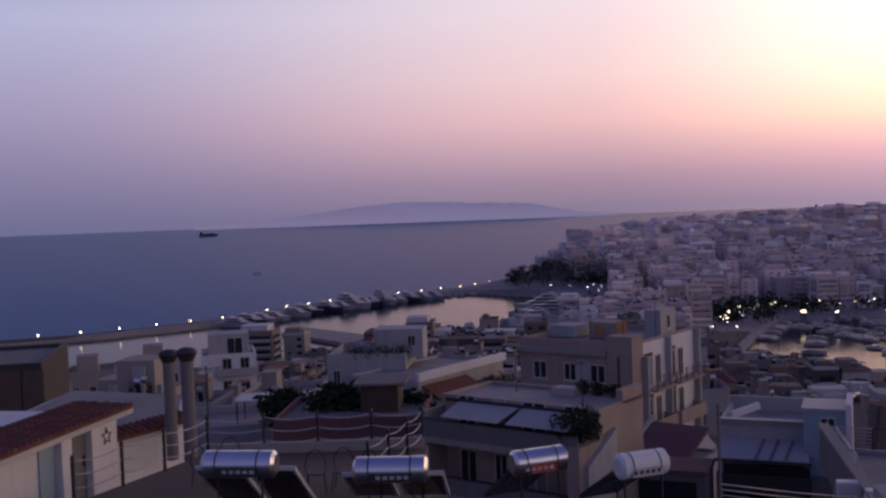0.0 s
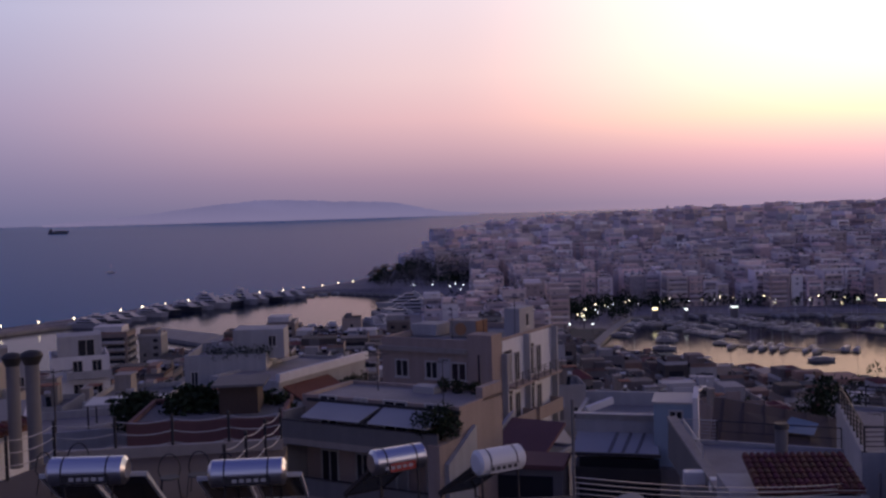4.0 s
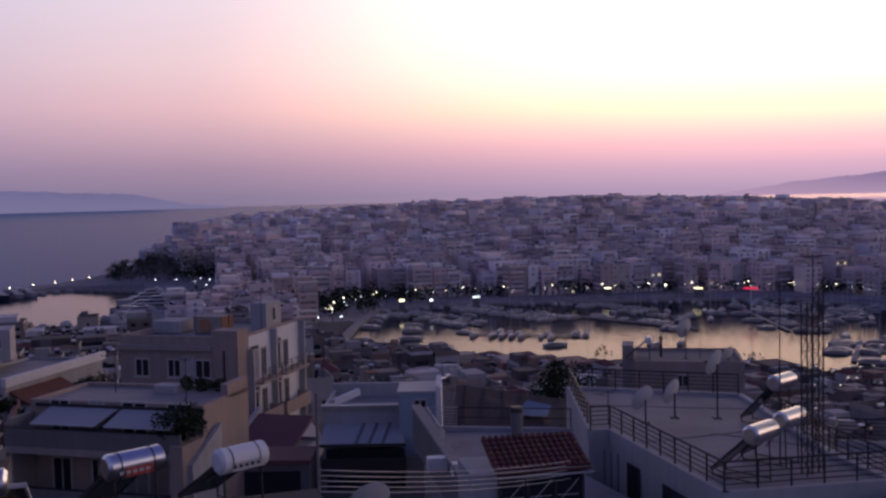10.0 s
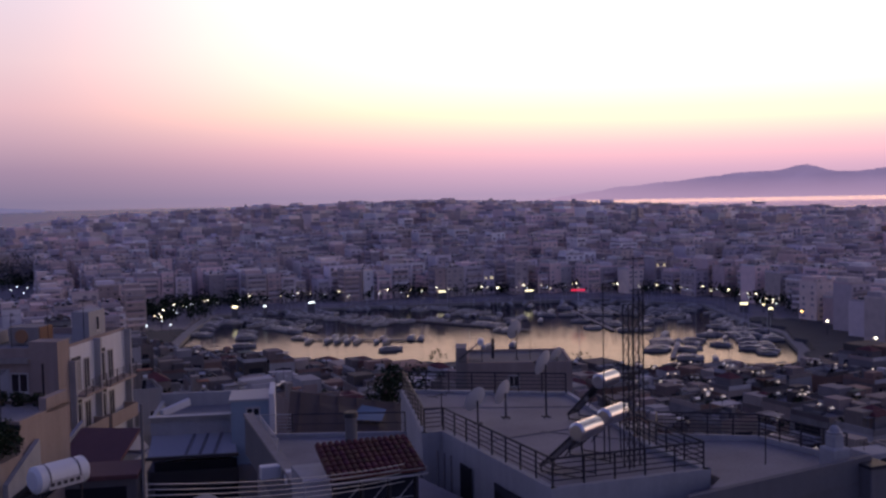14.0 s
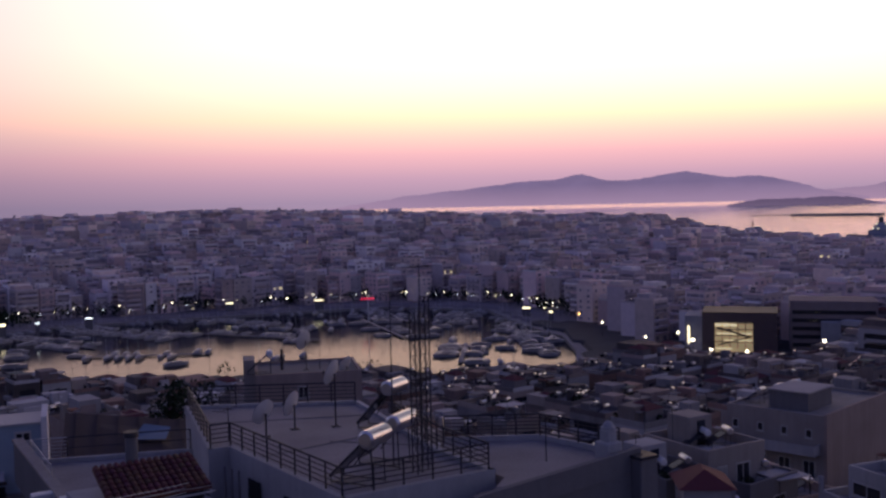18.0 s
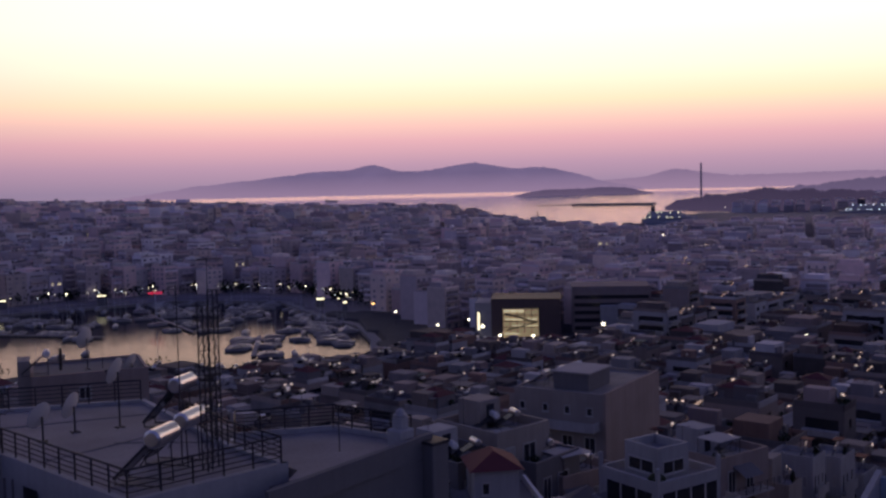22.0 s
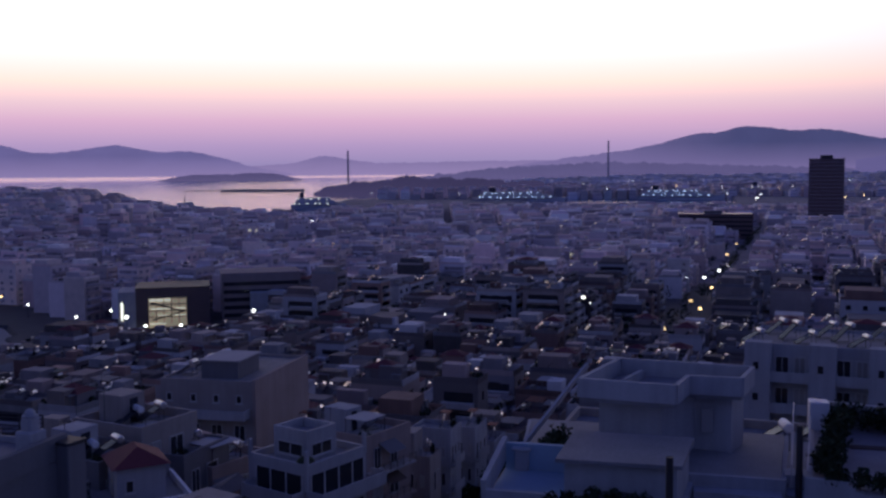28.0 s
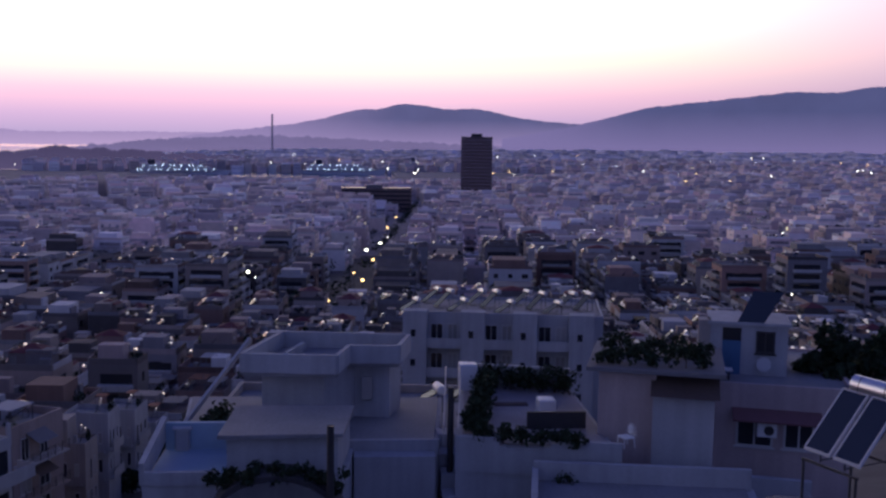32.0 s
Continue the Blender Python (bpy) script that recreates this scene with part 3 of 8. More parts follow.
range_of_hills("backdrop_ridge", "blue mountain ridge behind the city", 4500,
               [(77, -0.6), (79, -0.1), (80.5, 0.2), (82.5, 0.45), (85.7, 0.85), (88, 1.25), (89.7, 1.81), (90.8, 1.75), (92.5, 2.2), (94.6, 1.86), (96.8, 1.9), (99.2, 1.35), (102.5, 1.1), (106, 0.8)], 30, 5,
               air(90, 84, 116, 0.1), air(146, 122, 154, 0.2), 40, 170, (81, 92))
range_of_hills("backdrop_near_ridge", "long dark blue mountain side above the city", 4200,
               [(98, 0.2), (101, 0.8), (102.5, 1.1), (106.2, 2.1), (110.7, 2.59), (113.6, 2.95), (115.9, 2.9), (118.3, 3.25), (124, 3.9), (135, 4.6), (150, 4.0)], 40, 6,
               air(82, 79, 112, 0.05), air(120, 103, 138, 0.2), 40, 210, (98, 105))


# ---- the city ----
STREET_TURN = -5.6  # the long street runs a little south of the x axis
AVENUE = [(290, 19), (1150, -65)]


def off_line(x, y, a, b):
    (xa, ya), (xb, yb) = a, b
    t = np.clip(((x - xa) * (xb - xa) + (y - ya) * (yb - ya)) / ((xb - xa) ** 2 + (yb - ya) ** 2), 0, 1)
    return np.hypot(x - xa - t * (xb - xa), y - ya - t * (yb - ya))


NO_BUILD = []  # circles (x, y, r) that are kept free for what is built singly


def free(x, y):
    """Where ordinary houses may stand: off the water, the quays, the avenue and what is built singly."""
    az, r = np.degrees(np.arctan2(x, y)), np.hypot(x, y)
    ok = off_line(x, y, *AVENUE) > 13
    ok &= ~((az > 10.3) & (az < 21.0) & (r > 575) & (r < 672)) & ~((az < 5.6) & (r > 470)) & ~((az < 9.5) & (r > 560) & (r < 850)) & ~((az < 7.6) & (r > 850) & (r < 1000))
    for dx, dy in ((28, 0), (-28, 0), (0, 28), (0, -28), (20, 20), (-20, 20), (20, -20), (-20, -20)):
        ok &= ~(inside(ZEA, x + dx, y + dy) & (r > 330))
    ok &= (off_line(x, y, (44, 17), (150, 21)) > 6.5) & (off_line(x, y, (42, 12), (95, 20)) > 9)
    ok &= ~((az > 56) & (az < 72) & (r > 1340)) & ~((az >= 72) & (az < 96) & (r > 1800) & (r < 2095))
    for dx, dy in ((0, 0), (9, 0), (-9, 0), (0, 9), (0, -9)):
        ok &= ~wet(x + dx, y + dy)
    ok &= ~((land(x, y) < 1.8) & (np.hypot(x, y) < 700))
    for cx, cy, cr in NO_BUILD:
        ok &= (x - cx) ** 2 + (y - cy) ** 2 > cr * cr
    return ok


def lots(rnd, turn, u0, u1, v0, v1, block_u, block_v, street, keep, wide=(9, 17)):
    """Building plots of a street grid: x, y, turn, width, depth."""
    ca, sa = math.cos(radians(turn)), math.sin(radians(turn))
    out = []
    u = u0
    while u < u1:
        v = v0
        while v < v1:
            a = u
            while a < u + block_u - wide[0] * 0.75:
                w = min(rnd.uniform(*wide), u + block_u - a)
                half = block_v / 2
                for side in (0, 1):
                    dep = rnd.uniform(0.72, 1.0) * half
                    cv = v + (dep / 2 if side == 0 else block_v - dep / 2)
                    cu = a + w / 2
                    x, y = cu * ca - cv * sa, cu * sa + cv * ca
                    if keep[0] <= math.hypot(x, y) < keep[1] and -34 < math.degrees(math.atan2(x, y)) < 134:
                        out.append((x, y, turn, w - rnd.choice((0.05, 0.05, 0.05, 1.2)), dep))
                a += w
            v += block_v + street
        u += block_u + street
    a = np.array(out)
    return a[free(a[:, 0], a[:, 1])].tolist()


ROOFLINE = [(-40, -9), (-14, -8.6), (-6, -8.3), (2, -6.9), (8, -6.9), (12, -7.2), (18, -8.4), (24, -9.4), (30, -9.9), (45, -9.9), (52, -9.7), (56, -8.3), (59, -8.9), (64, -8.9), (66, -8.4), (80, -8.0), (134, -7.0)]
FAR_LINE = [(60, -1.4), (76, -1.0), (80, -0.75), (84, -0.55), (92, -0.35), (106, -0.2), (134, 0.2)]
SKYLINE = [(3.7, -3.8), (5.4, -2.7), (7, -2.3), (7.5, -1.1), (10, -1.0), (16, -0.68), (24, -0.4), (30, -0.22), (38, -0.5), (46, -0.95), (53, -1.05), (57, -1.12), (58.2, -1.7), (62, -2.25), (67, -2.65),
           (70, -2.3), (76, -2.2), (84, -2.25), (92, -2.25), (97, -2.2), (101, -1.8), (106, -1.5), (134, -1.0)]


def fit_floors(x, y, zb, n):
    """No roof of the lower town hides the basins, and none of the upper town stands over its skyline."""
    az, r = math.degrees(math.atan2(x, y)), math.hypot(x, y)
    e = np.interp(az, *zip(*SKYLINE))
    if r > 2095 and az > 70:
        e = np.interp(az, *zip(*FAR_LINE))
    if r < 440 and az < 66:
        e = np.interp(az, *zip(*ROOFLINE))
    elif r < 330:
        e = -8.0
    if r < 330 and az > 25:
        e = min(e, np.interp(r, (60, 100, 150, 200, 330), (-19, -15.5, -12, -10.2, -8.0)))
    top = EYE + r * math.tan(radians(float(e)))
    if r > 800 and (int(x * 7.3) + int(y * 3.1)) % 6 == 0:
        top += 3.8
    return min(n, int((top - zb - 0.9) / 3.1))


def raw_city(name, label, plots, rnd, detail, floors, skin="facade"):
    """Many far buildings as one object: bodies, roof parapets, stair heads, balcony slabs, dark strips for balcony
    shade, openings, tanks.
    """
    # distant blocks take skins, roofs and panes with haze in their colour
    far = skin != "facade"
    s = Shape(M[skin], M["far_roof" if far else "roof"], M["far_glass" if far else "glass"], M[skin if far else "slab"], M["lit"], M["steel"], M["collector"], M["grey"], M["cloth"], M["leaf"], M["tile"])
    pa = np.array(plots)
    for (x, y, turn, w, d), zb in zip(plots, land(pa[:, 0], pa[:, 1]).tolist()):
        c, q = math.cos(radians(turn)), math.sin(radians(turn))
        n = fit_floors(x, y, zb, floors(x, y))
        if n < 1:
            continue
        h = 3.1 * n + rnd.uniform(0.6, 1.2)
        base = zb - 6

        def box(x0, y0, z0, x1, y1, z1):
            pts = [(x0, y0), (x1, y0), (x1, y1), (x0, y1)]
            pts = [(x + a * c - b * q, y + a * q + b * c) for a, b in pts]
            s.add([(a, b, z0) for a, b in pts] + [(a, b, z1) for a, b in pts], [(4, 5, 6, 7), (0, 1, 5, 4), (1, 2, 6, 5), (2, 3, 7, 6), (3, 0, 4, 7)])

        s.use(0)
        box(-w / 2, -d / 2, base, w / 2, d / 2, zb + h)
        if detail > 0:
            s.use(1)
            box(-w / 2 + 0.3, -d / 2 + 0.3, zb + h, w / 2 - 0.3, d / 2 - 0.3, zb + h + 0.02)
            s.use(0)
            if detail > 1:
                for x0, y0, x1, y1 in ((-w / 2, -d / 2, w / 2, -d / 2 + 0.2), (-w / 2, d / 2 - 0.2, w / 2, d / 2), (-w / 2, -d / 2, -w / 2 + 0.2, d / 2), (w / 2 - 0.2, -d / 2, w / 2, d / 2)):
                    box(x0, y0, zb + h, x1, y1, zb + h + 0.9)
        s.use(0)
        if rnd.random() < 0.65:
            hx, hy = rnd.uniform(-w / 4, w / 4), rnd.uniform(-d / 4, d / 4)
            hw, hd = rnd.uniform(0.9, 2.0), rnd.uniform(1.0, 2.0)
            box(hx - hw, hy - hd, zb + h, hx + hw, hy + hd, zb + h + rnd.uniform(2.0, 2.8))
        if n > 2 and rnd.random() < 0.4:
            box(-w / 2 + 0.2, -d / 2 + 2.2, zb + h, w / 2 - 2.5, d / 2 - 1.5, zb + h + 2.9)
        if detail > 1:
            s.use(5)
            for _ in range(rnd.choice((1, 2, 2, 3, 4, 5))):
                hx, hy = rnd.uniform(-w / 2 + 1, w / 2 - 1), rnd.uniform(-d / 2 + 1, d / 2 - 1)
                up = Vector((x + hx * c - hy * q, y + hx * q + hy * c, zb + h + rnd.uniform(1.3, 1.9)))
                aim = radians(rnd.uniform(-28, 6))
                sun = Vector((math.sin(aim), math.cos(aim), 0))
                axis = Vector((sun.y, -sun.x, 0)) * 0.65
                s.use(5).tube(up - axis, up + axis, 0.34, n=8)
                s.use(6).bar(up + sun * 0.25, up + sun * 1.55 - Vector((0, 0, rnd.uniform(1.1, 1.5))), rnd.choice((1.0, 1.9)), 0.1)
            s.use(7)
            for _ in range(rnd.choice((0, 1, 1, 2))):
                hx, hy = rnd.uniform(-w / 2 + 1, w / 2 - 1), rnd.uniform(-d / 2 + 1, d / 2 - 1)
                box(hx - 0.03, hy - 0.03, zb + h, hx + 0.03, hy + 0.03, zb + h + rnd.uniform(2.2, 4.2))
            if rnd.random() < 0.35:
                hx, hy = rnd.uniform(-w / 4, w / 4), rnd.choice((-1, 1)) * (d / 2 - 1.6)
                box(hx - 1.8, hy - 1.3, zb + h + 2.1, hx + 1.8, hy + 1.3, zb + h + 2.2)
            for _ in range(rnd.choice((0, 1, 2, 3, 4))):
                hx, hy = rnd.uniform(-w / 2 + 1, w / 2 - 1), rnd.uniform(-d / 2 + 1, d / 2 - 1)
                a, b = rnd.uniform(0.3, 1.3), rnd.uniform(0.3, 1.1)
                box(hx - a, hy - b, zb + h, hx + a, hy + b, zb + h + rnd.uniform(0.5, 2.0))
            if not far:
                if rnd.random() < 0.5:  # a planter with bushes at the roof's edge
                    s.use(9)
                    for _ in range(rnd.choice((2, 3, 5))):
                        e = rnd.uniform(-w / 2 + 0.8, w / 2 - 0.8)
                        o_ = rnd.choice((-1, 1)) * (d / 2 - 0.7)
                        leaf_clump(s, (x + e * c - o_ * q, y + e * q + o_ * c, zb + h + 1.0), rnd.uniform(0.5, 0.9), 14, rnd, 0.34)
                if rnd.random() < 0.30:  # a canvas roof on posts
                    hx, hy = rnd.uniform(-w / 4, w / 4), rnd.uniform(-d / 4, d / 4)
                    s.use(8)
                    box(hx - 1.9, hy - 1.4, zb + h + 2.15, hx + 1.9, hy + 1.4, zb + h + 2.22)
                    s.use(7)
                    for sx in (-1.8, 1.8):
                        for sy in (-1.3, 1.3):
                            box(hx + sx - 0.05, hy + sy - 0.05, zb + h, hx + sx + 0.05, hy + sy + 0.05, zb + h + 2.15)
                if rnd.random() < 0.12:  # a low tiled roof
                    s.use(10)
                    k4 = [(x + a_ * c - b_ * q, y + a_ * q + b_ * c) for a_, b_ in ((-w * 0.3, -d * 0.35), (w * 0.3, -d * 0.35), (w * 0.3, d * 0.35), (-w * 0.3, d * 0.35))]
                    s.use(0)
                    box(-w * 0.28, -d * 0.33, zb + h, w * 0.28, d * 0.33, zb + h + 2.3)
                    s.use(10).add([(a_, b_, zb + h + 2.3) for a_, b_ in k4] + [(x, y, zb + h + 3.5)], [(0, 1, 4), (1, 2, 4), (2, 3, 4), (3, 0, 4)])
        for side in range(4):
            wide = w if side % 2 == 0 else d
            if side % 2 == 1 and rnd.random() < 0.35:
                continue  # blind party wall
            balc = rnd.random() < 0.75
            sl = (-1, 1)[side // 2]

            def along(a0, a1, o0, o1, z0, z1):
                if side % 2 == 0:
                    b0, b1 = sl * (d / 2 + o0), sl * (d / 2 + o1)
                    box(a0, min(b0, b1), z0, a1, max(b0, b1), z1)
                else:
                    b0, b1 = sl * (w / 2 + o0), sl * (w / 2 + o1)
                    box(min(b0, b1), a0, z0, max(b0, b1), a1, z1)

            m0, m1 = sorted((rnd.uniform(-0.46, -0.3) * wide, rnd.uniform(0.25, 0.46) * wide))
            for k in range(n):
                z = zb + 3.1 * k + 0.3
                if k == 0 and detail < 2:
                    continue
                if detail == 0:
                    if k % 2 == 1:
                        s.use(2)
                        along(m0, m1, -0.02, 0.03, z + 0.9, z + 2.2)
                    continue
                if balc and k > 0:
                    if detail > 1 and (not far or rnd.random() < 0.5):
                        # dark strip on the wall for the shade between balcony slabs
                        s.use(2)
                        along(m0 + 0.2, m1 - 0.2, -0.02, 0.03, z, z + rnd.choice((2.0, 2.3, 2.3)))
                    s.use(3)
                    along(m0, m1, 0, 1.2, z - 0.15, z + (0.85 if detail > 1 and side != 1 else 0.75))
                    if not far and rnd.random() < 0.3:
                        s.use(8)
                        a0 = rnd.uniform(m0, 0)
                        along(a0, a0 + 2.8, 0.05, 1.45, z + 2.1, z + 2.2)
                s.use(4 if rnd.random() < 0.006 else 2)
                cnt = max(1, int(wide / 4.2))
                if detail == 1:
                    cnt = max(1, int(wide / 6))
                for b in range(cnt):
                    if rnd.random() < 0.85:
                        ca_ = -wide / 2 + wide * (b + 0.5) / cnt
                        ww = rnd.choice((0.5, 0.7, 1.0, 1.1))
                        along(ca_ - ww, ca_ + ww, -0.02, 0.04, z + (0.0 if balc else 0.8), z + 2.2)
    ob = part(name, s)
    return tagged(ob, label, "buildings", kind="stuff")


rc = random.Random(11)


def floors_mid(x, y):
    az, r = math.degrees(math.atan2(x, y)), math.hypot(x, y)
    if r < 260:
        return rc.choice((2, 2, 3, 3, 4))
    if az < 55 and r > 500:
        return rc.choice((4, 5, 5, 6, 6, 7))
    return rc.choice((2, 3, 3, 4, 4, 5, 6))


def floors_far(x, y):
    az, r = math.degrees(math.atan2(x, y)), math.hypot(x, y)
    return rc.choice((3, 4, 4, 5, 5, 6, 7)) if az < 60 else rc.choice((2, 3, 4, 4, 5, 6))


def floors_low(x, y):
    return rc.choice((1, 2, 2, 3, 3, 4, 5))


NO_BUILD += [(36, 76, 22), (88, 40, 16), (66, 26, 12), (98, -14, 20), (-45, 130, 24), (-6, 108, 16), (372, 215, 42), (1095, -127, 60), (1010, -40, 40)]
near_lots = lots(rc, STREET_TURN, -100, 330, -300, 330, 44, 19, 5, (72, 290), (6, 9.5))
mid_lots = lots(rc, STREET_TURN, -200, 1000, -800, 900, 62, 30, 8, (290, 900), (8, 15))
far_lots = lots(rc, STREET_TURN + 20, -200, 3000, -2400, 2400, 90, 40, 10, (900, 2500))
raw_city("city_blocks", "dense grey and beige apartment blocks round the harbour", [p for p in mid_lots if math.hypot(p[0], p[1]) < 470], rc, 2, floors_mid)
raw_city("city_blocks", "dense pale apartment blocks across the harbour", [p for p in mid_lots if math.hypot(p[0], p[1]) >= 470], rc, 2, floors_mid, "facade_haze_pale")
raw_city("city_blocks", "far grey apartment blocks on the hill and plain", far_lots, rc, 0, floors_far, "facade_haze_pale")
cross_lots = [(r * 0.9943, -r * 0.1065, STREET_TURN + 4, 11, 13) for r in (318, 372, 455, 560, 640, 735, 830)]
raw_city("city_blocks", "pale apartment blocks closing a side street", cross_lots, random.Random(5), 2, floors_mid, "facade_haze_pale")
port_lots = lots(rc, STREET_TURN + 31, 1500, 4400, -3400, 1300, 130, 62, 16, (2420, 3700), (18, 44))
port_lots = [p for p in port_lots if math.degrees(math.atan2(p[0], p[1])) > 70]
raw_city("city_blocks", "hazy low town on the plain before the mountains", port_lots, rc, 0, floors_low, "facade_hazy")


# ---- the tower and chimneys ----
def office_tower():
    a, b = P(95.42, 1100), P(97.68, 1100)
    t = thing("office_tower", Matrix.Translation((*((a + b) / 2).xy, 4)) @ pose(0, 0, 0, 0, 0, -6), "dark brown unfinished office tower with flat roof", "tower")
    w = 20.5
    s = Shape(M["tower_skin"])
    s.box(-w, -w * 0.8, -4, w, w * 0.8, 74)
    part("body", s, t)
    s = Shape(M["iron"])
    s.box(-9, -6, 74, 4, 6, 77.5)
    s.box(7, -4, 74, 12, 4, 76)
    part("roof_house", s, t)
    for k in range(20):
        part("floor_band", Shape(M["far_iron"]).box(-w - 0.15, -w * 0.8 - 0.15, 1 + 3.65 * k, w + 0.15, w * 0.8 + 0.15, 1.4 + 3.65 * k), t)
    for k in range(11):
        x = -w + 2 * w * k / 10
        part("mullion", Shape(M["tower_skin"]).box(x - 0.25, -w * 0.8 - 0.4, -4, x + 0.25, -w * 0.8, 74.6), t)
        y = -w * 0.8 + 1.6 * w * k / 10
        part("mullion", Shape(M["tower_skin"]).box(-w - 0.4, y - 0.25, -4, -w, y + 0.25, 74.6), t)


office_tower()


def chimney(az, d, top, r, label):
    p = P(az, d)
    z = max(0, height(p.x, p.y))
    t = thing("factory_chimney", Matrix.Translation((p.x, p.y, z)), label, "chimney")
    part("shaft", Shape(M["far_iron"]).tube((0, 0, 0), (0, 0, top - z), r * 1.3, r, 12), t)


chimney(70.17, 2500, 72 + 2500 * math.tan(radians(0.98)), 2.1, "tall slim harbour chimney")
chimney(84.97, 3300, 72 + 3300 * math.tan(radians(1.42)), 2.7, "tall slim industrial chimney before the hills")


# ---- pieces that many houses share ----
def on_face(side, pos, a, out, z):
    """A point of a house in its own axes: side S faces -y, N +y, E +x, W -x; pos is where the face lies."""
    return {"S": (a, pos - out, z), "N": (a, pos + out, z), "E": (pos + out, a, z), "W": (pos - out, a, z)}[side]


def face_box(s, side, pos, a0, a1, o0, o1, z0, z1):
    p, q = on_face(side, pos, a0, o0, z0), on_face(side, pos, a1, o1, z1)
    return s.box(*(min(i, j) for i, j in zip(p, q)), *(max(i, j) for i, j in zip(p, q)))


def window_shape(side, pos, a, z, w, h, glass="glass", frame_mat="frame", t=0.09, out=0.06):
    """One piece: a proud frame round a sunk pane."""
    s = Shape(M[frame_mat], M[glass])
    r = lambda i, o: [on_face(side, pos, a - w / 2 + i, o, z + i), on_face(side, pos, a + w / 2 - i, o, z + i), on_face(side, pos, a + w / 2 - i, o, z + h - i), on_face(side, pos, a - w / 2 + i, o, z + h - i)]
    v = r(0, -0.02) + r(0, out) + r(t, out) + r(t, 0.015)
    f = [(4 * k + i, 4 * k + (i + 1) % 4, 4 * k + 4 + (i + 1) % 4, 4 * k + 4 + i) for k in range(3) for i in range(4)]
    s.add(v, f)
    s.use(1).f.append((12, 13, 14, 15))
    s.k.append(1)
    s.smooth.append(False)
    return s


def window(parent, side, pos, a, z, w, h, glass="glass", frame_mat="frame"):
    f = part("window", window_shape(side, pos, a, z, w, h, glass, frame_mat), parent)
    if w > 0.7:
        part("mullion", face_box(Shape(M[frame_mat]), side, pos, a - 0.035, a + 0.035, 0.01, 0.055, z + 0.09, z + h - 0.09), f)
    part("sill", face_box(Shape(M[frame_mat]), side, pos, a - w / 2 - 0.08, a + w / 2 + 0.08, 0, 0.11, z - 0.07, z), f)
    return f


def balcony(parent, side, pos, a0, a1, z, out=1.2, mat="slab", solid=True):
    b = part("balcony", face_box(Shape(M[mat]), side, pos, a0, a1, 0, out, z - 0.16, z), parent)
    s = Shape(M[mat if solid else "iron"])
    if solid:
        face_box(s, side, pos, a0, a1, out - 0.1, out, z, z + 0.85)
        face_box(s, side, pos, a0, a0 + 0.1, 0, out - 0.1, z, z + 0.85)
        face_box(s, side, pos, a1 - 0.1, a1, 0, out - 0.1, z, z + 0.85)
    else:
        for k in range(4):
            face_box(s, side, pos, a0, a1, out - 0.05, out - 0.02, z + 0.22 * (k + 1), z + 0.22 * (k + 1) + 0.03)
        n = max(2, int((a1 - a0) / 0.9))
        for k in range(n + 1):
            a = a0 + (a1 - a0 - 0.04) * k / n
            face_box(s, side, pos, a, a + 0.04, out - 0.06, out - 0.01, z, z + 0.95)
    part("railing", s, b)
    return b


def body(parent, x0, y0, z0, x1, y1, z1, wall, roof="screed", lip=0.5, t=0.22, name="wall"):
    """Walls up to a parapet of height lip round a roof slab at z1."""
    s = Shape(M[wall])
    if lip:
        s.tray(x0, y0, z0, x1, y1, z1, lip, t)
    else:
        s.box(x0, y0, z0, x1, y1, z1)
    w = part(name, s, parent)
    part("roof", Shape(M[roof]).box(x0 + t, y0 + t, z1, x1 - t, y1 - t, z1 + 0.03), parent)
    return w


def door(parent, side, pos, a, z, w=0.9, h=2.05, mat="shutter"):
    d = part("door", face_box(Shape(M[mat]), side, pos, a - w / 2, a + w / 2, 0, 0.05, z, z + h), parent)
    part("door_handle", face_box(Shape(M["iron"]), side, pos, a + w / 2 - 0.16, a + w / 2 - 0.06, 0.05, 0.1, z + 1.0, z + 1.04), d)
    return d


def house(name, label, x, y, turn, z, category="house", group=""):
    return thing(name, pose(x, y, z, 0, 0, turn), label, category, group)


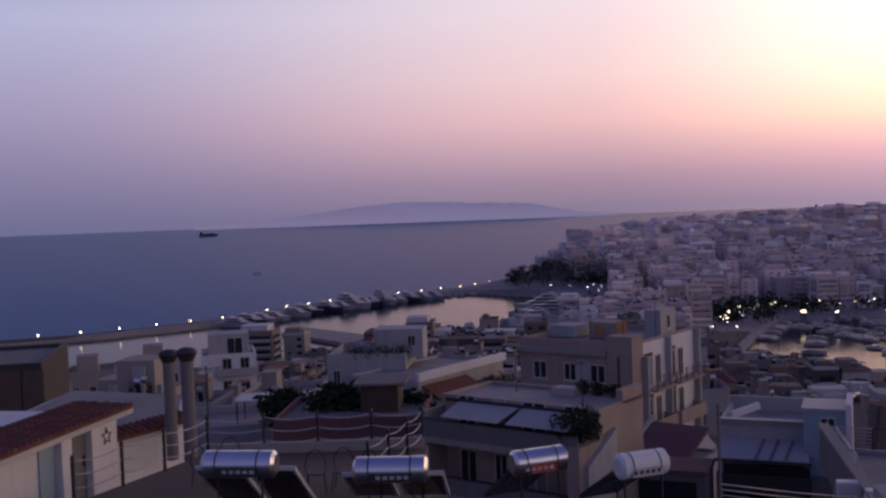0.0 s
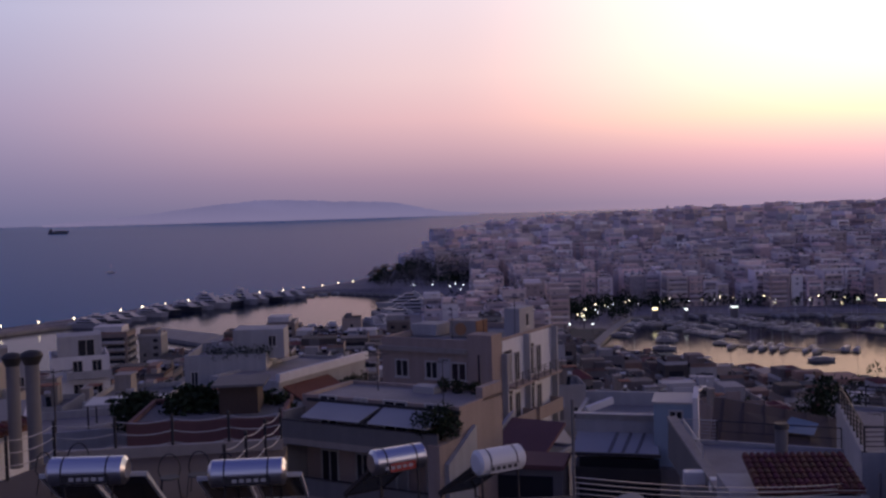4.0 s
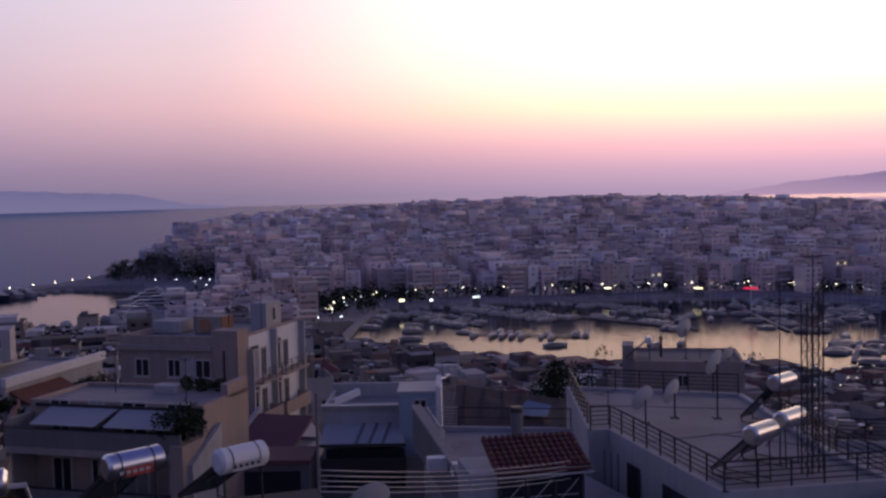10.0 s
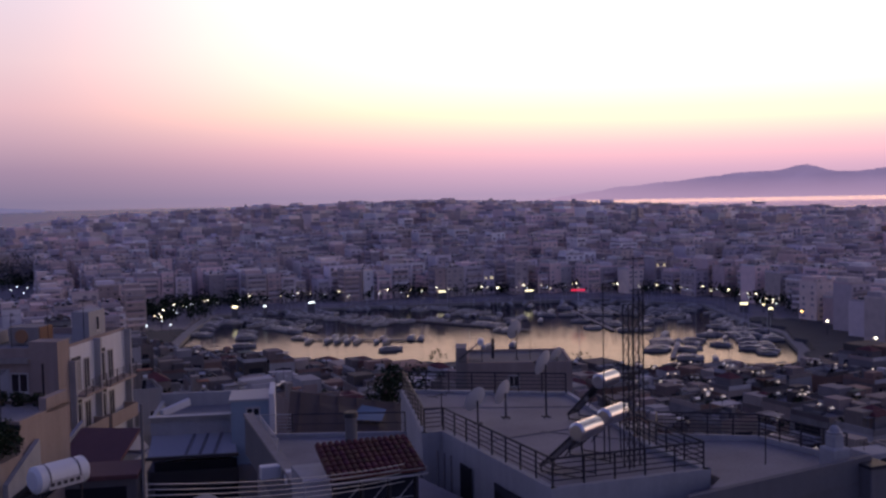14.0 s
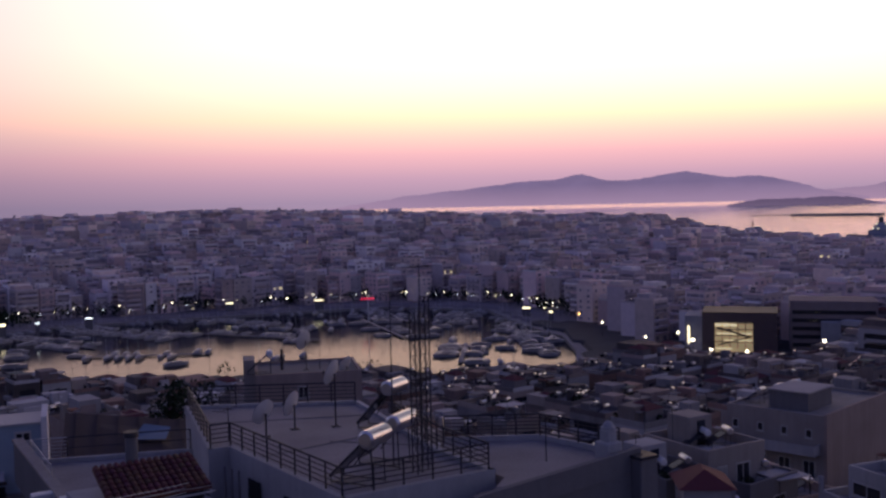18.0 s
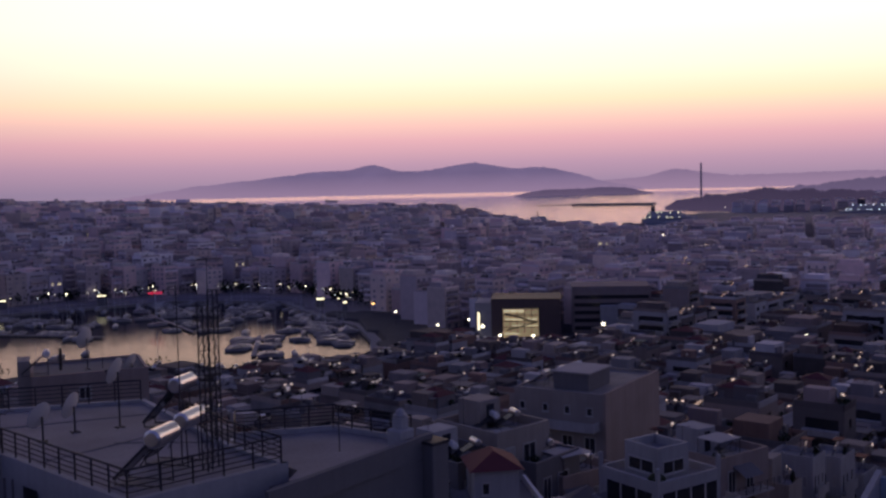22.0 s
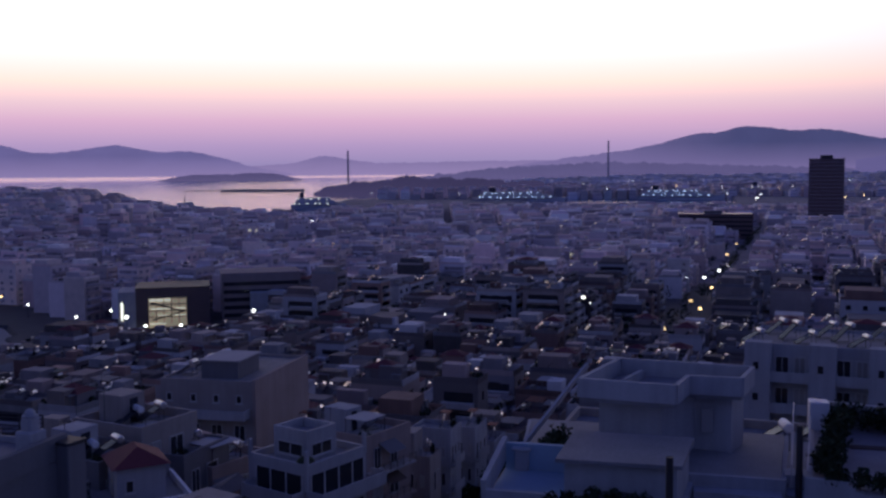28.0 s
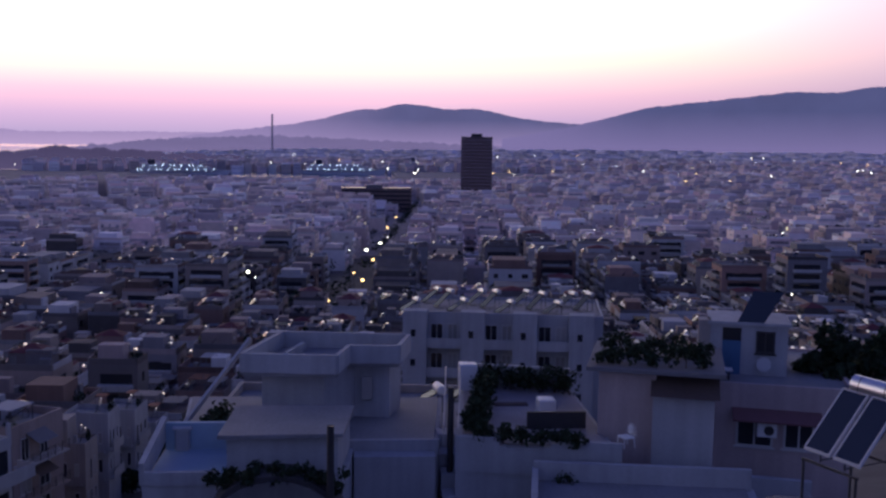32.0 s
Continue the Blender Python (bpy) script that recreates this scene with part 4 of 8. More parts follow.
def solar_heater(x, y, z, turn, label="solar water heater with steel tank on a flat roof", tank="steel", panels=1, length=1.5, high=1.35, group="solar heaters", r=0.27):
    """Collector panels leaning back to a lying tank; its front (the panels' foot) looks along -y."""
    t = thing("solar_water_heater", pose(x, y, z, 0, 0, turn), label, "water heater", group)
    s = Shape(M[tank])
    s.tube((-length / 2 + 0.06, 0, high), (length / 2 - 0.06, 0, high), r, r, 20, False)
    for sg in (-1, 1):
        s.tube((sg * (length / 2 - 0.06), 0, high), (sg * length / 2, 0, high), r, r * 0.72, 20, True)
    tk = part("tank", s, t)
    for sg in (-1, 1) if r < 0.3 else ():
        part("band", Shape(M["iron"]).tube((sg * length * 0.28, 0, high), (sg * length * 0.28 + 0.03, 0, high), r + 0.006, r + 0.006, 20, False), tk)
    w = 0.98
    for k in range(panels):
        xo = (k - (panels - 1) / 2) * (w + 0.12)
        p0, p1 = Vector((xo, -1.75, 0.25)), Vector((xo, -0.25, high - 0.15))
        part("collector", Shape(M["collector"]).bar(p0, p1, w - 0.1, 0.06), t)
        e = Shape(M["iron" if panels == 1 else "dish"])
        for sx in (-1, 1):
            o = Vector((sx * (w / 2 - 0.03), 0, 0))
            e.bar(p0 + o, p1 + o, 0.05, 0.085)
        e.bar(p0 + Vector((-w / 2, 0, 0)), p0 + Vector((w / 2, 0, 0)), 0.05, 0.085).bar(p1 + Vector((-w / 2, 0, 0)), p1 + Vector((w / 2, 0, 0)), 0.05, 0.085)
        part("collector_frame", e, t)
    for sx in (-1, 1):
        part("leg", Shape(M["iron"]).tube((sx * 0.45, 0.1, 0), (sx * 0.45, 0.05, high - r), 0.025, n=6).tube((sx * 0.45, -1.7, 0), (sx * 0.45, -1.7, 0.3), 0.025, n=6)
             .tube((sx * 0.45, 0.1, 0.05), (sx * 0.45, -1.7, 0.05), 0.02, n=6), t)
    part("pipe", Shape(M["iron"]).tube((length / 2 - 0.1, -0.05, high - r), (length / 2 - 0.1, -0.6, 0.75), 0.02, n=6), t)
    return t


def railing(parent, pts, h=1.0, rails=5, gap=1.3, mat="iron", r=0.022):
    """Posts and bars along a line of points, in the axes of the parent."""
    for p, q in zip(pts, pts[1:]):
        p, q = Vector(p), Vector(q)
        n = max(1, round((q - p).length / gap))
        for k in range(n + (1 if q == Vector(pts[-1]) else 0)):
            c = p.lerp(q, k / n)
            part("post", Shape(M[mat]).tube(c, c + Vector((0, 0, h)), r * 1.3, n=6), parent)
        for k in range(rails):
            z = Vector((0, 0, h * (k + 1) / rails))
            part("rail", Shape(M[mat]).tube(p + z, q + z, r * (1.4 if k == rails - 1 else 0.75), n=6), parent)


def dish(x, y, z, turn, r=0.55, high=1.0, tilt=25, label="grey satellite dish on a post", group="satellite dishes"):
    t = thing("satellite_dish", pose(x, y, z, 0, 0, turn), label, "satellite dish", group)
    part("post", Shape(M["iron"]).tube((0, 0, 0), (0, 0, high), 0.04, n=8).box(-0.25, -0.03, 0, 0.25, 0.03, 0.04).box(-0.03, -0.25, 0, 0.03, 0.25, 0.04), t)
    m = pose(0, 0, high, 90 - tilt, 0, 0)
    s = Shape(M["dish"])
    n, k = 20, 5
    v = [tuple(m @ Vector((r * j / k * math.cos(2 * math.pi * i / n), r * j / k * math.sin(2 * math.pi * i / n), 0.06 + 0.22 * r * (j / k) ** 2))) for j in range(k + 1) for i in range(n)]
    s.add(v, [(j * n + i, j * n + (i + 1) % n, (j + 1) * n + (i + 1) % n, (j + 1) * n + i) for j in range(k) for i in range(n)], True)
    v2 = [tuple(m @ (m.inverted() @ Vector(p) - Vector((0, 0, 0.02)))) for p in v]
    s.add(v2, [(j * n + (i + 1) % n, j * n + i, (j + 1) * n + i, (j + 1) * n + (i + 1) % n) for j in range(k) for i in range(n)], True)
    part("reflector", s, t)
    a = m @ Vector((0, -r * 0.9, 0.28 * r))
    b = m @ Vector((0, -r * 0.25, r * 0.95))
    part("feed_arm", Shape(M["iron"]).tube(a, b, 0.018, n=6).tube(b, b + (m.to_3x3() @ Vector((0, 0.02, -0.12))), 0.045, n=8), t)
    return t


def antenna(x, y, z, high, turn=0, label="thin television aerial on a mast", arms=5):
    t = thing("television_aerial", pose(x, y, z, 0, 0, turn), label, "aerial", "aerials")
    part("mast", Shape(M["iron"]).tube((0, 0, 0), (0, 0, high), 0.028, 0.02, n=6), t)
    part("boom", Shape(M["iron"]).tube((-0.7, 0, high - 0.1), (0.7, 0, high - 0.1), 0.014, n=5), t)
    for k in range(arms):
        part("element", Shape(M["iron"]).tube((-0.6 + 1.2 * k / (arms - 1), -0.38 + 0.04 * k, high - 0.1), (-0.6 + 1.2 * k / (arms - 1), 0.38 - 0.04 * k, high - 0.1), 0.01, n=5), t)
    return t


def tiled_roof(parent, x0, y0, x1, y1, z_low, z_high, rows=7, name="roof"):
    """A pitched slope of curved tiles from the eave at y0 up to y1; each run of tiles is a part."""
    n = max(2, int((x1 - x0) / 0.24))
    base = part(name, Shape(M["tile"]).add([(x0, y0, z_low), (x1, y0, z_low), (x1, y1, z_high), (x0, y1, z_high), (x0, y0, z_low - 0.12), (x1, y0, z_low - 0.12), (x1, y1, z_high - 0.12), (x0, y1, z_high - 0.12)],
                [(0, 1, 2, 3), (7, 6, 5, 4), (4, 5, 1, 0), (5, 6, 2, 1), (6, 7, 3, 2), (7, 4, 0, 3)]), parent)
    me_t = None
    ln = math.hypot(y1 - y0, z_high - z_low) / rows
    ang = math.degrees(math.atan2(z_high - z_low, y1 - y0))
    for i in range(n):
        for j in range(rows):
            if me_t is None:
                s = Shape(M["tile"])
                k = 6
                ring = lambda yy, rr, zz: [(rr * math.cos(math.pi * q / k), yy, zz + rr * math.sin(math.pi * q / k)) for q in range(k + 1)]
                s.add(ring(0, 0.125, 0.02) + ring(ln * 1.08, 0.10, 0.0), [(q + 1, q, k + 1 + q, k + 2 + q) for q in range(k)])
                s.add(ring(0, 0.125, 0.02), [tuple(range(k + 1))])
                me_t = s.mesh("tile")
            o = new("tile", me_t)
            o.parent = base
            f = j / rows
            o.matrix_basis = pose(x0 + 0.12 + i * (x1 - x0) / n, y0 + (y1 - y0) * f - 0.03, z_low + (z_high - z_low) * f, ang, 0, 0)
    return base


def tree(x, y, z, h, r, seed, label="dark leafy tree", size=0.22, n=900, group="trees"):
    rnd = random.Random(seed)
    t = thing("tree", Matrix.Translation((x, y, z)), label, "tree", group)
    s = Shape(M["bark"])
    s.tube((0, 0, -0.5), (0, 0, h * 0.5), 0.03 * h, 0.018 * h, 8)
    tips = []
    for k in range(7):
        a = 2 * math.pi * k / 7 + rnd.uniform(-0.4, 0.4)
        b = h * rnd.uniform(0.28, 0.5)
        e = Vector((r * rnd.uniform(0.45, 0.8) * math.cos(a), r * rnd.uniform(0.45, 0.8) * math.sin(a), h * rnd.uniform(0.55, 0.9)))
        s.tube((0, 0, b), e, 0.012 * h, 0.004 * h, 6)
        tips.append(e)
    part("trunk", s, t)
    c = Shape(M["leaf"])
    tips += [Vector((rnd.uniform(-0.3, 0.3) * r, rnd.uniform(-0.3, 0.3) * r, h * rnd.uniform(0.65, 0.95))) for _ in range(5)]
    for e in tips:
        leaf_clump(c, e, r * rnd.uniform(0.3, 0.5), n // len(tips), rnd, size)
    part("crown", c, t)
    return t


def shrub(x, y, z, w, d, h, seed, label="bushy plants in a planter along the terrace", n=260):
    rnd = random.Random(seed)
    t = thing("plant", Matrix.Translation((x, y, z)), label, "plant", "terrace plants")
    part("stem", Shape(M["bark"]).tube((0, 0, 0), (0, 0, h * 0.6), 0.03, 0.015, 6).tube((0, 0, h * 0.2), (w * 0.3, d * 0.2, h * 0.6), 0.015, 0.008, 5), t)
    s = Shape(M["leaf"])
    for k in range(6):
        leaf_clump(s, (rnd.uniform(-w, w) * 0.35, rnd.uniform(-d, d) * 0.35, h * rnd.uniform(0.3, 0.8)), min(h, w) * 0.4, n // 6, rnd, 0.11)
    part("leaves", s, t)
    return t


NEAR_TURN = -12.0


# ---- the railed roof with its mast, dishes and heaters ----
def railed_roof_house():
    z = 61.6
    t = house("apartment_building", "white apartment building with an iron-railed flat roof", 0, 0, 0, z, "building")
    outline = [(25.9, 46.5), (21.8, 37.3), (22.7, 37.1), (21.3, 27.6), (27.6, 26.2), (28.4, 30.0), (32.6, 40.6)]
    part("wall", Shape(M["white"]).prism(outline, -14, -0.25), t)
    inner = [(25.9, 46.2), (22.1, 37.5), (22.95, 37.3), (21.6, 27.85), (27.4, 26.45), (28.15, 30.1), (32.3, 40.5)]
    part("roof_slab", Shape(M["screed_light"]).prism(inner, -0.25, 0.0), t)
    for p, q in zip(outline, outline[1:] + outline[:1]):
        d = (Vector(q) - Vector(p)).normalized()
        nrm = Vector((-d.y, d.x)) * 0.12
        a, b = Vector(p) + nrm, Vector(q) + nrm
        part("parapet", Shape(M["white"]).bar((a.x, a.y, -0.05), (b.x, b.y, -0.05), 0.26, 0.40), t)
    rl = [(32.3, 40.5, 0.15), (25.9, 46.2, 0.15), (22.0, 37.45, 0.15), (22.85, 37.25, 0.15), (21.5, 27.8, 0.15), (27.45, 26.4, 0.15), (28.25, 30.1, 0.15), (30.2, 35.0, 0.15)]
    railing(t, rl, 0.98, 5, 1.25, "iron", 0.03)
    # dark openings under the slab facing the lane; the wide flat sheet stands for a shaded hollow
    for k, (a, w) in enumerate(((30.3, 3.4), (34.6, 1.2))):
        f = (a - 27.6) / (37.1 - 27.6)
        x = 21.3 + (22.7 - 21.3) * f - 0.0737 * w
        part("window", Shape(M["glass"]).add([(x - 0.06, a - w / 2, -2.9), (x - 0.06 + 0.147 * w, a + w / 2, -2.9), (x - 0.06 + 0.147 * w, a + w / 2, -0.75), (x - 0.06, a - w / 2, -0.75)], [(3, 2, 1, 0)]), t)
    for k in range(3):
        part("water_pipe", Shape(M["grey"]).tube((21.9 + 0.02 * k, 36.2 - k * 0.5, -13), (21.9 + 0.02 * k, 36.2 - k * 0.5, -0.4), 0.05, n=6), t)
    # seams of the roof felt
    for p, q in (((23.0, 35.0), (29.5, 34.5)), ((26.5, 35.0), (28.6, 31.5)), ((24.4, 42.5), (31.0, 38.0))):
        part("felt_seam", Shape(M["grey"]).bar((*p, 0.01), (*q, 0.01), 0.16, 0.02), t)
    return z


ZR = railed_roof_house()
dish(25.1, 37.9, ZR, -168, 0.62, 1.05, 22, "grey satellite dish on a steel post", "satellite dishes")
dish(26.8, 38.1, ZR, -155, 0.62, 1.15, 18, "grey satellite dish on a steel post", "satellite dishes")
dish(28.4, 37.1, ZR, -155, 0.62, 2.5, 20, "large satellite dish on a tall tripod", "satellite dishes")
antenna(23.6, 38.6, ZR, 1.5, 20, "short grey aerial post on the roof", 3)


def big_heaters():
    for x, y, high in ((23.6, 28.44, 1.8), (25.95, 29.66, 1.8), (29.9, 34.6, 2.0)):
        solar_heater(x, y, ZR, -160, "solar water heater with shining steel tank and dark collector", "steel", 1, 1.5, high, r=0.34)


big_heaters()


def lattice_mast(x, y, z, high, label, w=0.36):
    t = thing("radio_mast", pose(x, y, z, 0, 0, 20), label, "mast", "radio masts")
    c = [(-w / 2, -w / 3), (w / 2, -w / 3), (0, w * 0.55)]
    for px_, py_ in c:
        part("chord", Shape(M["iron"]).tube((px_, py_, 0), (px_, py_, high), 0.028, n=6), t)
    n = int(high / 0.55)
    for k in range(n):
        z0, z1 = high * k / n, high * (k + 1) / n
        for i in range(3):
            a, b = c[i], c[(i + 1) % 3]
            part("brace", Shape(M["iron"]).tube((*a, z0), (*b, z1), 0.013, n=4, caps=False), t)
            part("rung", Shape(M["iron"]).tube((*a, z1), (*b, z1), 0.013, n=4, caps=False), t)
    return t


lattice_mast(25.6, 28.4, ZR, 6.2, "dark steel lattice radio mast on the roof")
lattice_mast(26.4, 28.7, ZR, 6.7, "dark steel lattice radio mast on the roof")
antenna(27.0, 29.6, ZR, 7.9, 10, "tall aerial mast with a small head", 4)
antenna(25.7, 29.9, ZR, 6.9, 50, "tall thin aerial mast", 3)


# ---- the lower terrace beside it ----
def lower_terrace():
    z = 61.4
    t = house("terrace_building", "pale roof terrace with dark railing and grey party wall", 0, 0, 0, z, "building")
    o = [(26.6, 25.3), (33.1, 24.0), (33.4, 28.9), (30.2, 31.8), (28.7, 30.2), (27.9, 26.0)]
    part("floor_slab", Shape(M["screed_light"]).prism(o, -0.4, 0.0), t)
    part("wall", Shape(M["grey"]).prism([(25.0, 25.0), (33.2, 23.4), (33.2, 23.95), (33.4, 28.8), (30.2, 31.7), (26.2, 25.5)], -14, -0.4), t)
    part("parapet", Shape(M["grey"]).bar((25.0, 24.75, -0.3), (33.2, 23.55, 0.12), 0.25, 0.9), t)
    part("kerb", Shape(M["white"]).bar((33.35, 24.3, 0.1), (33.35, 28.9, 0.1), 0.15, 0.25), t)
    part("kerb", Shape(M["white"]).bar((33.3, 28.9, 0.1), (30.2, 31.75, 0.1), 0.15, 0.25), t)
    railing(t, [(28.9, 30.4, 0.2), (30.2, 31.7, 0.2), (33.3, 28.85, 0.2), (33.3, 24.6, 0.2)], 0.95, 6, 1.1, "iron", 0.028)
    part("pole", Shape(M["iron"]).tube((30.7, 26.3, 0), (30.7, 26.3, 1.9), 0.025, n=6), t)
    c = house("chimney", "whitewashed stepped chimney with a rounded cap", 32.3, 24.4, NEAR_TURN, z - 0.4, "chimney")
    part("shaft", Shape(M["white"]).bevel_box(-0.42, -0.4, 0, 0.42, 0.4, 1.25, 0.06), c)
    part("neck", Shape(M["white"]).bevel_box(-0.27, -0.26, 1.25, 0.27, 0.26, 1.75, 0.08), c)
    part("cap", Shape(M["white"]).tube((0, 0, 1.75), (0, 0, 1.82), 0.3, 0.3, 12).dome((0, 0, 1.82), 0.22, 0.25, 12, 4), c)
    b = house("chimney", "dark sooty square pillar at the corner of the terrace", 33.0, 23.3, NEAR_TURN, z - 9, "chimney")
    part("shaft", Shape(M["grey"]).bevel_box(-0.45, -0.45, 0, 0.45, 0.45, 9.25, 0.04), b)
    part("cap", Shape(M["iron"]).bevel_box(-0.5, -0.5, 9.25, 0.5, 0.5, 9.37, 0.03), b)


lower_terrace()


# ---- the pale terrace with the red-tiled hut ----
def hut_terrace():
    z = 60.0
    t = house("terrace_building", "pale terrace with sloping side wall and thin railing", 0, 0, 0, z, "building")
    part("wall", Shape(M["cream"]).prism([(15.0, 31.0), (21.2, 30.0), (21.4, 37.0), (24.6, 43.6), (18.2, 47.7)], -12, -0.02), t)
    part("floor_slab", Shape(M["screed_light"]).prism([(15.3, 31.2), (21.1, 30.2), (21.3, 37.0), (24.4, 43.5), (18.3, 47.4)], -0.02, 0.02), t)
    part("side_wall", Shape(M["grey"]).bar((14.85, 31.0, -1.0), (17.95, 48.2, 0.1), 0.28, 2.0), t)
    part("coping", Shape(M["cream"]).bar((14.9, 31.0, 0.06), (18.0, 48.2, 1.16), 0.5, 0.1), t)
    part("kerb", Shape(M["white"]).bar((18.3, 47.5, 0.1), (24.6, 43.6, 0.1), 0.2, 0.24), t)
    railing(t, [(16.9, 41.6, 0.3), (18.3, 47.4, 0.2), (19.7, 46.6, 0.2)], 1.0, 6, 2.6, "frame")
    railing(t, [(19.7, 46.6, 0.2), (24.5, 43.6, 0.2)], 1.0, 2, 2.6, "iron")
    h = house("roof_hut", "red-tiled roof hut with glazed front and white side", 15.75, 33.9, NEAR_TURN, z, "hut")
    part("wall", Shape(M["white"]).box(-0.9, 0.2, -0.2, 0.25, 2.6, 1.5).box(0.25, 0.3, -0.2, 3.5, 2.6, 1.45), h)
    part("lintel", Shape(M["iron"]).box(0.1, 0.1, 1.45, 3.55, 0.25, 1.6), h)
    for k in range(4):
        part("front_post", Shape(M["iron"]).box(0.15 + k * 1.08, 0.02, -0.6, 0.27 + k * 1.08, 0.2, 1.5), h)
    for k in range(3):
        w = part("window", Shape(M["glass"]).box(0.28 + k * 1.08, 0.12, -0.5, 1.2 + k * 1.08, 0.2, 1.45), h)
        part("grille", Shape(M["frame"]).bar((0.3 + k * 1.08, 0.06, 0.2), (1.15 + k * 1.08, 0.06, 1.1), 0.02, 0.03).bar((0.3 + k * 1.08, 0.06, 0.5), (1.15 + k * 1.08, 0.06, 0.5), 0.02, 0.03), w)
    for k in range(2):
        part("gutter", Shape(M["frame"]).bar((-0.1, -0.15 - 0.2 * k, 1.62 - 0.2 * k), (3.8, -0.15 - 0.2 * k, 1.62 - 0.2 * k), 0.06, 0.06), h)
    tiled_roof(h, 0.0, -0.15, 3.75, 2.3, 1.6, 2.3, 7)
    c = house("chimney", "dark flue pipe with a cowl", 17.75, 36.0, 0, z + 1.6, "chimney")
    part("flue", Shape(M["grey"]).tube((0, 0, -1.6), (0, 0, 1.65), 0.24, n=12), c)
    part("cowl", Shape(M["iron"]).tube((0, 0, 1.65), (0, 0, 1.85), 0.30, 0.26, n=12), c)
    for k, (dx, dy) in enumerate(((16.0, 40.2), (16.6, 38.9))):
        a = house("air_conditioner", "white air conditioner unit lying on the terrace", dx, dy, NEAR_TURN, z + 0.02, "air conditioner", "terrace units")
        part("casing", Shape(M["plastic"]).bevel_box(-0.5, -0.25, 0.08, 0.5, 0.25, 0.62, 0.04), a)
        part("foot", Shape(M["iron"]).box(-0.4, -0.2, 0, -0.3, 0.2, 0.08), a)
        part("foot", Shape(M["iron"]).box(0.3, -0.2, 0, 0.4, 0.2, 0.08), a)


hut_terrace()


# cables and ropes slung across the foreground
def cable(p, q, sag, r=0.02, mat="dish", label="pale cable slung between the roofs"):
    p, q = Vector(p), Vector(q)
    pts = [p.lerp(q, k / 10) - Vector((0, 0, sag * 4 * (k / 10) * (1 - k / 10))) for k in range(11)]
    return tagged(part("cable", Shape(M[mat]).path(pts, r)), label, "cable", "cables")


cp = P(14.9, 24.0)
pole = thing("aerial_pole", Matrix.Translation((cp.x, cp.y, 55.0)), "thin grey steel pole carrying cables", "pole")
part("shaft", Shape(M["grey"]).tube((0, 0, 0), (0, 0, 12.4), 0.05, 0.035, n=8), pole)
for k in range(5):
    cable((cp.x, cp.y, 65.55 - 0.13 * k), (18.9, 33.55, 61.72 - 0.17 * k), 0.2, 0.013)


def sheet_lean_to():
    t = house("polycarbonate_roof", "pale blue ribbed plastic lean-to roof with steel edge", 19.2, 27.0, NEAR_TURN - 62, 60.2, "roof")
    part("sheet", Shape(M["blue_wall"]).add([(0, 0, 0), (4.2, 0, 0.35), (4.2, 1.0, 0.9), (0, 1.0, 0.5), (0, 0, -0.04), (4.2, 0, 0.31), (4.2, 1.0, 0.86), (0, 1.0, 0.46)],
                                           [(0, 1, 2, 3), (7, 6, 5, 4), (4, 5, 1, 0), (5, 6, 2, 1), (6, 7, 3, 2), (7, 4, 0, 3)]), t)
    for k in range(9):
        part("rib", Shape(M["frame"]).bar((0.25 + 0.46 * k, 0, 0.06 + 0.038 * k), (0.25 + 0.46 * k, 1.0, 0.56 + 0.043 * k), 0.05, 0.05), t)
    part("wall", Shape(M["grey"]).box(0, -0.6, -9.0, 4.2, 0.4, -0.2), t)


sheet_lean_to()
dish(7.4, 23.0, 62.6, -175, 0.55, 2.0, 30, "large grey satellite dish close by on a post", "satellite dishes")


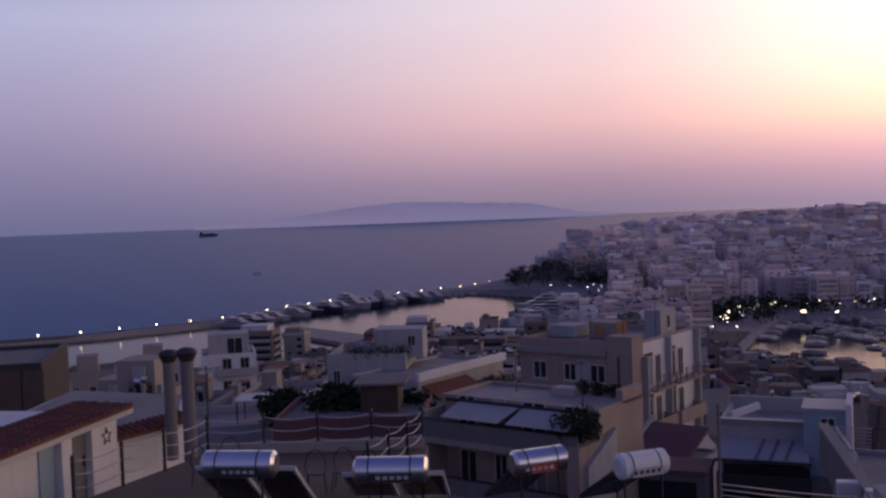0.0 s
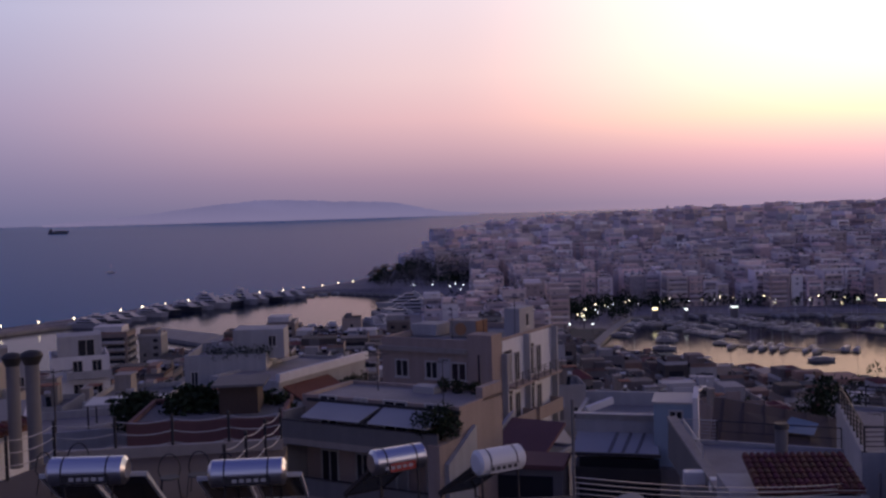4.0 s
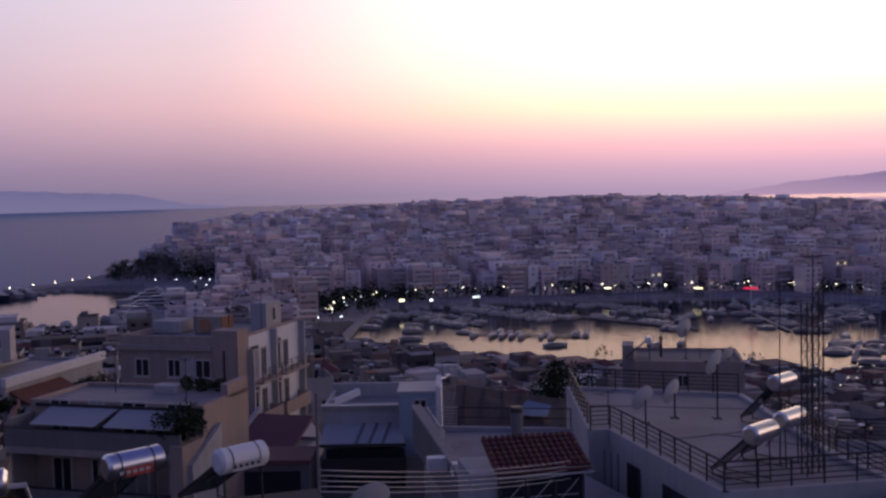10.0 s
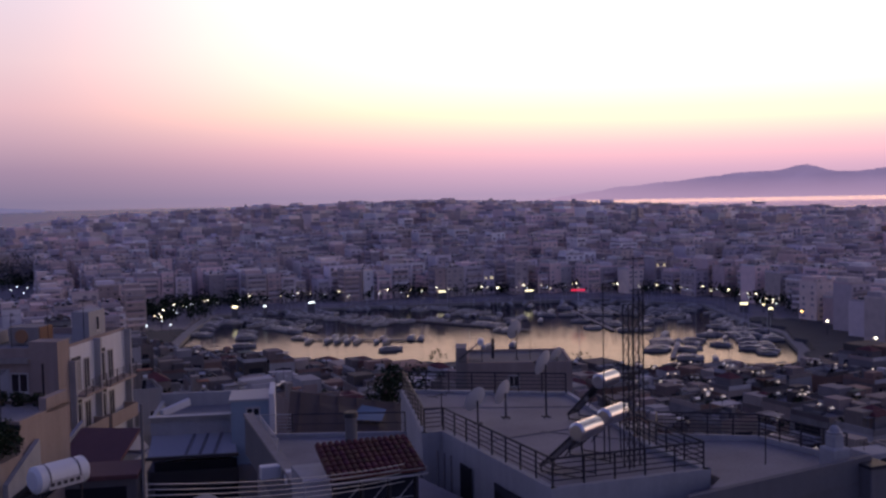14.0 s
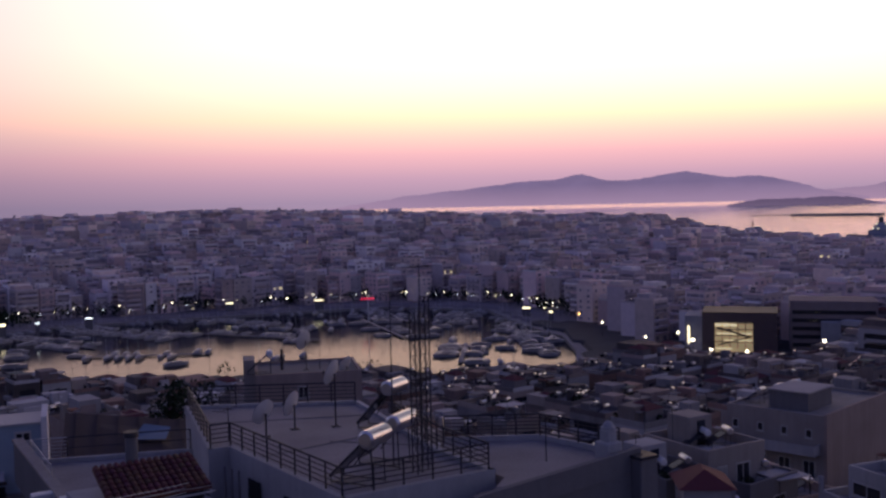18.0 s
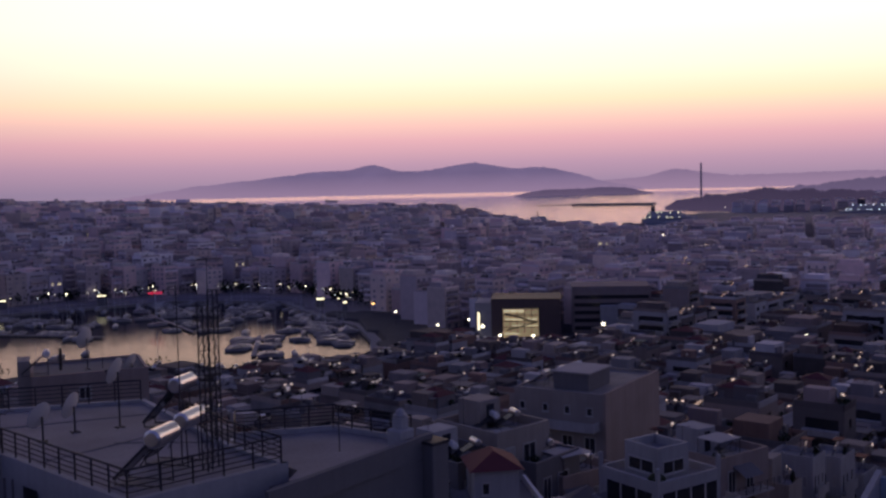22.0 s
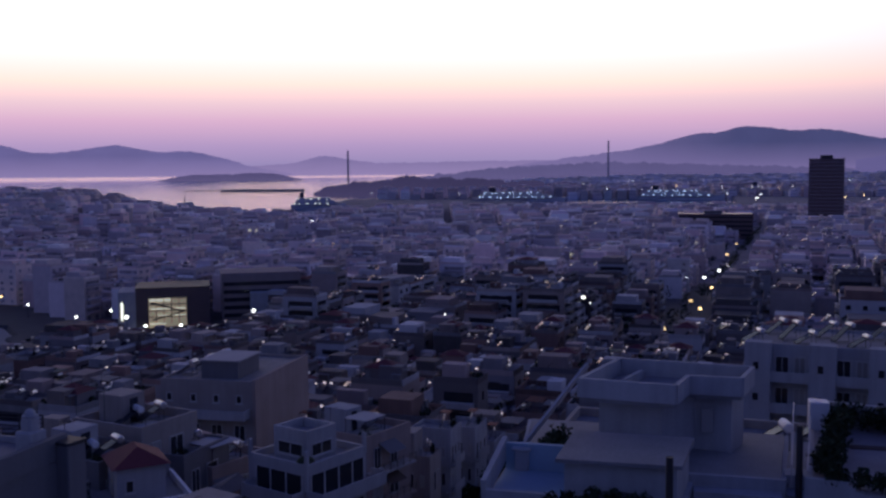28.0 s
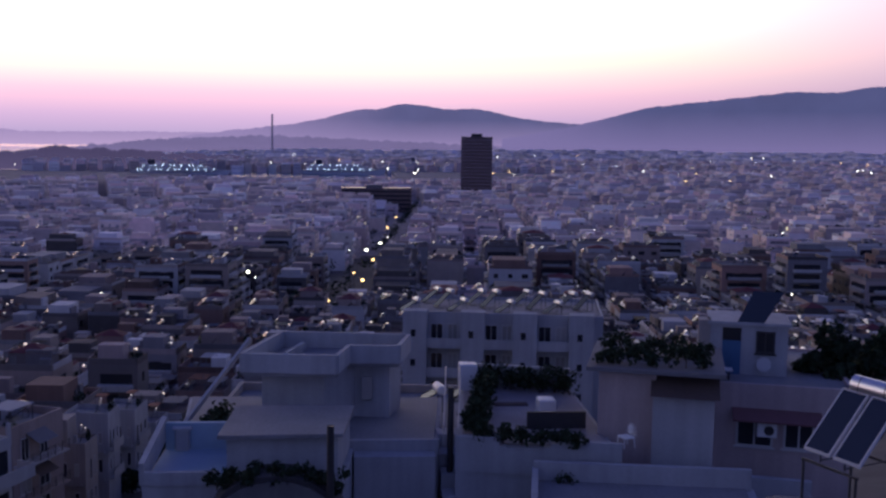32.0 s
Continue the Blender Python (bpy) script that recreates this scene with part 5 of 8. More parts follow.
# ---- the pale roofs with the sloping canopy ----
def canopy_house():
    t = house("house", "bluish white house with roof room and sloping canvas canopy", 14.45, 53.8, -23, 48.0)
    body(t, -0.2, 2.4, 0, 6.4, 7.5, 11.45, "white", "screed", 0.45)
    part("step_wall", Shape(M["white"]).box(-0.2, 2.25, 9, 4.4, 2.4, 11.55), t)
    part("coping", Shape(M["frame"]).box(-0.3, 2.15, 11.9, 4.4, 2.66, 11.97), t)
    rr = part("roof_room", Shape(M["blue_wall"]).box(4.3, 0.9, 8, 6.4, 3.6, 12.9), t)
    part("roof_room_cap", Shape(M["frame"]).box(4.2, 0.8, 12.9, 6.5, 3.7, 13.0), rr)
    window(t, "S", 0.9, 5.5, 12.0, 0.8, 0.55)
    part("fin_wall", Shape(M["whitewash"]).box(6.4, 0.3, 6, 6.7, 3.9, 13.35), t)
    part("back_parapet", Shape(M["white"]).box(-0.2, 7.2, 11.45, 6.4, 7.5, 12.3), t)
    part("roof_curb", Shape(M["whitewash"]).bar((0.2, 4.2, 11.75), (1.6, 5.6, 12.1), 0.25, 0.4), t)
    c = part("canopy", Shape(M["awning"]).add([(-0.1, 0, 10.3), (4.6, 0, 10.3), (4.4, 2.25, 10.9), (-0.1, 2.25, 10.9), (-0.1, 0, 10.24), (4.6, 0, 10.24), (4.4, 2.25, 10.84), (-0.1, 2.25, 10.84)],
                                             [(0, 1, 2, 3), (7, 6, 5, 4), (4, 5, 1, 0), (5, 6, 2, 1), (6, 7, 3, 2), (7, 4, 0, 3)]), t)
    for k in range(3):
        part("canopy_fold", Shape(M["grey"]).bar((1.9 + 0.75 * k, -0.02, 10.33), (2.2 + 0.75 * k, 2.2, 10.93), 0.16, 0.03), c)
    part("canopy_beam", Shape(M["iron"]).box(-0.2, -0.1, 10.1, 4.7, 0.02, 10.26), c)
    part("lower_wall", Shape(M["grey"]).box(-0.2, 0.4, 0, 6.4, 2.25, 9.4), t)
    part("lower_opening", Shape(M["glass"]).box(0.2, 0.3, 7.6, 4.6, 0.4, 9.9), t)
    part("railing", Shape(M["iron"]).box(0, -0.2, 8.6, 4.7, -0.15, 9.5), t)
    part("red_slab", Shape(M["terracotta_wall"]).box(-4.6, -1.6, 9.6, -0.4, 1.4, 9.85), t)
    part("side_house", Shape(M["grey"]).box(-4.4, -1.4, 0, -0.5, 1.3, 9.6), t)
    part("side_opening", Shape(M["glass"]).box(-4.1, -1.45, 7.2, -1.0, -1.4, 9.2), t)
    part("lower_roof", Shape(M["grey"]).box(-0.2, -4.6, 6.0, 6.2, -0.6, 6.2), t)
    for k in range(4):
        part("sheet_seam", Shape(M["slab"]).box(-0.2 + 1.6 * k, -4.6, 6.2, -0.12 + 1.6 * k, -0.6, 6.24), t)
    part("lower_body", Shape(M["grey"]).box(0, -4.4, 0, 6.0, -0.7, 6.0), t)
    part("lower_coping", Shape(M["frame"]).bar((-0.3, -4.7, 6.3), (6.3, -4.7, 6.5), 0.1, 0.12), t)


canopy_house()


# ---- the beige corner block with balconies ----
def corner_block():
    z0 = 48.0
    t = house("apartment_building", "beige corner apartment building with recessed balconies and roof rooms", 13.0, 70.5, -38, z0, "building")
    H = 14.4
    L, D = 9.4, 10.8
    body(t, -L, 0, -6, 0, D, H - 0.6, "beige", "screed", 0.5)
    # the corner pier and the stair room stand above the roof line
    part("corner_pier", Shape(M["beige"]).box(-1.9, -0.12, 4, 0.12, 1.5, H + 0.35), t)
    part("cornice", Shape(M["cream"]).box(-L - 0.15, -0.3, H - 1.1, -1.9, 0.02, H - 0.75), t)
    r = part("roof_room", Shape(M["cream"]).box(-5.9, 4.4, H - 0.5, -3.6, 6.2, H + 0.75), t)
    part("orange_side", Shape(M["orange"]).box(-3.6, 4.4, H - 0.5, -3.5, 6.2, H + 0.75), r)
    part("round_panel", Shape(M["orange"]).tube((-4.9, 4.4, H + 0.1), (-4.9, 4.3, H + 0.1), 0.48, n=18), r)
    part("stair_room", Shape(M["white"]).box(-1.6, 5.4, H - 0.5, -0.3, 8.0, H + 1.7), t)
    window(t, "E", -0.3, 6.7, H + 0.2, 0.6, 1.1)
    part("roof_room", Shape(M["white"]).box(-9.2, 4.0, H - 0.5, -6.9, 6.5, H + 0.4), t)
    # front windows
    for k in range(3):
        z = H - 3.1 - 3.05 * k
        for a, w in ((-7.6, 1.2), (-5.0, 1.1), (-2.7, 1.3)):
            window(t, "S", 0, a, z, w, 1.35)
        window(t, "S", -0.12, -0.95, z - 0.2, 0.34, 2.3, "glass", "beige")
    part("white_panel", Shape(M["white"]).box(-4.4, -0.05, H - 3.8, -3.4, 0.0, H - 1.5), t)
    part("side_panel", Shape(M["whitewash"]).box(0, 1.7, 0, 0.05, D - 0.1, H - 0.3), t)
    # side front: deep balconies between white fins
    for a in (1.55, 5.4, 10.5):
        part("fin", Shape(M["white"]).box(0, a - 0.12, 0, 0.55, a + 0.12, H - (1.2 if a < 2 else 0.2)), t)
    for k in range(4):
        z = H - 3.6 - 3.05 * k
        for a0, a1 in ((1.7, 5.25), (5.55, 10.35)):
            balcony(t, "E", 0.05, a0, a1 - 0.3, z, 1.1, "beige", k % 2 == 1)
            # flat black sheet painting the shade at the back of the balcony
            part("recess", Shape(M["bitumen"]).box(0.05, a0 + 0.15, z, 0.07, a0 + 1.5, z + 2.5), t)
            window(t, "E", 0.06, a0 + 0.75, z + 0.05, 1.1, 2.2, "shutter" if (k + (a0 > 4)) % 3 == 0 else "glass")
            window(t, "E", 0.06, a0 + 2.3, z + 0.05, 0.9, 2.2)
    part("awning", Shape(M["awning"]).add([(1.3, 5.0, H - 7.5), (1.3, 8.6, H - 7.5), (2.5, 8.6, H - 8.9), (2.5, 5.0, H - 8.9), (1.3, 5.0, H - 7.55), (1.3, 8.6, H - 7.55), (2.5, 8.6, H - 8.95), (2.5, 5.0, H - 8.95)],
                                         [(0, 1, 2, 3), (7, 6, 5, 4), (0, 3, 7, 4), (1, 0, 4, 5), (2, 1, 5, 6), (3, 2, 6, 7)]), t)
    for k in range(3):
        antenna(*(pose(13, 70.5, z0, 0, 0, -38) @ Vector((-5 + 2.2 * k, 3.2 + k, H - 0.55))), 2.4 + 0.4 * k, 40 * k)
    # the low tiled porch and white gable in front
    p = house("house", "low white house with a dark red porch roof", 13.2, 64.5, -38, z0, "house")
    body(p, -2.6, 0, -6, 2.4, 5.0, 7.2, "white", "screed", 0.2)
    part("porch_roof", Shape(M["terracotta_wall"]).add([(-2.2, 0.6, 7.5), (1.9, 0.6, 7.5), (1.9, 4.4, 9.0), (-2.2, 4.4, 9.0), (-2.2, 0.6, 7.3), (1.9, 0.6, 7.3), (1.9, 4.4, 8.8), (-2.2, 4.4, 8.8)],
                                                      [(0, 1, 2, 3), (7, 6, 5, 4), (4, 5, 1, 0), (5, 6, 2, 1), (6, 7, 3, 2), (7, 4, 0, 3)]), p)
    part("gable", Shape(M["white"]).add([(-2.5, 0.3, 7.2), (-2.5, 4.9, 7.2), (-2.5, 4.9, 9.4), (-2.5, 0.3, 7.7), (-2.25, 0.3, 7.2), (-2.25, 4.9, 7.2), (-2.25, 4.9, 9.4), (-2.25, 0.3, 7.7)],
                                       [(0, 1, 2, 3), (7, 6, 5, 4), (4, 5, 1, 0), (5, 6, 2, 1), (6, 7, 3, 2), (7, 4, 0, 3)]), p)
    window(p, "E", 2.4, 2.0, 5.0, 1.0, 1.3)


corner_block()


# ---- the block with the two pale awnings ----
def awning_block():
    z0 = 48.0
    t = house("apartment_building", "beige apartment building with two pale awnings over a long balcony", -1.13, 55.0, -37.7, z0, "building")
    body(t, -0.6, 2.0, -4, 9.5, 6.9, 13.5, "beige", "screed_light", 0.22)
    part("raised_wall", Shape(M["beige"]).box(9.1, 4.6, 13.5, 9.5, 6.9, 14.3), t)
    part("fascia", Shape(M["iron"]).box(-0.2, 1.86, 13.38, 9.6, 2.0, 13.56), t)
    part("end_wall", Shape(M["cream"]).box(-0.6, 0.2, 8.6, -0.4, 2.0, 13.1), t)
    for z, mat in ((11.75, "grey"), (8.7, "grey"), (5.6, "grey")):
        b = part("balcony", Shape(M["cream"]).box(-0.6, -0.1, z - 0.35, 9.4, 2.0, z), t)
        part("parapet", Shape(M[mat]).box(-0.6, -0.1, z, 9.4, 0.0, z + 0.95), b)
        part("parapet_rail", Shape(M["iron"]).box(-0.6, -0.14, z + 0.95, 9.4, 0.04, z + 1.0), b)
    for x0, x1 in ((0.7, 4.72), (4.95, 8.9)):
        a = part("awning", Shape(M["awning"]).add([(x0 + 0.3, -0.2, 13.0), (x1, -0.2, 13.0), (x1, 1.9, 13.42), (x0, 1.9, 13.42), (x0 + 0.3, -0.2, 12.95), (x1, -0.2, 12.95), (x1, 1.9, 13.37), (x0, 1.9, 13.37)],
                                                 [(0, 1, 2, 3), (7, 6, 5, 4), (4, 5, 1, 0), (5, 6, 2, 1), (6, 7, 3, 2), (7, 4, 0, 3)]), t)
        part("front_bar", Shape(M["frame"]).tube((x0 + 0.3, -0.22, 12.97), (x1, -0.22, 12.97), 0.035, n=6), a)
        part("awning_arm", Shape(M["iron"]).tube((x1 + 0.1, 1.9, 13.3), (x1 + 0.1, -0.2, 12.9), 0.04, n=5), a)
    for k, z in enumerate((5.65, 8.75, 11.8)):
        for i, a in enumerate((1.2, 3.4, 5.6, 8.0)):
            window(t, "S", 2.0, a, z, (1.2, 0.9, 1.5, 1.1)[i], 2.0, "shutter" if (i + k) % 3 == 0 else "glass")
    part("pier", Shape(M["beige"]).box(8.9, -0.3, 2, 9.6, 2.0, 12.2), t)
    part("gable", Shape(M["white"]).add([(9.6, 0.2, 2), (9.6, 3.2, 2), (9.6, 3.2, 12.6), (9.6, 0.2, 11.2), (9.85, 0.2, 2), (9.85, 3.2, 2), (9.85, 3.2, 12.6), (9.85, 0.2, 11.2)],
                                      [(3, 2, 1, 0), (4, 5, 6, 7), (0, 1, 5, 4), (1, 2, 6, 5), (2, 3, 7, 6), (3, 0, 4, 7)]), t)
    m = pose(-1.13, 55.0, z0, 0, 0, -37.7)
    p = m @ Vector((8.8, 1.0, 11.8))
    shrub(p.x, p.y, p.z, 2.4, 1.6, 2.0, 5, "dark climbing plant over the balcony corner", 1100)
    for k, (a, b) in enumerate(((2.4, 5.2), (7.2, 4.4))):
        p = m @ Vector((a, b, 13.53))
        antenna(p.x, p.y, p.z, 2.2, 20 + 50 * k)
    c = part("roof_cabinet", Shape(M["slab"]).bevel_box(4.6, 5.4, 13.53, 6.0, 6.3, 13.95, 0.04), t)
    for k in range(3):
        p = m @ Vector((6.2 + 0.9 * k, 6.2, 13.53))
        shrub(p.x, p.y, p.z, 1.0, 0.8, 0.8, 400 + k, "dry potted plants on the flat roof", 160)


awning_block()


# ---- the fenced terrace just below, with its heaters and chairs ----
ZB = 65.7


def fenced_terrace():
    t = house("terrace_building", "ochre roof terrace fenced by iron posts and white ropes", 0, 0, 0, ZB, "building")
    o = [(-8.8, 22.6), (-1.2, 20.6), (-0.2, 22.6), (-0.7, 24.2), (-0.6, 27.4), (-6.6, 27.4)]
    side = [(-5.6, 18.4), (5.6, 17.6), (5.9, 22.4), (-0.15, 23.0), (-0.15, 22.5), (-1.15, 20.5), (-5.6, 21.6)]
    part("side_roof", Shape(M["bitumen"]).prism(side, -10, -0.35), t)
    part("wall", Shape(M["grey"]).prism(o, -10, -0.25), t)
    part("floor_slab", Shape(M["ochre"]).prism(o, -0.25, 0.0), t)
    part("low_wall", Shape(M["cream"]).bar((-6.5, 27.2, 0.1), (-0.7, 27.2, 0.1), 0.2, 0.35), t)
    pts = [(-8.6, 23.0), (-7.9, 24.3), (-7.25, 25.6), (-6.5, 27.1), (-5.0, 27.2), (-3.55, 27.2), (-2.1, 27.2), (-0.75, 27.2), (-1.1, 25.9), (-1.5, 24.6), (-1.9, 23.3)]
    for x, y in pts:
        p = part("post", Shape(M["iron"]).box(x - 0.035, y - 0.035, 0, x + 0.035, y + 0.035, 1.05), t)
        part("finial", Shape(M["iron"]).dome((x, y, 1.05), 0.05, 0.06, 8, 3), p)
    for (xa, ya), (xb, yb) in zip(pts, pts[1:]):
        for z in (0.35, 0.66, 0.97):
            pl = [(xa + (xb - xa) * k / 5, ya + (yb - ya) * k / 5, z - 0.09 * 4 * (k / 5) * (1 - k / 5)) for k in range(6)]
            part("rope", Shape(M["frame"]).path(pl, 0.016), t)


fenced_terrace()
solar_heater(-4.15, 20.0, ZB, 172, "solar water heater with blank steel tank above the terrace", "steel", 2, 1.5, 1.5)
solar_heater(-1.2, 20.3, ZB - 0.05, 176, "solar water heater with steel tank above the terrace", "steel", 2, 1.5, 1.25)


def tank_sticker(t, high, dark="iron", length=0.85, z=-0.1):
    tank = [c for c in t.children if c.name.startswith("tank")][0]
    part("sticker", Shape(M[dark]).box(-length / 2, 0.255, high + z - 0.09, length / 2, 0.272, high + z + 0.09), tank)
    for k in range(5):
        part("print_bar", Shape(M["frame" if dark != "frame" else "iron"]).box(-length / 2 + 0.08 + k * 0.14, 0.272, high + z - 0.03, -length / 2 + 0.17 + k * 0.14, 0.276, high + z + 0.04), tank)


h1 = solar_heater(1.85, 21.4, ZB - 0.35, 202, "solar water heater with polished steel tank and red sticker", "steel", 1, 1.25, 1.35)
tank_sticker(h1, 1.35, "red_paint", 0.6)
h2 = solar_heater(3.95, 21.0, ZB - 0.35, 202, "solar water heater with white enamel tank and dark printed bars", "tank_white", 1, 1.15, 1.3)
tank_sticker(h2, 1.3, "frame", 0.75)
tank_sticker(bpy.data.objects["solar_water_heater.003"], 1.5, "iron", 0.9)
tank_sticker(bpy.data.objects["solar_water_heater.004"], 1.25, "iron", 0.9)


def garden_chair(x, y, z, turn):
    t = thing("garden_chair", pose(x, y, z, 0, 0, turn), "black wrought-iron garden chair with arched back", "chair", "terrace chairs")
    part("seat", Shape(M["iron"]).tube((0, 0, 0.43), (0, 0, 0.46), 0.23, 0.22, 16), t)
    arch = [(0.24 * math.cos(math.pi * k / 12), 0.2, 0.55 + 0.38 * math.sin(math.pi * k / 12)) for k in range(13)]
    s = Shape(M["iron"]).path([(0.2, 0.15, 0.44)] + arch + [(-0.2, 0.15, 0.44)], 0.016, 6)
    part("backrest", s, t)
    for sx, sy in ((1, 1), (1, -1), (-1, 1), (-1, -1)):
        part("leg", Shape(M["iron"]).tube((0.17 * sx, 0.17 * sy, 0.44), (0.22 * sx, 0.22 * sy, 0), 0.014, n=6), t)
    return t


for x, y, a in ((-3.1, 23.2, 10), (-2.5, 23.3, -5), (-1.95, 23.0, -30), (-5.9, 24.2, 60), (-5.4, 24.9, 20)):
    garden_chair(x, y, ZB, a)
tbl = thing("garden_table", pose(-5.2, 24.1, ZB), "small round black iron garden table", "table")
part("tabletop", Shape(M["iron"]).tube((0, 0, 0.7), (0, 0, 0.72), 0.35, n=18), tbl)
for k in range(3):
    part("leg", Shape(M["iron"]).tube((0.2 * math.cos(2.1 * k), 0.2 * math.sin(2.1 * k), 0.7), (0.3 * math.cos(2.1 * k), 0.3 * math.sin(2.1 * k), 0), 0.015, n=6), tbl)


# ---- the white house with tiled eaves and the grey flat roof behind it ----
def tiled_house():
    t = house("house", "white house with a red-tiled roof edge and a star ornament", -10.43, 27.32, 79, 56)
    part("wall", Shape(M["whitewash"]).box(-3.2, 0.25, -4, 2.75, 6, 10.45), t)
    part("recess_wall", Shape(M["grey"]).box(0.35, 0.21, -4, 1.35, 0.25, 10.4), t)
    part("shutter", Shape(M["blue_wall"]).box(-0.9, 0.2, 8.0, -0.2, 0.25, 10.3), t)
    part("pier", Shape(M["whitewash"]).bevel_box(-0.15, 0.0, -4, 0.35, 0.3, 10.5, 0.02), t)
    part("pier", Shape(M["whitewash"]).bevel_box(1.35, 0.0, -4, 2.75, 0.3, 10.5, 0.02), t)
    part("handle", Shape(M["iron"]).tube((1.2, 0.18, 9.2), (1.2, 0.18, 9.5), 0.03, n=6), t)
    tiled_roof(t, -3.4, -0.4, 3.0, 1.5, 10.55, 10.62, 5)
    part("eave_board", Shape(M["frame"]).box(-3.4, -0.42, 10.36, 3.0, -0.34, 10.5), t)
    star = Shape(M["iron"])
    for k in range(5):
        a = math.pi / 2 + 2 * math.pi * k / 5
        for b in (a + 0.63, a - 0.63):
            star.tube((2.1 + 0.26 * math.cos(a), -0.04, 9.85 + 0.26 * math.sin(a)), (2.1 + 0.11 * math.cos(b), -0.04, 9.85 + 0.11 * math.sin(b)), 0.014, n=5)
    part("star_ornament", star, t)
    f = house("house", "white house with grey flat roof and red-tiled coping", -10.6, 30.2, 60, 54)
    part("wall", Shape(M["whitewash"]).prism([(0, 0), (3.65, 0), (7.0, 3.1), (6.2, 8.5), (1.5, 6.0), (0, 2.0)], -4, 11.5), f)
    part("roof", Shape(M["screed"]).prism([(0.1, 0.3), (3.6, 0.3), (6.8, 3.2), (6.0, 8.3), (1.6, 5.8), (0.1, 2.0)], 11.5, 11.54), f)
    tiled_roof(f, -0.3, -0.35, 3.75, 0.3, 11.5, 11.68, 2, "coping")
    part("drip_edge", Shape(M["frame"]).box(-0.3, -0.37, 11.3, 3.75, -0.3, 11.42), f)
    for x, y, foot, top in ((-8.8, 31.9, 65.5, 67.95), (-7.6, 29.5, 62.0, 68.3)):
        c = house("chimney", "tall round metal flue with a dark cowl", x, y, 0, foot, "chimney", "flues")
        part("flue", Shape(M["grey"]).tube((0, 0, -1.0), (0, 0, top - foot - 0.35), 0.19, n=14), c)
        part("cowl", Shape(M["iron"]).tube((0, 0, top - foot - 0.35), (0, 0, top - foot - 0.1), 0.2, 0.32, n=14).dome((0, 0, top - foot - 0.1), 0.32, 0.16, 12, 3), c)
    antenna(-7.7, 32.2, 65.4, 2.0, 30)
    d = house("house", "dark building side with a boarded wall", -19.5, 42.0, 12, 54)
    body(d, -4, 0, -6, 2.4, 7, 12.1, "iron", "grey", 0.2)
    for k in range(7):
        part("board", Shape(M["wood"]).box(-3.9 + 0.92 * k, -0.06, 6.5, -3.05 + 0.92 * k, 0, 12.0), d)


tiled_house()


# ---- the dull red low houses and the white houses behind them ----
def red_houses():
    t = house("house", "low dark red house with small windows", -10.8, 61.2, -4, 48)
    body(t, 0, 0, -4, 9.2, 7.5, 11.4, "terracotta_wall", "grey", 0.35)
    for k in range(4):
        window(t, "S", 0, 1.3 + 2.2 * k, 8.9, 0.9, 1.2, "glass", "wood")
    part("brick_hut", Shape(M["wood"]).box(5.0, 3, 11.4, 7.4, 6, 13.2), t)
    part("hut_roof", Shape(M["grey"]).box(4.6, 2.5, 13.2, 7.9, 6.4, 13.35), t)
    tree(-7.2, 66.5, 56.3, 4.0, 3.0, 21, "dark evergreen tree on a terrace", 0.28, 1500)
    tree(-2.6, 68.0, 55.6, 4.0, 2.4, 22, "dark evergreen tree on a terrace", 0.28, 1200)
    tree(-11.0, 70.0, 55.5, 4.5, 2.5, 23, "dark evergreen tree between houses", 0.28, 1000)
    w = house("house", "white house with long blue-grey terrace wall", -16.5, 70.0, 8, 46)
    body(w, -4, 0, -4, 7, 8, 11.0, "white", "screed_light", 0.6)
    for k in range(3):
        window(w, "S", 0, -2.0 + 3 * k, 8.0, 1.0, 1.3)
    g = house("pergola", "pergola with a flat pale roof over a terrace", -13.0, 74.0, 0, 56.6, "pergola")
    part("roof", Shape(M["dish"]).box(-2.6, -1.6, 2.2, 2.6, 1.6, 2.3), g)
    for sx in (-1, 1):
        for sy in (-1, 1):
            part("post", Shape(M["iron"]).box(sx * 2.4 - 0.05, sy * 1.4 - 0.05, 0, sx * 2.4 + 0.05, sy * 1.4 + 0.05, 2.2), g)


red_houses()


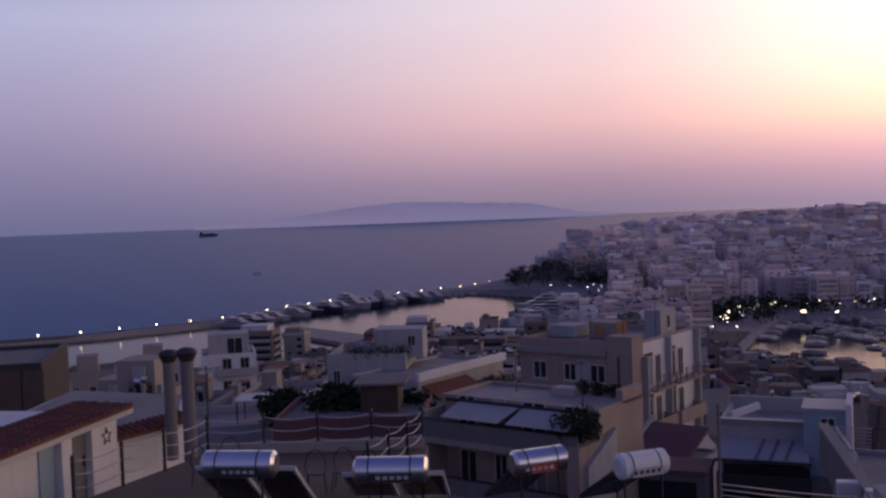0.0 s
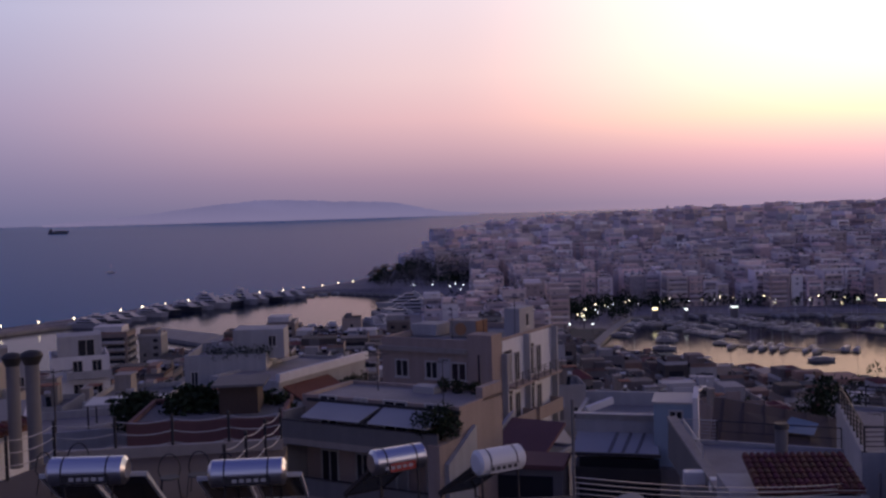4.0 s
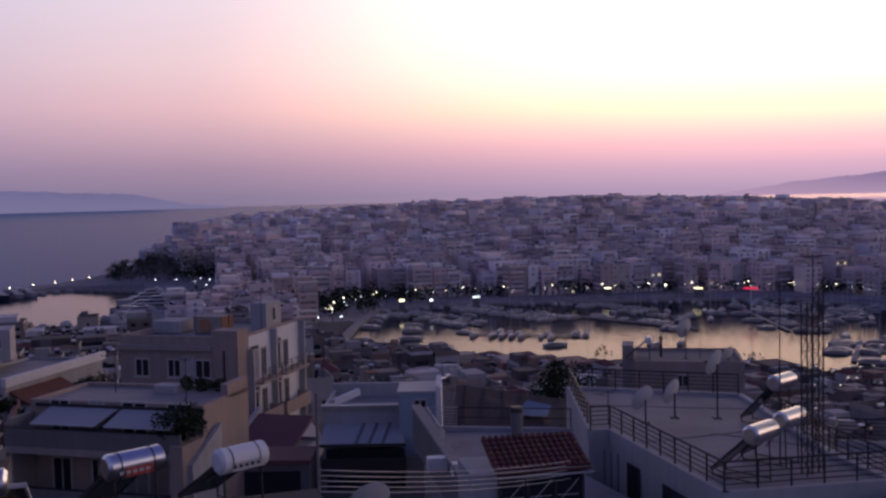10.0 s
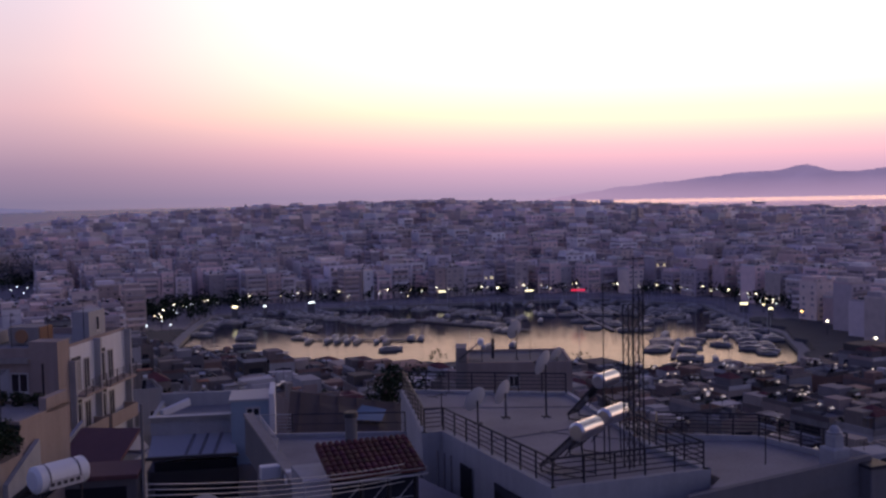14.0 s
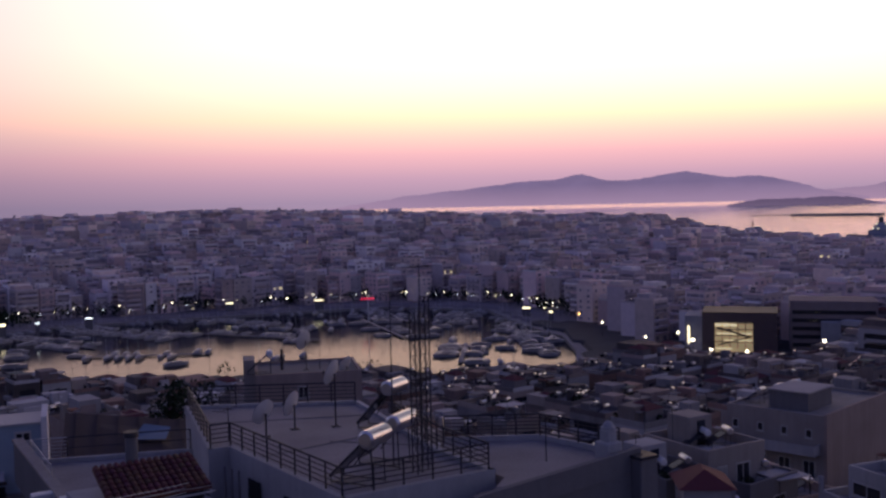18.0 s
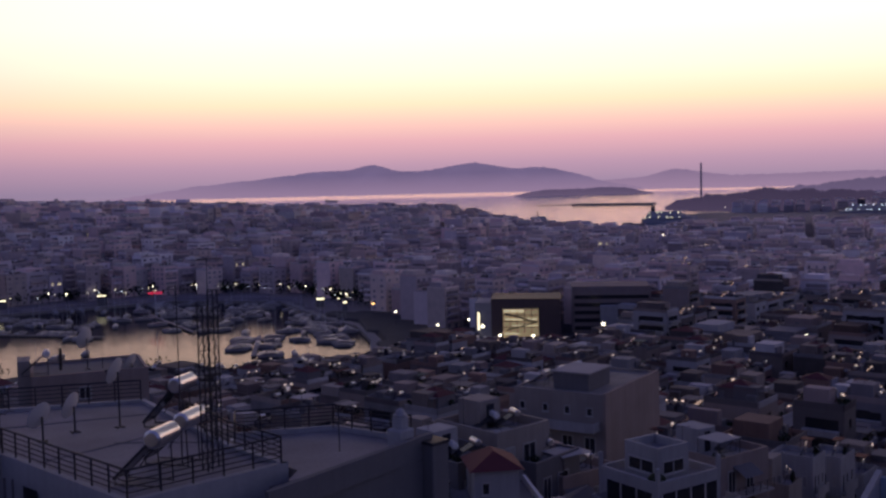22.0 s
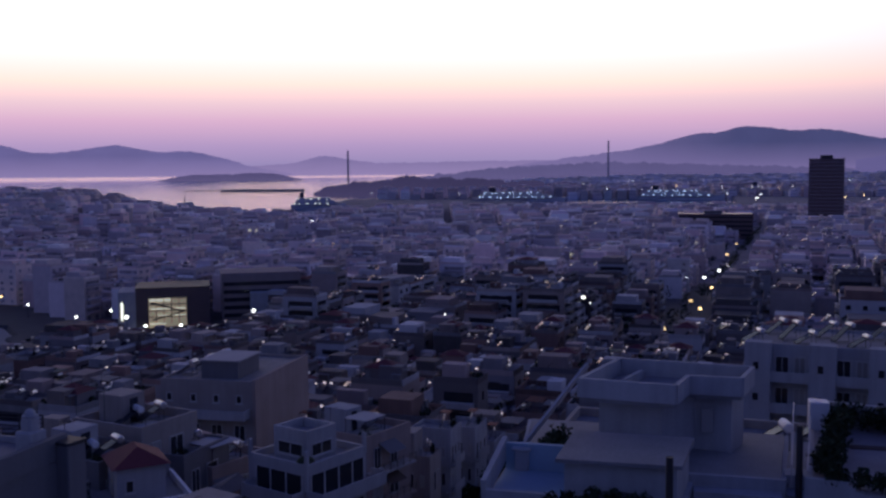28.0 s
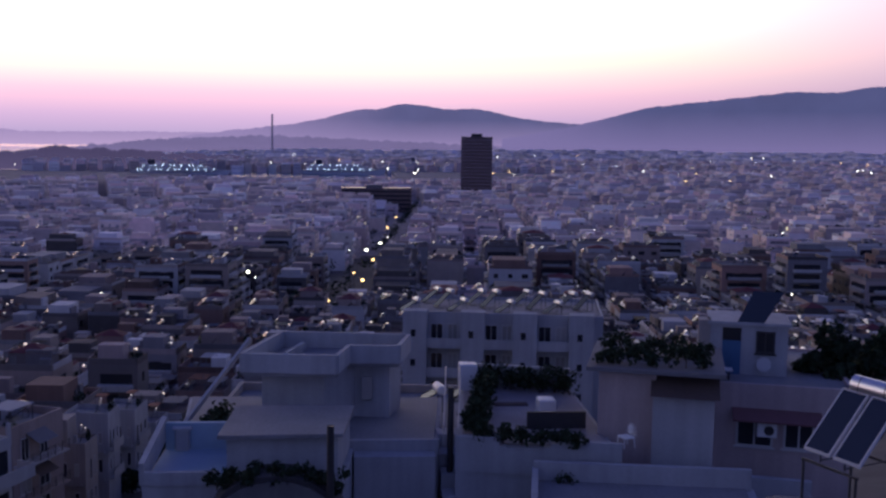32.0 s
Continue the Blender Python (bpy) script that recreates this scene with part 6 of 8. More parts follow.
def white_row():
    t = house("house", "white house with blue-grey side, roof rooms and balcony plants", -12.4, 103, -6, 42)
    body(t, 0, 0, -4, 8.2, 8, 15.0, "white", "screed_light", 0.8)
    part("low_block", Shape(M["blue_wall"]).box(1.6, -2.5, -4, 7.6, 0, 12.6), t)
    window(t, "S", 0, 1.0, 12.5, 0.8, 1.7)
    part("roof_room", Shape(M["white"]).box(4.6, 2.0, 15.0, 9.8, 6, 18.0), t)
    window(t, "S", 2.0, 8.6, 16.2, 0.9, 1.2)
    for k in range(4):
        shrub(*(pose(-12.4, 103, 42, 0, 0, -6) @ Vector((3.0 + 1.6 * k, 0.5, 15.0))), 1.6, 1.0, 1.6, 30 + k, "dark potted bushes along the roof edge", 260)
    u = house("house", "white house with a red lean-to roof and long pale parapet", -5.4, 95.8, 54, 42)
    body(u, 0, -3.2, -4, 14.9, 5.2, 14.0, "white", "screed_light", 0.3)
    part("parapet", Shape(M["whitewash"]).box(-0.2, -3.5, 14.2, 15.1, -3.1, 15.0), u)
    lt = part("lean_to", Shape(M["tile"]).add([(0.6, -5.6, 12.5), (8.0, -5.6, 12.5), (8.0, -3.2, 13.7), (0.6, -3.2, 13.7), (0.6, -5.6, 12.35), (8.0, -5.6, 12.35), (8.0, -3.2, 13.55), (0.6, -3.2, 13.55)],
                                        [(0, 1, 2, 3), (7, 6, 5, 4), (4, 5, 1, 0), (5, 6, 2, 1), (6, 7, 3, 2), (7, 4, 0, 3)]), u)
    part("lean_to_wall", Shape(M["white"]).box(0.8, -5.2, -4, 7.8, -3.2, 12.4), u)
    for k in range(3):
        window(u, "S", -5.2, 2.0 + 2.2 * k, 10.6, 1.1, 1.3)
        window(u, "W", 0.8 if k == 0 else 0.0, -4.2 + 3.2 * k, 10.8, 0.9, 1.2)
    for k in range(4):
        p = pose(-5.4, 95.8, 42, 0, 0, 54) @ Vector((9.0 + 1.6 * k, -3.9, 11.6))
        shrub(p.x, p.y, p.z, 1.6, 1.2, 1.5, 430 + k, "dark bushes beside the long parapet", 240)
    # the white terrace houses above the quay
    v = house("house", "white stepped house with dark balconies above the harbour", -33.5, 136, 14, 40)
    body(v, 0, 0, -6, 7.4, 8, 13.0, "whitewash", "screed_light", 0.7)
    part("upper_floor", Shape(M["white"]).box(1.0, 2, 13.0, 6.6, 7, 16.2), v)
    window(v, "S", 2, 4.6, 13.4, 2.2, 2.3)
    for k in range(3):
        z = 11.0 - 3.1 * k
        balcony(v, "S", 0, 2.0, 7.6, z, 1.3, "white")
        window(v, "S", 0, 3.4, z + 0.05, 1.3, 2.1)
        window(v, "S", 0, 5.8, z + 0.05, 1.3, 2.1)
    for x, y, wd, h, lab in ((-41.5, 132, 6.5, 13.2, "long low white house with flat roof"), (-49, 128, 6, 12.6, "pale house with small roof room"), (-57, 125, 6.5, 13, "pale house with flat roof above the harbour")):
        o = house("house", lab, x, y, 16, 40)
        body(o, 0, 0, -8, wd, 7, h, "white" if x > -45 else "cream", "screed_light", 0.6)
        part("roof_room", Shape(M["cream"]).box(1.2, 2, h, 3.8, 5, h + 2.3), o)
        for k in range(3):
            window(o, "S", 0, 1.2 + 2.0 * k, h - 2.6, 0.9, 1.3)


white_row()


# ---- the sheds and the flat-roofed house before the inner basin ----
def sheds():
    t = house("shed", "dark patched shed roof with a blue tarpaulin", 24.0, 57.0, -26, 48, "shed")
    part("wall", Shape(M["wood"]).box(0, 0, -3, 7.2, 5, 9.2), t)
    part("roof", Shape(M["wood"]).add([(-0.3, -0.5, 9.4), (7.5, -0.5, 9.2), (7.5, 5.4, 10.0), (-0.3, 5.4, 11.2), (-0.3, -0.5, 9.2), (7.5, -0.5, 9.0), (7.5, 5.4, 9.8), (-0.3, 5.4, 11.0)],
                                     [(0, 1, 2, 3), (7, 6, 5, 4), (4, 5, 1, 0), (5, 6, 2, 1), (6, 7, 3, 2), (7, 4, 0, 3)]), t)
    part("tarpaulin", Shape(M["blue_tarp"]).add([(3.6, 1.4, 9.98), (5.6, 1.2, 9.86), (6.0, 3.4, 10.13), (4.4, 3.7, 10.42)], [(0, 1, 2, 3)]), t)
    for k in range(6):
        part("rafter", Shape(M["wood"]).bar((0.4 + 1.25 * k, -0.5, 9.4 - 0.03 * k), (0.4 + 1.25 * k, 5.4, 11.12 - 0.19 * k), 0.1, 0.1), t)
    k = house("house", "dim flat-roofed house with a collector and dishes on top", 43.8, 67.6, -33, 44)
    body(k, 0, 0, -4, 8.5, 7, 14.2, "beige", "grey", 0.25)
    window(k, "S", 0, 3.8, 12.4, 0.9, 1.0)
    part("side_room", Shape(M["cream"]).box(-0.9, 0.5, 0, 0, 3, 15.6), k)
    z = 58.45
    solar_heater(45.2, 67.6, z, -125, "dark solar collector on the far house", "tank_white", 1, 1.2, 1.6)
    dish(48.0, 66.5, z, -165, 0.85, 2.4, 15, "large white satellite dish on a pole", "satellite dishes")
    dish(51.0, 65.0, z - 1.5, 200, 0.8, 1.6, 25, "white satellite dish on a pole", "satellite dishes")
    antenna(49.0, 66.0, z, 3.4, 60, "aerial mast with a square box", 5)
    cb = house("chimney", "thin dark flue on the far roof", 46.8, 68.2, 0, z, "chimney")
    part("flue", Shape(M["iron"]).tube((0, 0, 0), (0, 0, 1.7), 0.12, n=8), cb)
    tree(36.5, 66.0, 53, 6.0, 3.0, 31, "bare reddish bush beside the roofs", 0.2, 900)


sheds()


# ---- houses on the slope below the terraces ----
def slope_houses():
    t = house("house", "small white house with hipped dark red roof and terrace", 56.9, 35.5, -48, 42.8)
    body(t, -4.4, -1.8, -4, 3.4, 4.6, 7.6, "cream", "screed", 0.0)
    for q0, q1 in (((-4.4, -1.7), (3.4, -1.7)), ((3.3, -1.7), (3.3, 4.6)), ((-4.3, -1.7), (-4.3, 4.6))):
        part("parapet", Shape(M["whitewash"]).bar((*q0, 7.85), (*q1, 7.85), 0.22, 0.5), t)
    part("room", Shape(M["white"]).box(-1.1, 0, 7.6, 2.0, 3.6, 9.9), t)
    s = Shape(M["tile"])
    s.add([(-1.45, -0.3, 9.9), (2.35, -0.3, 9.9), (2.35, 3.9, 9.9), (-1.45, 3.9, 9.9), (0.45, 1.1, 10.95), (0.45, 2.5, 10.95)], [(0, 1, 4), (1, 2, 5, 4), (2, 3, 5), (3, 0, 4, 5), (3, 2, 1, 0)])
    part("roof", s, t)
    window(t, "S", 0, -0.3, 8.2, 0.6, 0.9)
    door(t, "W", -1.1, 1.8, 7.65)
    window(t, "S", -1.8, -2.6, 5.2, 1.3, 1.6)
    window(t, "S", -1.8, 0.8, 5.2, 1.3, 1.6)
    for k in range(4):
        p = pose(56.9, 35.5, 42.8, 0, 0, -48) @ Vector((-3.6 + 0.2 * k, -0.8 + 1.2 * k, 7.62))
        shrub(p.x, p.y, p.z, 1.2, 1.0, 1.0 + 0.3 * (k % 2), 450 + k, "leafy pots along the white-edged terrace", 200)
    u = house("apartment_building", "bluish white apartment building with a blank grey party wall", 94.4, 44.8, 1, 34.0, "building")
    body(u, 0, 0, -8, 15, 10.6, 15.6, "cream", "screed", 0.3)
    part("party_wall", Shape(M["beige"]).box(-0.1, -0.3, -8, 15, 0, 16.1), u)
    part("roof_room", Shape(M["grey"]).box(2.0, 2.6, 15.6, 7.5, 6.8, 17.5), u)
    part("roof_room_cap", Shape(M["slab"]).box(1.8, 2.4, 17.5, 7.7, 7.0, 17.65), u)
    for z in (12.2, 9.1, 6.0):
        balcony(u, "W", 0, 0.4, 10.4, z, 1.5, "white" if z > 12 else "slab")
        for a in (1.6, 4.2, 6.8, 9.6):
            window(u, "W", 0, a, z + (1.3 if z > 12 else 0.05), 0.7 if z > 12 else 1.3, 0.9 if z > 12 else 2.1)
    for a, z in ((8.4, 11.6), (2.4, 8.4)):
        part("awning", Shape(M["awning"]).add([(-1.7, a - 1.6, z - 0.9), (-1.7, a + 1.6, z - 0.9), (0, a + 1.6, z), (0, a - 1.6, z), (0, a - 1.6, z - 0.06), (0, a + 1.6, z - 0.06)], [(3, 2, 1, 0), (0, 1, 5, 4)]), u)
    part("orange_screen", Shape(M["orange"]).box(-1.5, 8.9, 9.1, -1.4, 10.0, 11.4), u)
    for k in range(3):
        solar_heater(97.5 + 3.2 * k, 53.2 - 0.3 * k, 49.6, 180 - 8 * k, "solar water heater on the apartment roof", "steel", 1, 1.3, 1.5)
    w = house("house", "white house stepping down in curved balcony terraces", 67.2, 25.9, -22, 38.0)
    body(w, -2.4, 0, -4, 4.0, 6, 12.4, "white", "screed", 0.6)
    body(w, -0.9, 1.4, 12.4, 2.2, 4.8, 14.2, "white", "screed", 0.7, 0.2, "upper_floor")
    window(w, "S", 1.4, 0.6, 12.9, 2.2, 1.0)
    window(w, "W", -0.9, 3.1, 12.9, 2.6, 1.0)
    for px_, py_ in ((-2.3, 0.1), (3.9, 0.1), (-2.3, 5.9)):
        part("corner_post", Shape(M["white"]).bevel_box(px_ - 0.14, py_ - 0.14, 12.4, px_ + 0.14, py_ + 0.14, 14.0, 0.03), w)
    part("planter", Shape(M["leaf"]).dome((-1.7, 0.8, 12.9), 0.7, 0.5, 10, 4), w)
    for k in range(4):
        z = 10.3 - 3.0 * k
        balcony(w, "S", 0, -2.4, 4.6, z, 1.5, "white")
        balcony(w, "W", -2.4, 0.2, 5.4, z, 1.3, "white")
        # long dark strips with mullions, standing for the shade deep in the balconies
        g = part("glazing", face_box(Shape(M["glass"]), "S", 0, -2.1, 3.7, 0, 0.03, z + 0.05, z + 1.85), w)
        for a in (-2.1, -0.7, 0.8, 2.3, 3.6):
            part("mullion", face_box(Shape(M["frame"]), "S", 0, a, a + 0.12, 0.03, 0.07, z + 0.05, z + 1.85), g)
        g = part("glazing", face_box(Shape(M["glass"]), "W", -2.4, 0.4, 5.2, 0, 0.03, z + 0.05, z + 1.85), w)
        for a in (0.4, 2.0, 3.6, 5.1):
            part("mullion", face_box(Shape(M["frame"]), "W", -2.4, a, a + 0.12, 0.03, 0.07, z + 0.05, z + 1.85), g)
    rnd = random.Random(44)
    for i, (az, d, wd, h, zt, mat) in enumerate(((63.5, 60, 7, 9, 52.0, "cream"), (73, 78, 8, 9, 52.0, "beige"), (76, 92, 9, 9, 50.5, "cream"), (70.5, 98, 8, 9, 51.0, "beige"), (57.5, 84, 8, 8, 50.0, "grey"),
                                                 (79.5, 72, 7, 10, 50.0, "grey"), (67.5, 48, 6, 6, 51.0, "grey"), (72.5, 57, 7, 8, 49.0, "beige"), (48, 80, 8, 8, 48.5, "cream"), (42, 92, 8, 8, 46, "beige"), (53, 70, 7, 8, 49, "grey"),
                                                 (61, 72, 7, 7, 49.5, "cream"), (77, 56, 7, 8, 48.0, "cream"), (65.5, 82, 7, 8, 47.5, "grey"), (50.5, 95, 8, 8, 45.5, "white"), (80.5, 88, 8, 8, 50.0, "white"), (58.2, 80, 7, 8, 57.4, "cream"), (60.2, 79, 7, 7, 55.2, "grey"), (62.4, 81, 7, 7, 53.6, "beige"), (56.0, 74, 6, 7, 56.6, "grey"))):
        p = P(az, d)
        if off_line(p.x, p.y, (44, 17), (150, 21)) < 7.5:
            continue
        zb = height(p.x, p.y)
        turn = -20 + 7 * (i % 3)
        o = house("house", "%s house with flat roof and cluttered balconies" % {"cream": "cream", "white": "whitewashed", "beige": "beige", "grey": "grey"}[mat], p.x, p.y, turn, zb, "house", "houses in the hollow")
        zt -= 5.0 if d > 64 else 2.0
        wd, h = wd - 1.0, h - 1.0
        top = zt - zb
        body(o, -wd / 2, -h / 2, -3, wd / 2, h / 2, top, mat, "screed", 0.75)
        hx = rnd.uniform(-wd * 0.25, wd * 0.2)
        sh = part("stair_head", Shape(M["white" if i % 2 else mat]).bevel_box(hx - 1.2, 0.3, top, hx + 1.2, h * 0.4, top + 2.3, 0.04), o)
        part("stair_door", Shape(M["glass"]).box(hx - 0.4, 0.25, top, hx + 0.4, 0.3, top + 1.95), sh)
        if i % 3 == 0:
            pg = part("pergola_roof", Shape(M["awning"]).box(-wd / 2 + 0.3, -h / 2 + 0.3, top + 2.1, -wd / 2 + 3.4, -h / 2 + 3.0, top + 2.16), o)
            for sx, sy in ((0.4, 0.4), (3.3, 0.4), (0.4, 2.9), (3.3, 2.9)):
                part("pergola_post", Shape(M["iron"]).tube((-wd / 2 + sx, -h / 2 + sy, top), (-wd / 2 + sx, -h / 2 + sy, top + 2.1), 0.04, n=6), pg)
        for k in range(3):
            z = top - 2.75 - 3.0 * k
            if z < 0.2:
                break
            balcony(o, "S", -h / 2, -wd / 2, wd / 2 - 0.8, z, 1.3, mat if k % 2 else "slab", rnd.random() < 0.6)
            balcony(o, "W", -wd / 2, -h / 2 + 0.2, h / 2 - 1.5, z, 1.3, mat if k % 2 else "slab", rnd.random() < 0.6)
            for a in (-wd * 0.27, wd * 0.1):
                window(o, "S", -h / 2, a, z + 0.05, rnd.choice((1.1, 1.5)), 2.1, rnd.choice(("glass", "glass", "shutter")))
            for a in (-h * 0.25, h * 0.15):
                window(o, "W", -wd / 2, a, z + 0.05, rnd.choice((1.1, 1.5)), 2.1, rnd.choice(("glass", "glass", "shutter")))
            if rnd.random() < 0.6:
                a0 = rnd.uniform(-wd / 2, 0)
                part("awning", Shape(M[rnd.choice(("awning", "grey", "wood"))]).add([(a0, -h / 2 - 1.5, z + 1.7), (a0 + 2.6, -h / 2 - 1.5, z + 1.7), (a0 + 2.6, -h / 2, z + 2.5), (a0, -h / 2, z + 2.5), (a0, -h / 2, z + 2.44), (a0 + 2.6, -h / 2, z + 2.44)], [(0, 1, 2, 3), (4, 5, 1, 0)]), o)
        m = pose(p.x, p.y, zb, 0, 0, turn)
        for k in range(1 + i % 3):
            q = m @ Vector((wd * 0.3 - 1.8 * k, -h * 0.12 + 0.6 * k, top))
            solar_heater(q.x, q.y, q.z, -125, "small solar water heater on a flat roof", "tank_white" if k else "steel", 1, 1.3, 1.2)
        q = m @ Vector((-wd * 0.3, h * 0.2, top))
        antenna(q.x, q.y, q.z, 2.6 + 0.4 * (i % 3), 40 * i)
        if i % 2:
            q = m @ Vector((-wd / 2 + 0.8, -h / 2 + 0.9, top))
            shrub(q.x, q.y, q.z, 1.2, 1.0, 1.0, 200 + i, "potted bushes at the corner of a roof", 220)
    for i, (az, d, hh) in enumerate(((60.5, 95, 5), (46, 72, 5), (79, 100, 6))):
        p = P(az, d)
        tree(p.x, p.y, height(p.x, p.y), hh, 2.4, 300 + i, "dark garden tree between the houses", 0.2, 1500)


slope_houses()


# ---- the white terraced house by the poles ----
def terraced_house():
    z = 59.0
    t = house("house", "white house with a parapeted penthouse and pale blue terrace", 0, 0, 0, z)
    top = [(43.8, 1.0), (46.0, 0.5), (45.9, -1.8), (48.6, -2.4), (49.4, 3.8), (44.3, 5.2)]
    part("penthouse_wall", Shape(M["white"]).prism([(45.0, 1.6), (46.9, 0.2), (46.6, -1.4), (48.4, -2.0), (49.1, 3.6), (45.2, 4.4)], 0, 2.75), t)
    part("penthouse_roof", Shape(M["screed"]).prism(top, 2.6, 2.85), t)
    for p, q in zip(top, top[1:] + top[:1]):
        part("parapet", Shape(M["white"]).bar((*p, 3.2), (*q, 3.2), 0.2, 0.85), t)
    part("roof_kerb", Shape(M["white"]).bar((46.2, 3.4, 3.0), (48.6, 2.7, 3.0), 0.2, 0.5), t)
    part("door", Shape(M["shutter"]).box(46.55, -0.6, 0.9, 46.7, -0.1, 2.0), t)
    part("terrace_wall", Shape(M["white"]).prism([(42.0, 7.6), (42.0, -3.4), (50.5, -4.2), (51.0, 8.6)], -13, -0.1), t)
    part("floor_slab", Shape(M["screed"]).prism([(42.2, 7.5), (42.2, -3.2), (50.3, -4.0), (50.8, 8.4)], -0.1, 0.0), t)
    part("terrace_parapet", Shape(M["white"]).bar((41.9, 7.2, 0.0), (41.9, -3.4, 0.0), 0.22, 0.75), t)
    part("sloping_rail", Shape(M["white"]).bar((44.2, 7.8, 0.3), (49.6, 5.4, 3.2), 0.16, 0.22), t)
    c = part("corner_pillar", Shape(M["white"]).bevel_box(41.45, 7.0, -2, 42.3, 7.6, 1.0, 0.05), t)
    part("pillar_cap", Shape(M["white"]).bevel_box(41.35, 6.9, 1.0, 42.4, 7.7, 1.12, 0.04), c)
    # the lower blue terrace and arched front
    b = house("house", "pale blue lower terrace with white curved walls", 0, 0, 0, 59.1)
    part("wall", Shape(M["white"]).prism([(37.5, 8.1), (37.5, 0.6), (42.0, 0.2), (42.0, 8.1)], -10, -0.05), b)
    part("floor_slab", Shape(M["blue_wall"]).prism([(37.7, 8.0), (37.7, 5.2), (41.9, 5.2), (41.9, 8.0)], -0.05, 0.02), b)
    part("back_wall", Shape(M["blue_wall"]).box(41.6, 3.8, 0, 41.85, 8.0, 1.15), b)
    part("side_wall", Shape(M["white"]).bar((37.5, 8.1, 0.35), (42.0, 8.1, 0.9), 0.22, 0.9), b)
    part("front_wall", Shape(M["white"]).bar((37.5, 8.0, 0.2), (37.5, 5.2, 0.2), 0.22, 0.5), b)
    part("room", Shape(M["white"]).prism([(37.8, 5.0), (37.9, 0.8), (41.6, 0.4), (41.6, 4.9)], 0, 1.7), b)
    part("room_roof", Shape(M["screed"]).prism([(37.4, 5.3), (37.5, 0.6), (41.6, 0.2), (41.7, 5.1)], 1.7, 1.85), b)
    a = Shape(M["bitumen"])
    arc = [(3.0 + 2.6 * math.cos(math.pi * k / 12), -1.25 + 2.1 * math.sin(math.pi * k / 12)) for k in range(13)]
    a.add([(35.7, y, z_) for y, z_ in arc] + [(37.2, y, z_) for y, z_ in arc] + [(35.7, y * 0.96 + 0.12, z_ - 0.2) for y, z_ in arc],
          [(k, k + 1, 14 + k, 13 + k) for k in range(12)] + [(26 + k, 27 + k, k + 1, k) for k in range(12)])
    part("arched_roof", a, b)
    for k in range(6):
        shrub(36.1 + 0.2 * (k % 2), 0.9 + 0.85 * k, 59.1 + 0.05 + 0.35 * math.sin(math.pi * (k + 0.5) / 6), 1.3, 1.2, 0.7, 470 + k, "dry reddish vine over the arched roof", 240)
    part("arch_wall", Shape(M["bitumen"]).box(36.6, 0.9, -8, 37.4, 5.2, -0.9), b)
    part("stair_wall", Shape(M["white"]).box(41.0, -3.2, -10, 41.9, 0.2, -0.2), b)
    for k in range(7):
        part("step", Shape(M["white"]).box(37.2 + 1.1 * k, -4.6, -6, 38.2 + 1.1 * k, -3.5, -3.4 + 0.55 * k), b)
    railing(b, [(41.9, -3.6, 0.0), (50.4, -4.4, 0.6)], 0.9, 4, 1.4, "frame")
    for k in range(5):
        shrub(42.8 + 0.7 * k, 6.4 - 0.3 * (k % 2), z, 1.2, 1.0, 1.0 + 0.2 * (k % 2), 50 + k, "dry yellowish plants along the terrace", 200)
    for k in range(1, 6):
        solar_heater(52.0 + 2.4 * (k % 3), 6.0 - 2.6 * k, 57.2, -170, "small solar water heater seen past the parapet", "tank_white", 1, 1.2, 1.25)
    n = house("house", "pale house behind the penthouse with heaters on its flat roof", 53.5, -1.5, 85, 50)
    body(n, -6, -5, -3, 9, 4, 7.2, "cream", "screed", 0.5)


terraced_house()


def utility_pole(x, y, z, high, bar, label="dark wooden utility pole beside the lane"):
    t = thing("utility_pole", Matrix.Translation((x, y, z)), label, "pole", "utility poles")
    part("shaft", Shape(M["iron"]).tube((0, 0, 0), (0, 0, high), 0.17, 0.13, n=10), t)
    if bar:
        part("crossbar", Shape(M["iron"]).box(-0.06, -0.5, high - 0.5, 0.06, 0.5, high - 0.4), t)
        for k in (-0.4, 0.4):
            part("insulator", Shape(M["plastic"]).tube((0, k, high - 0.4), (0, k, high - 0.26), 0.04, 0.03, 8), t)


utility_pole(35.0, 1.0, 48, 14.0, False)
utility_pole(42.0, -3.9, 48, 13.6, False)
utility_pole(44.4, -4.9, 47, 13.2, True)


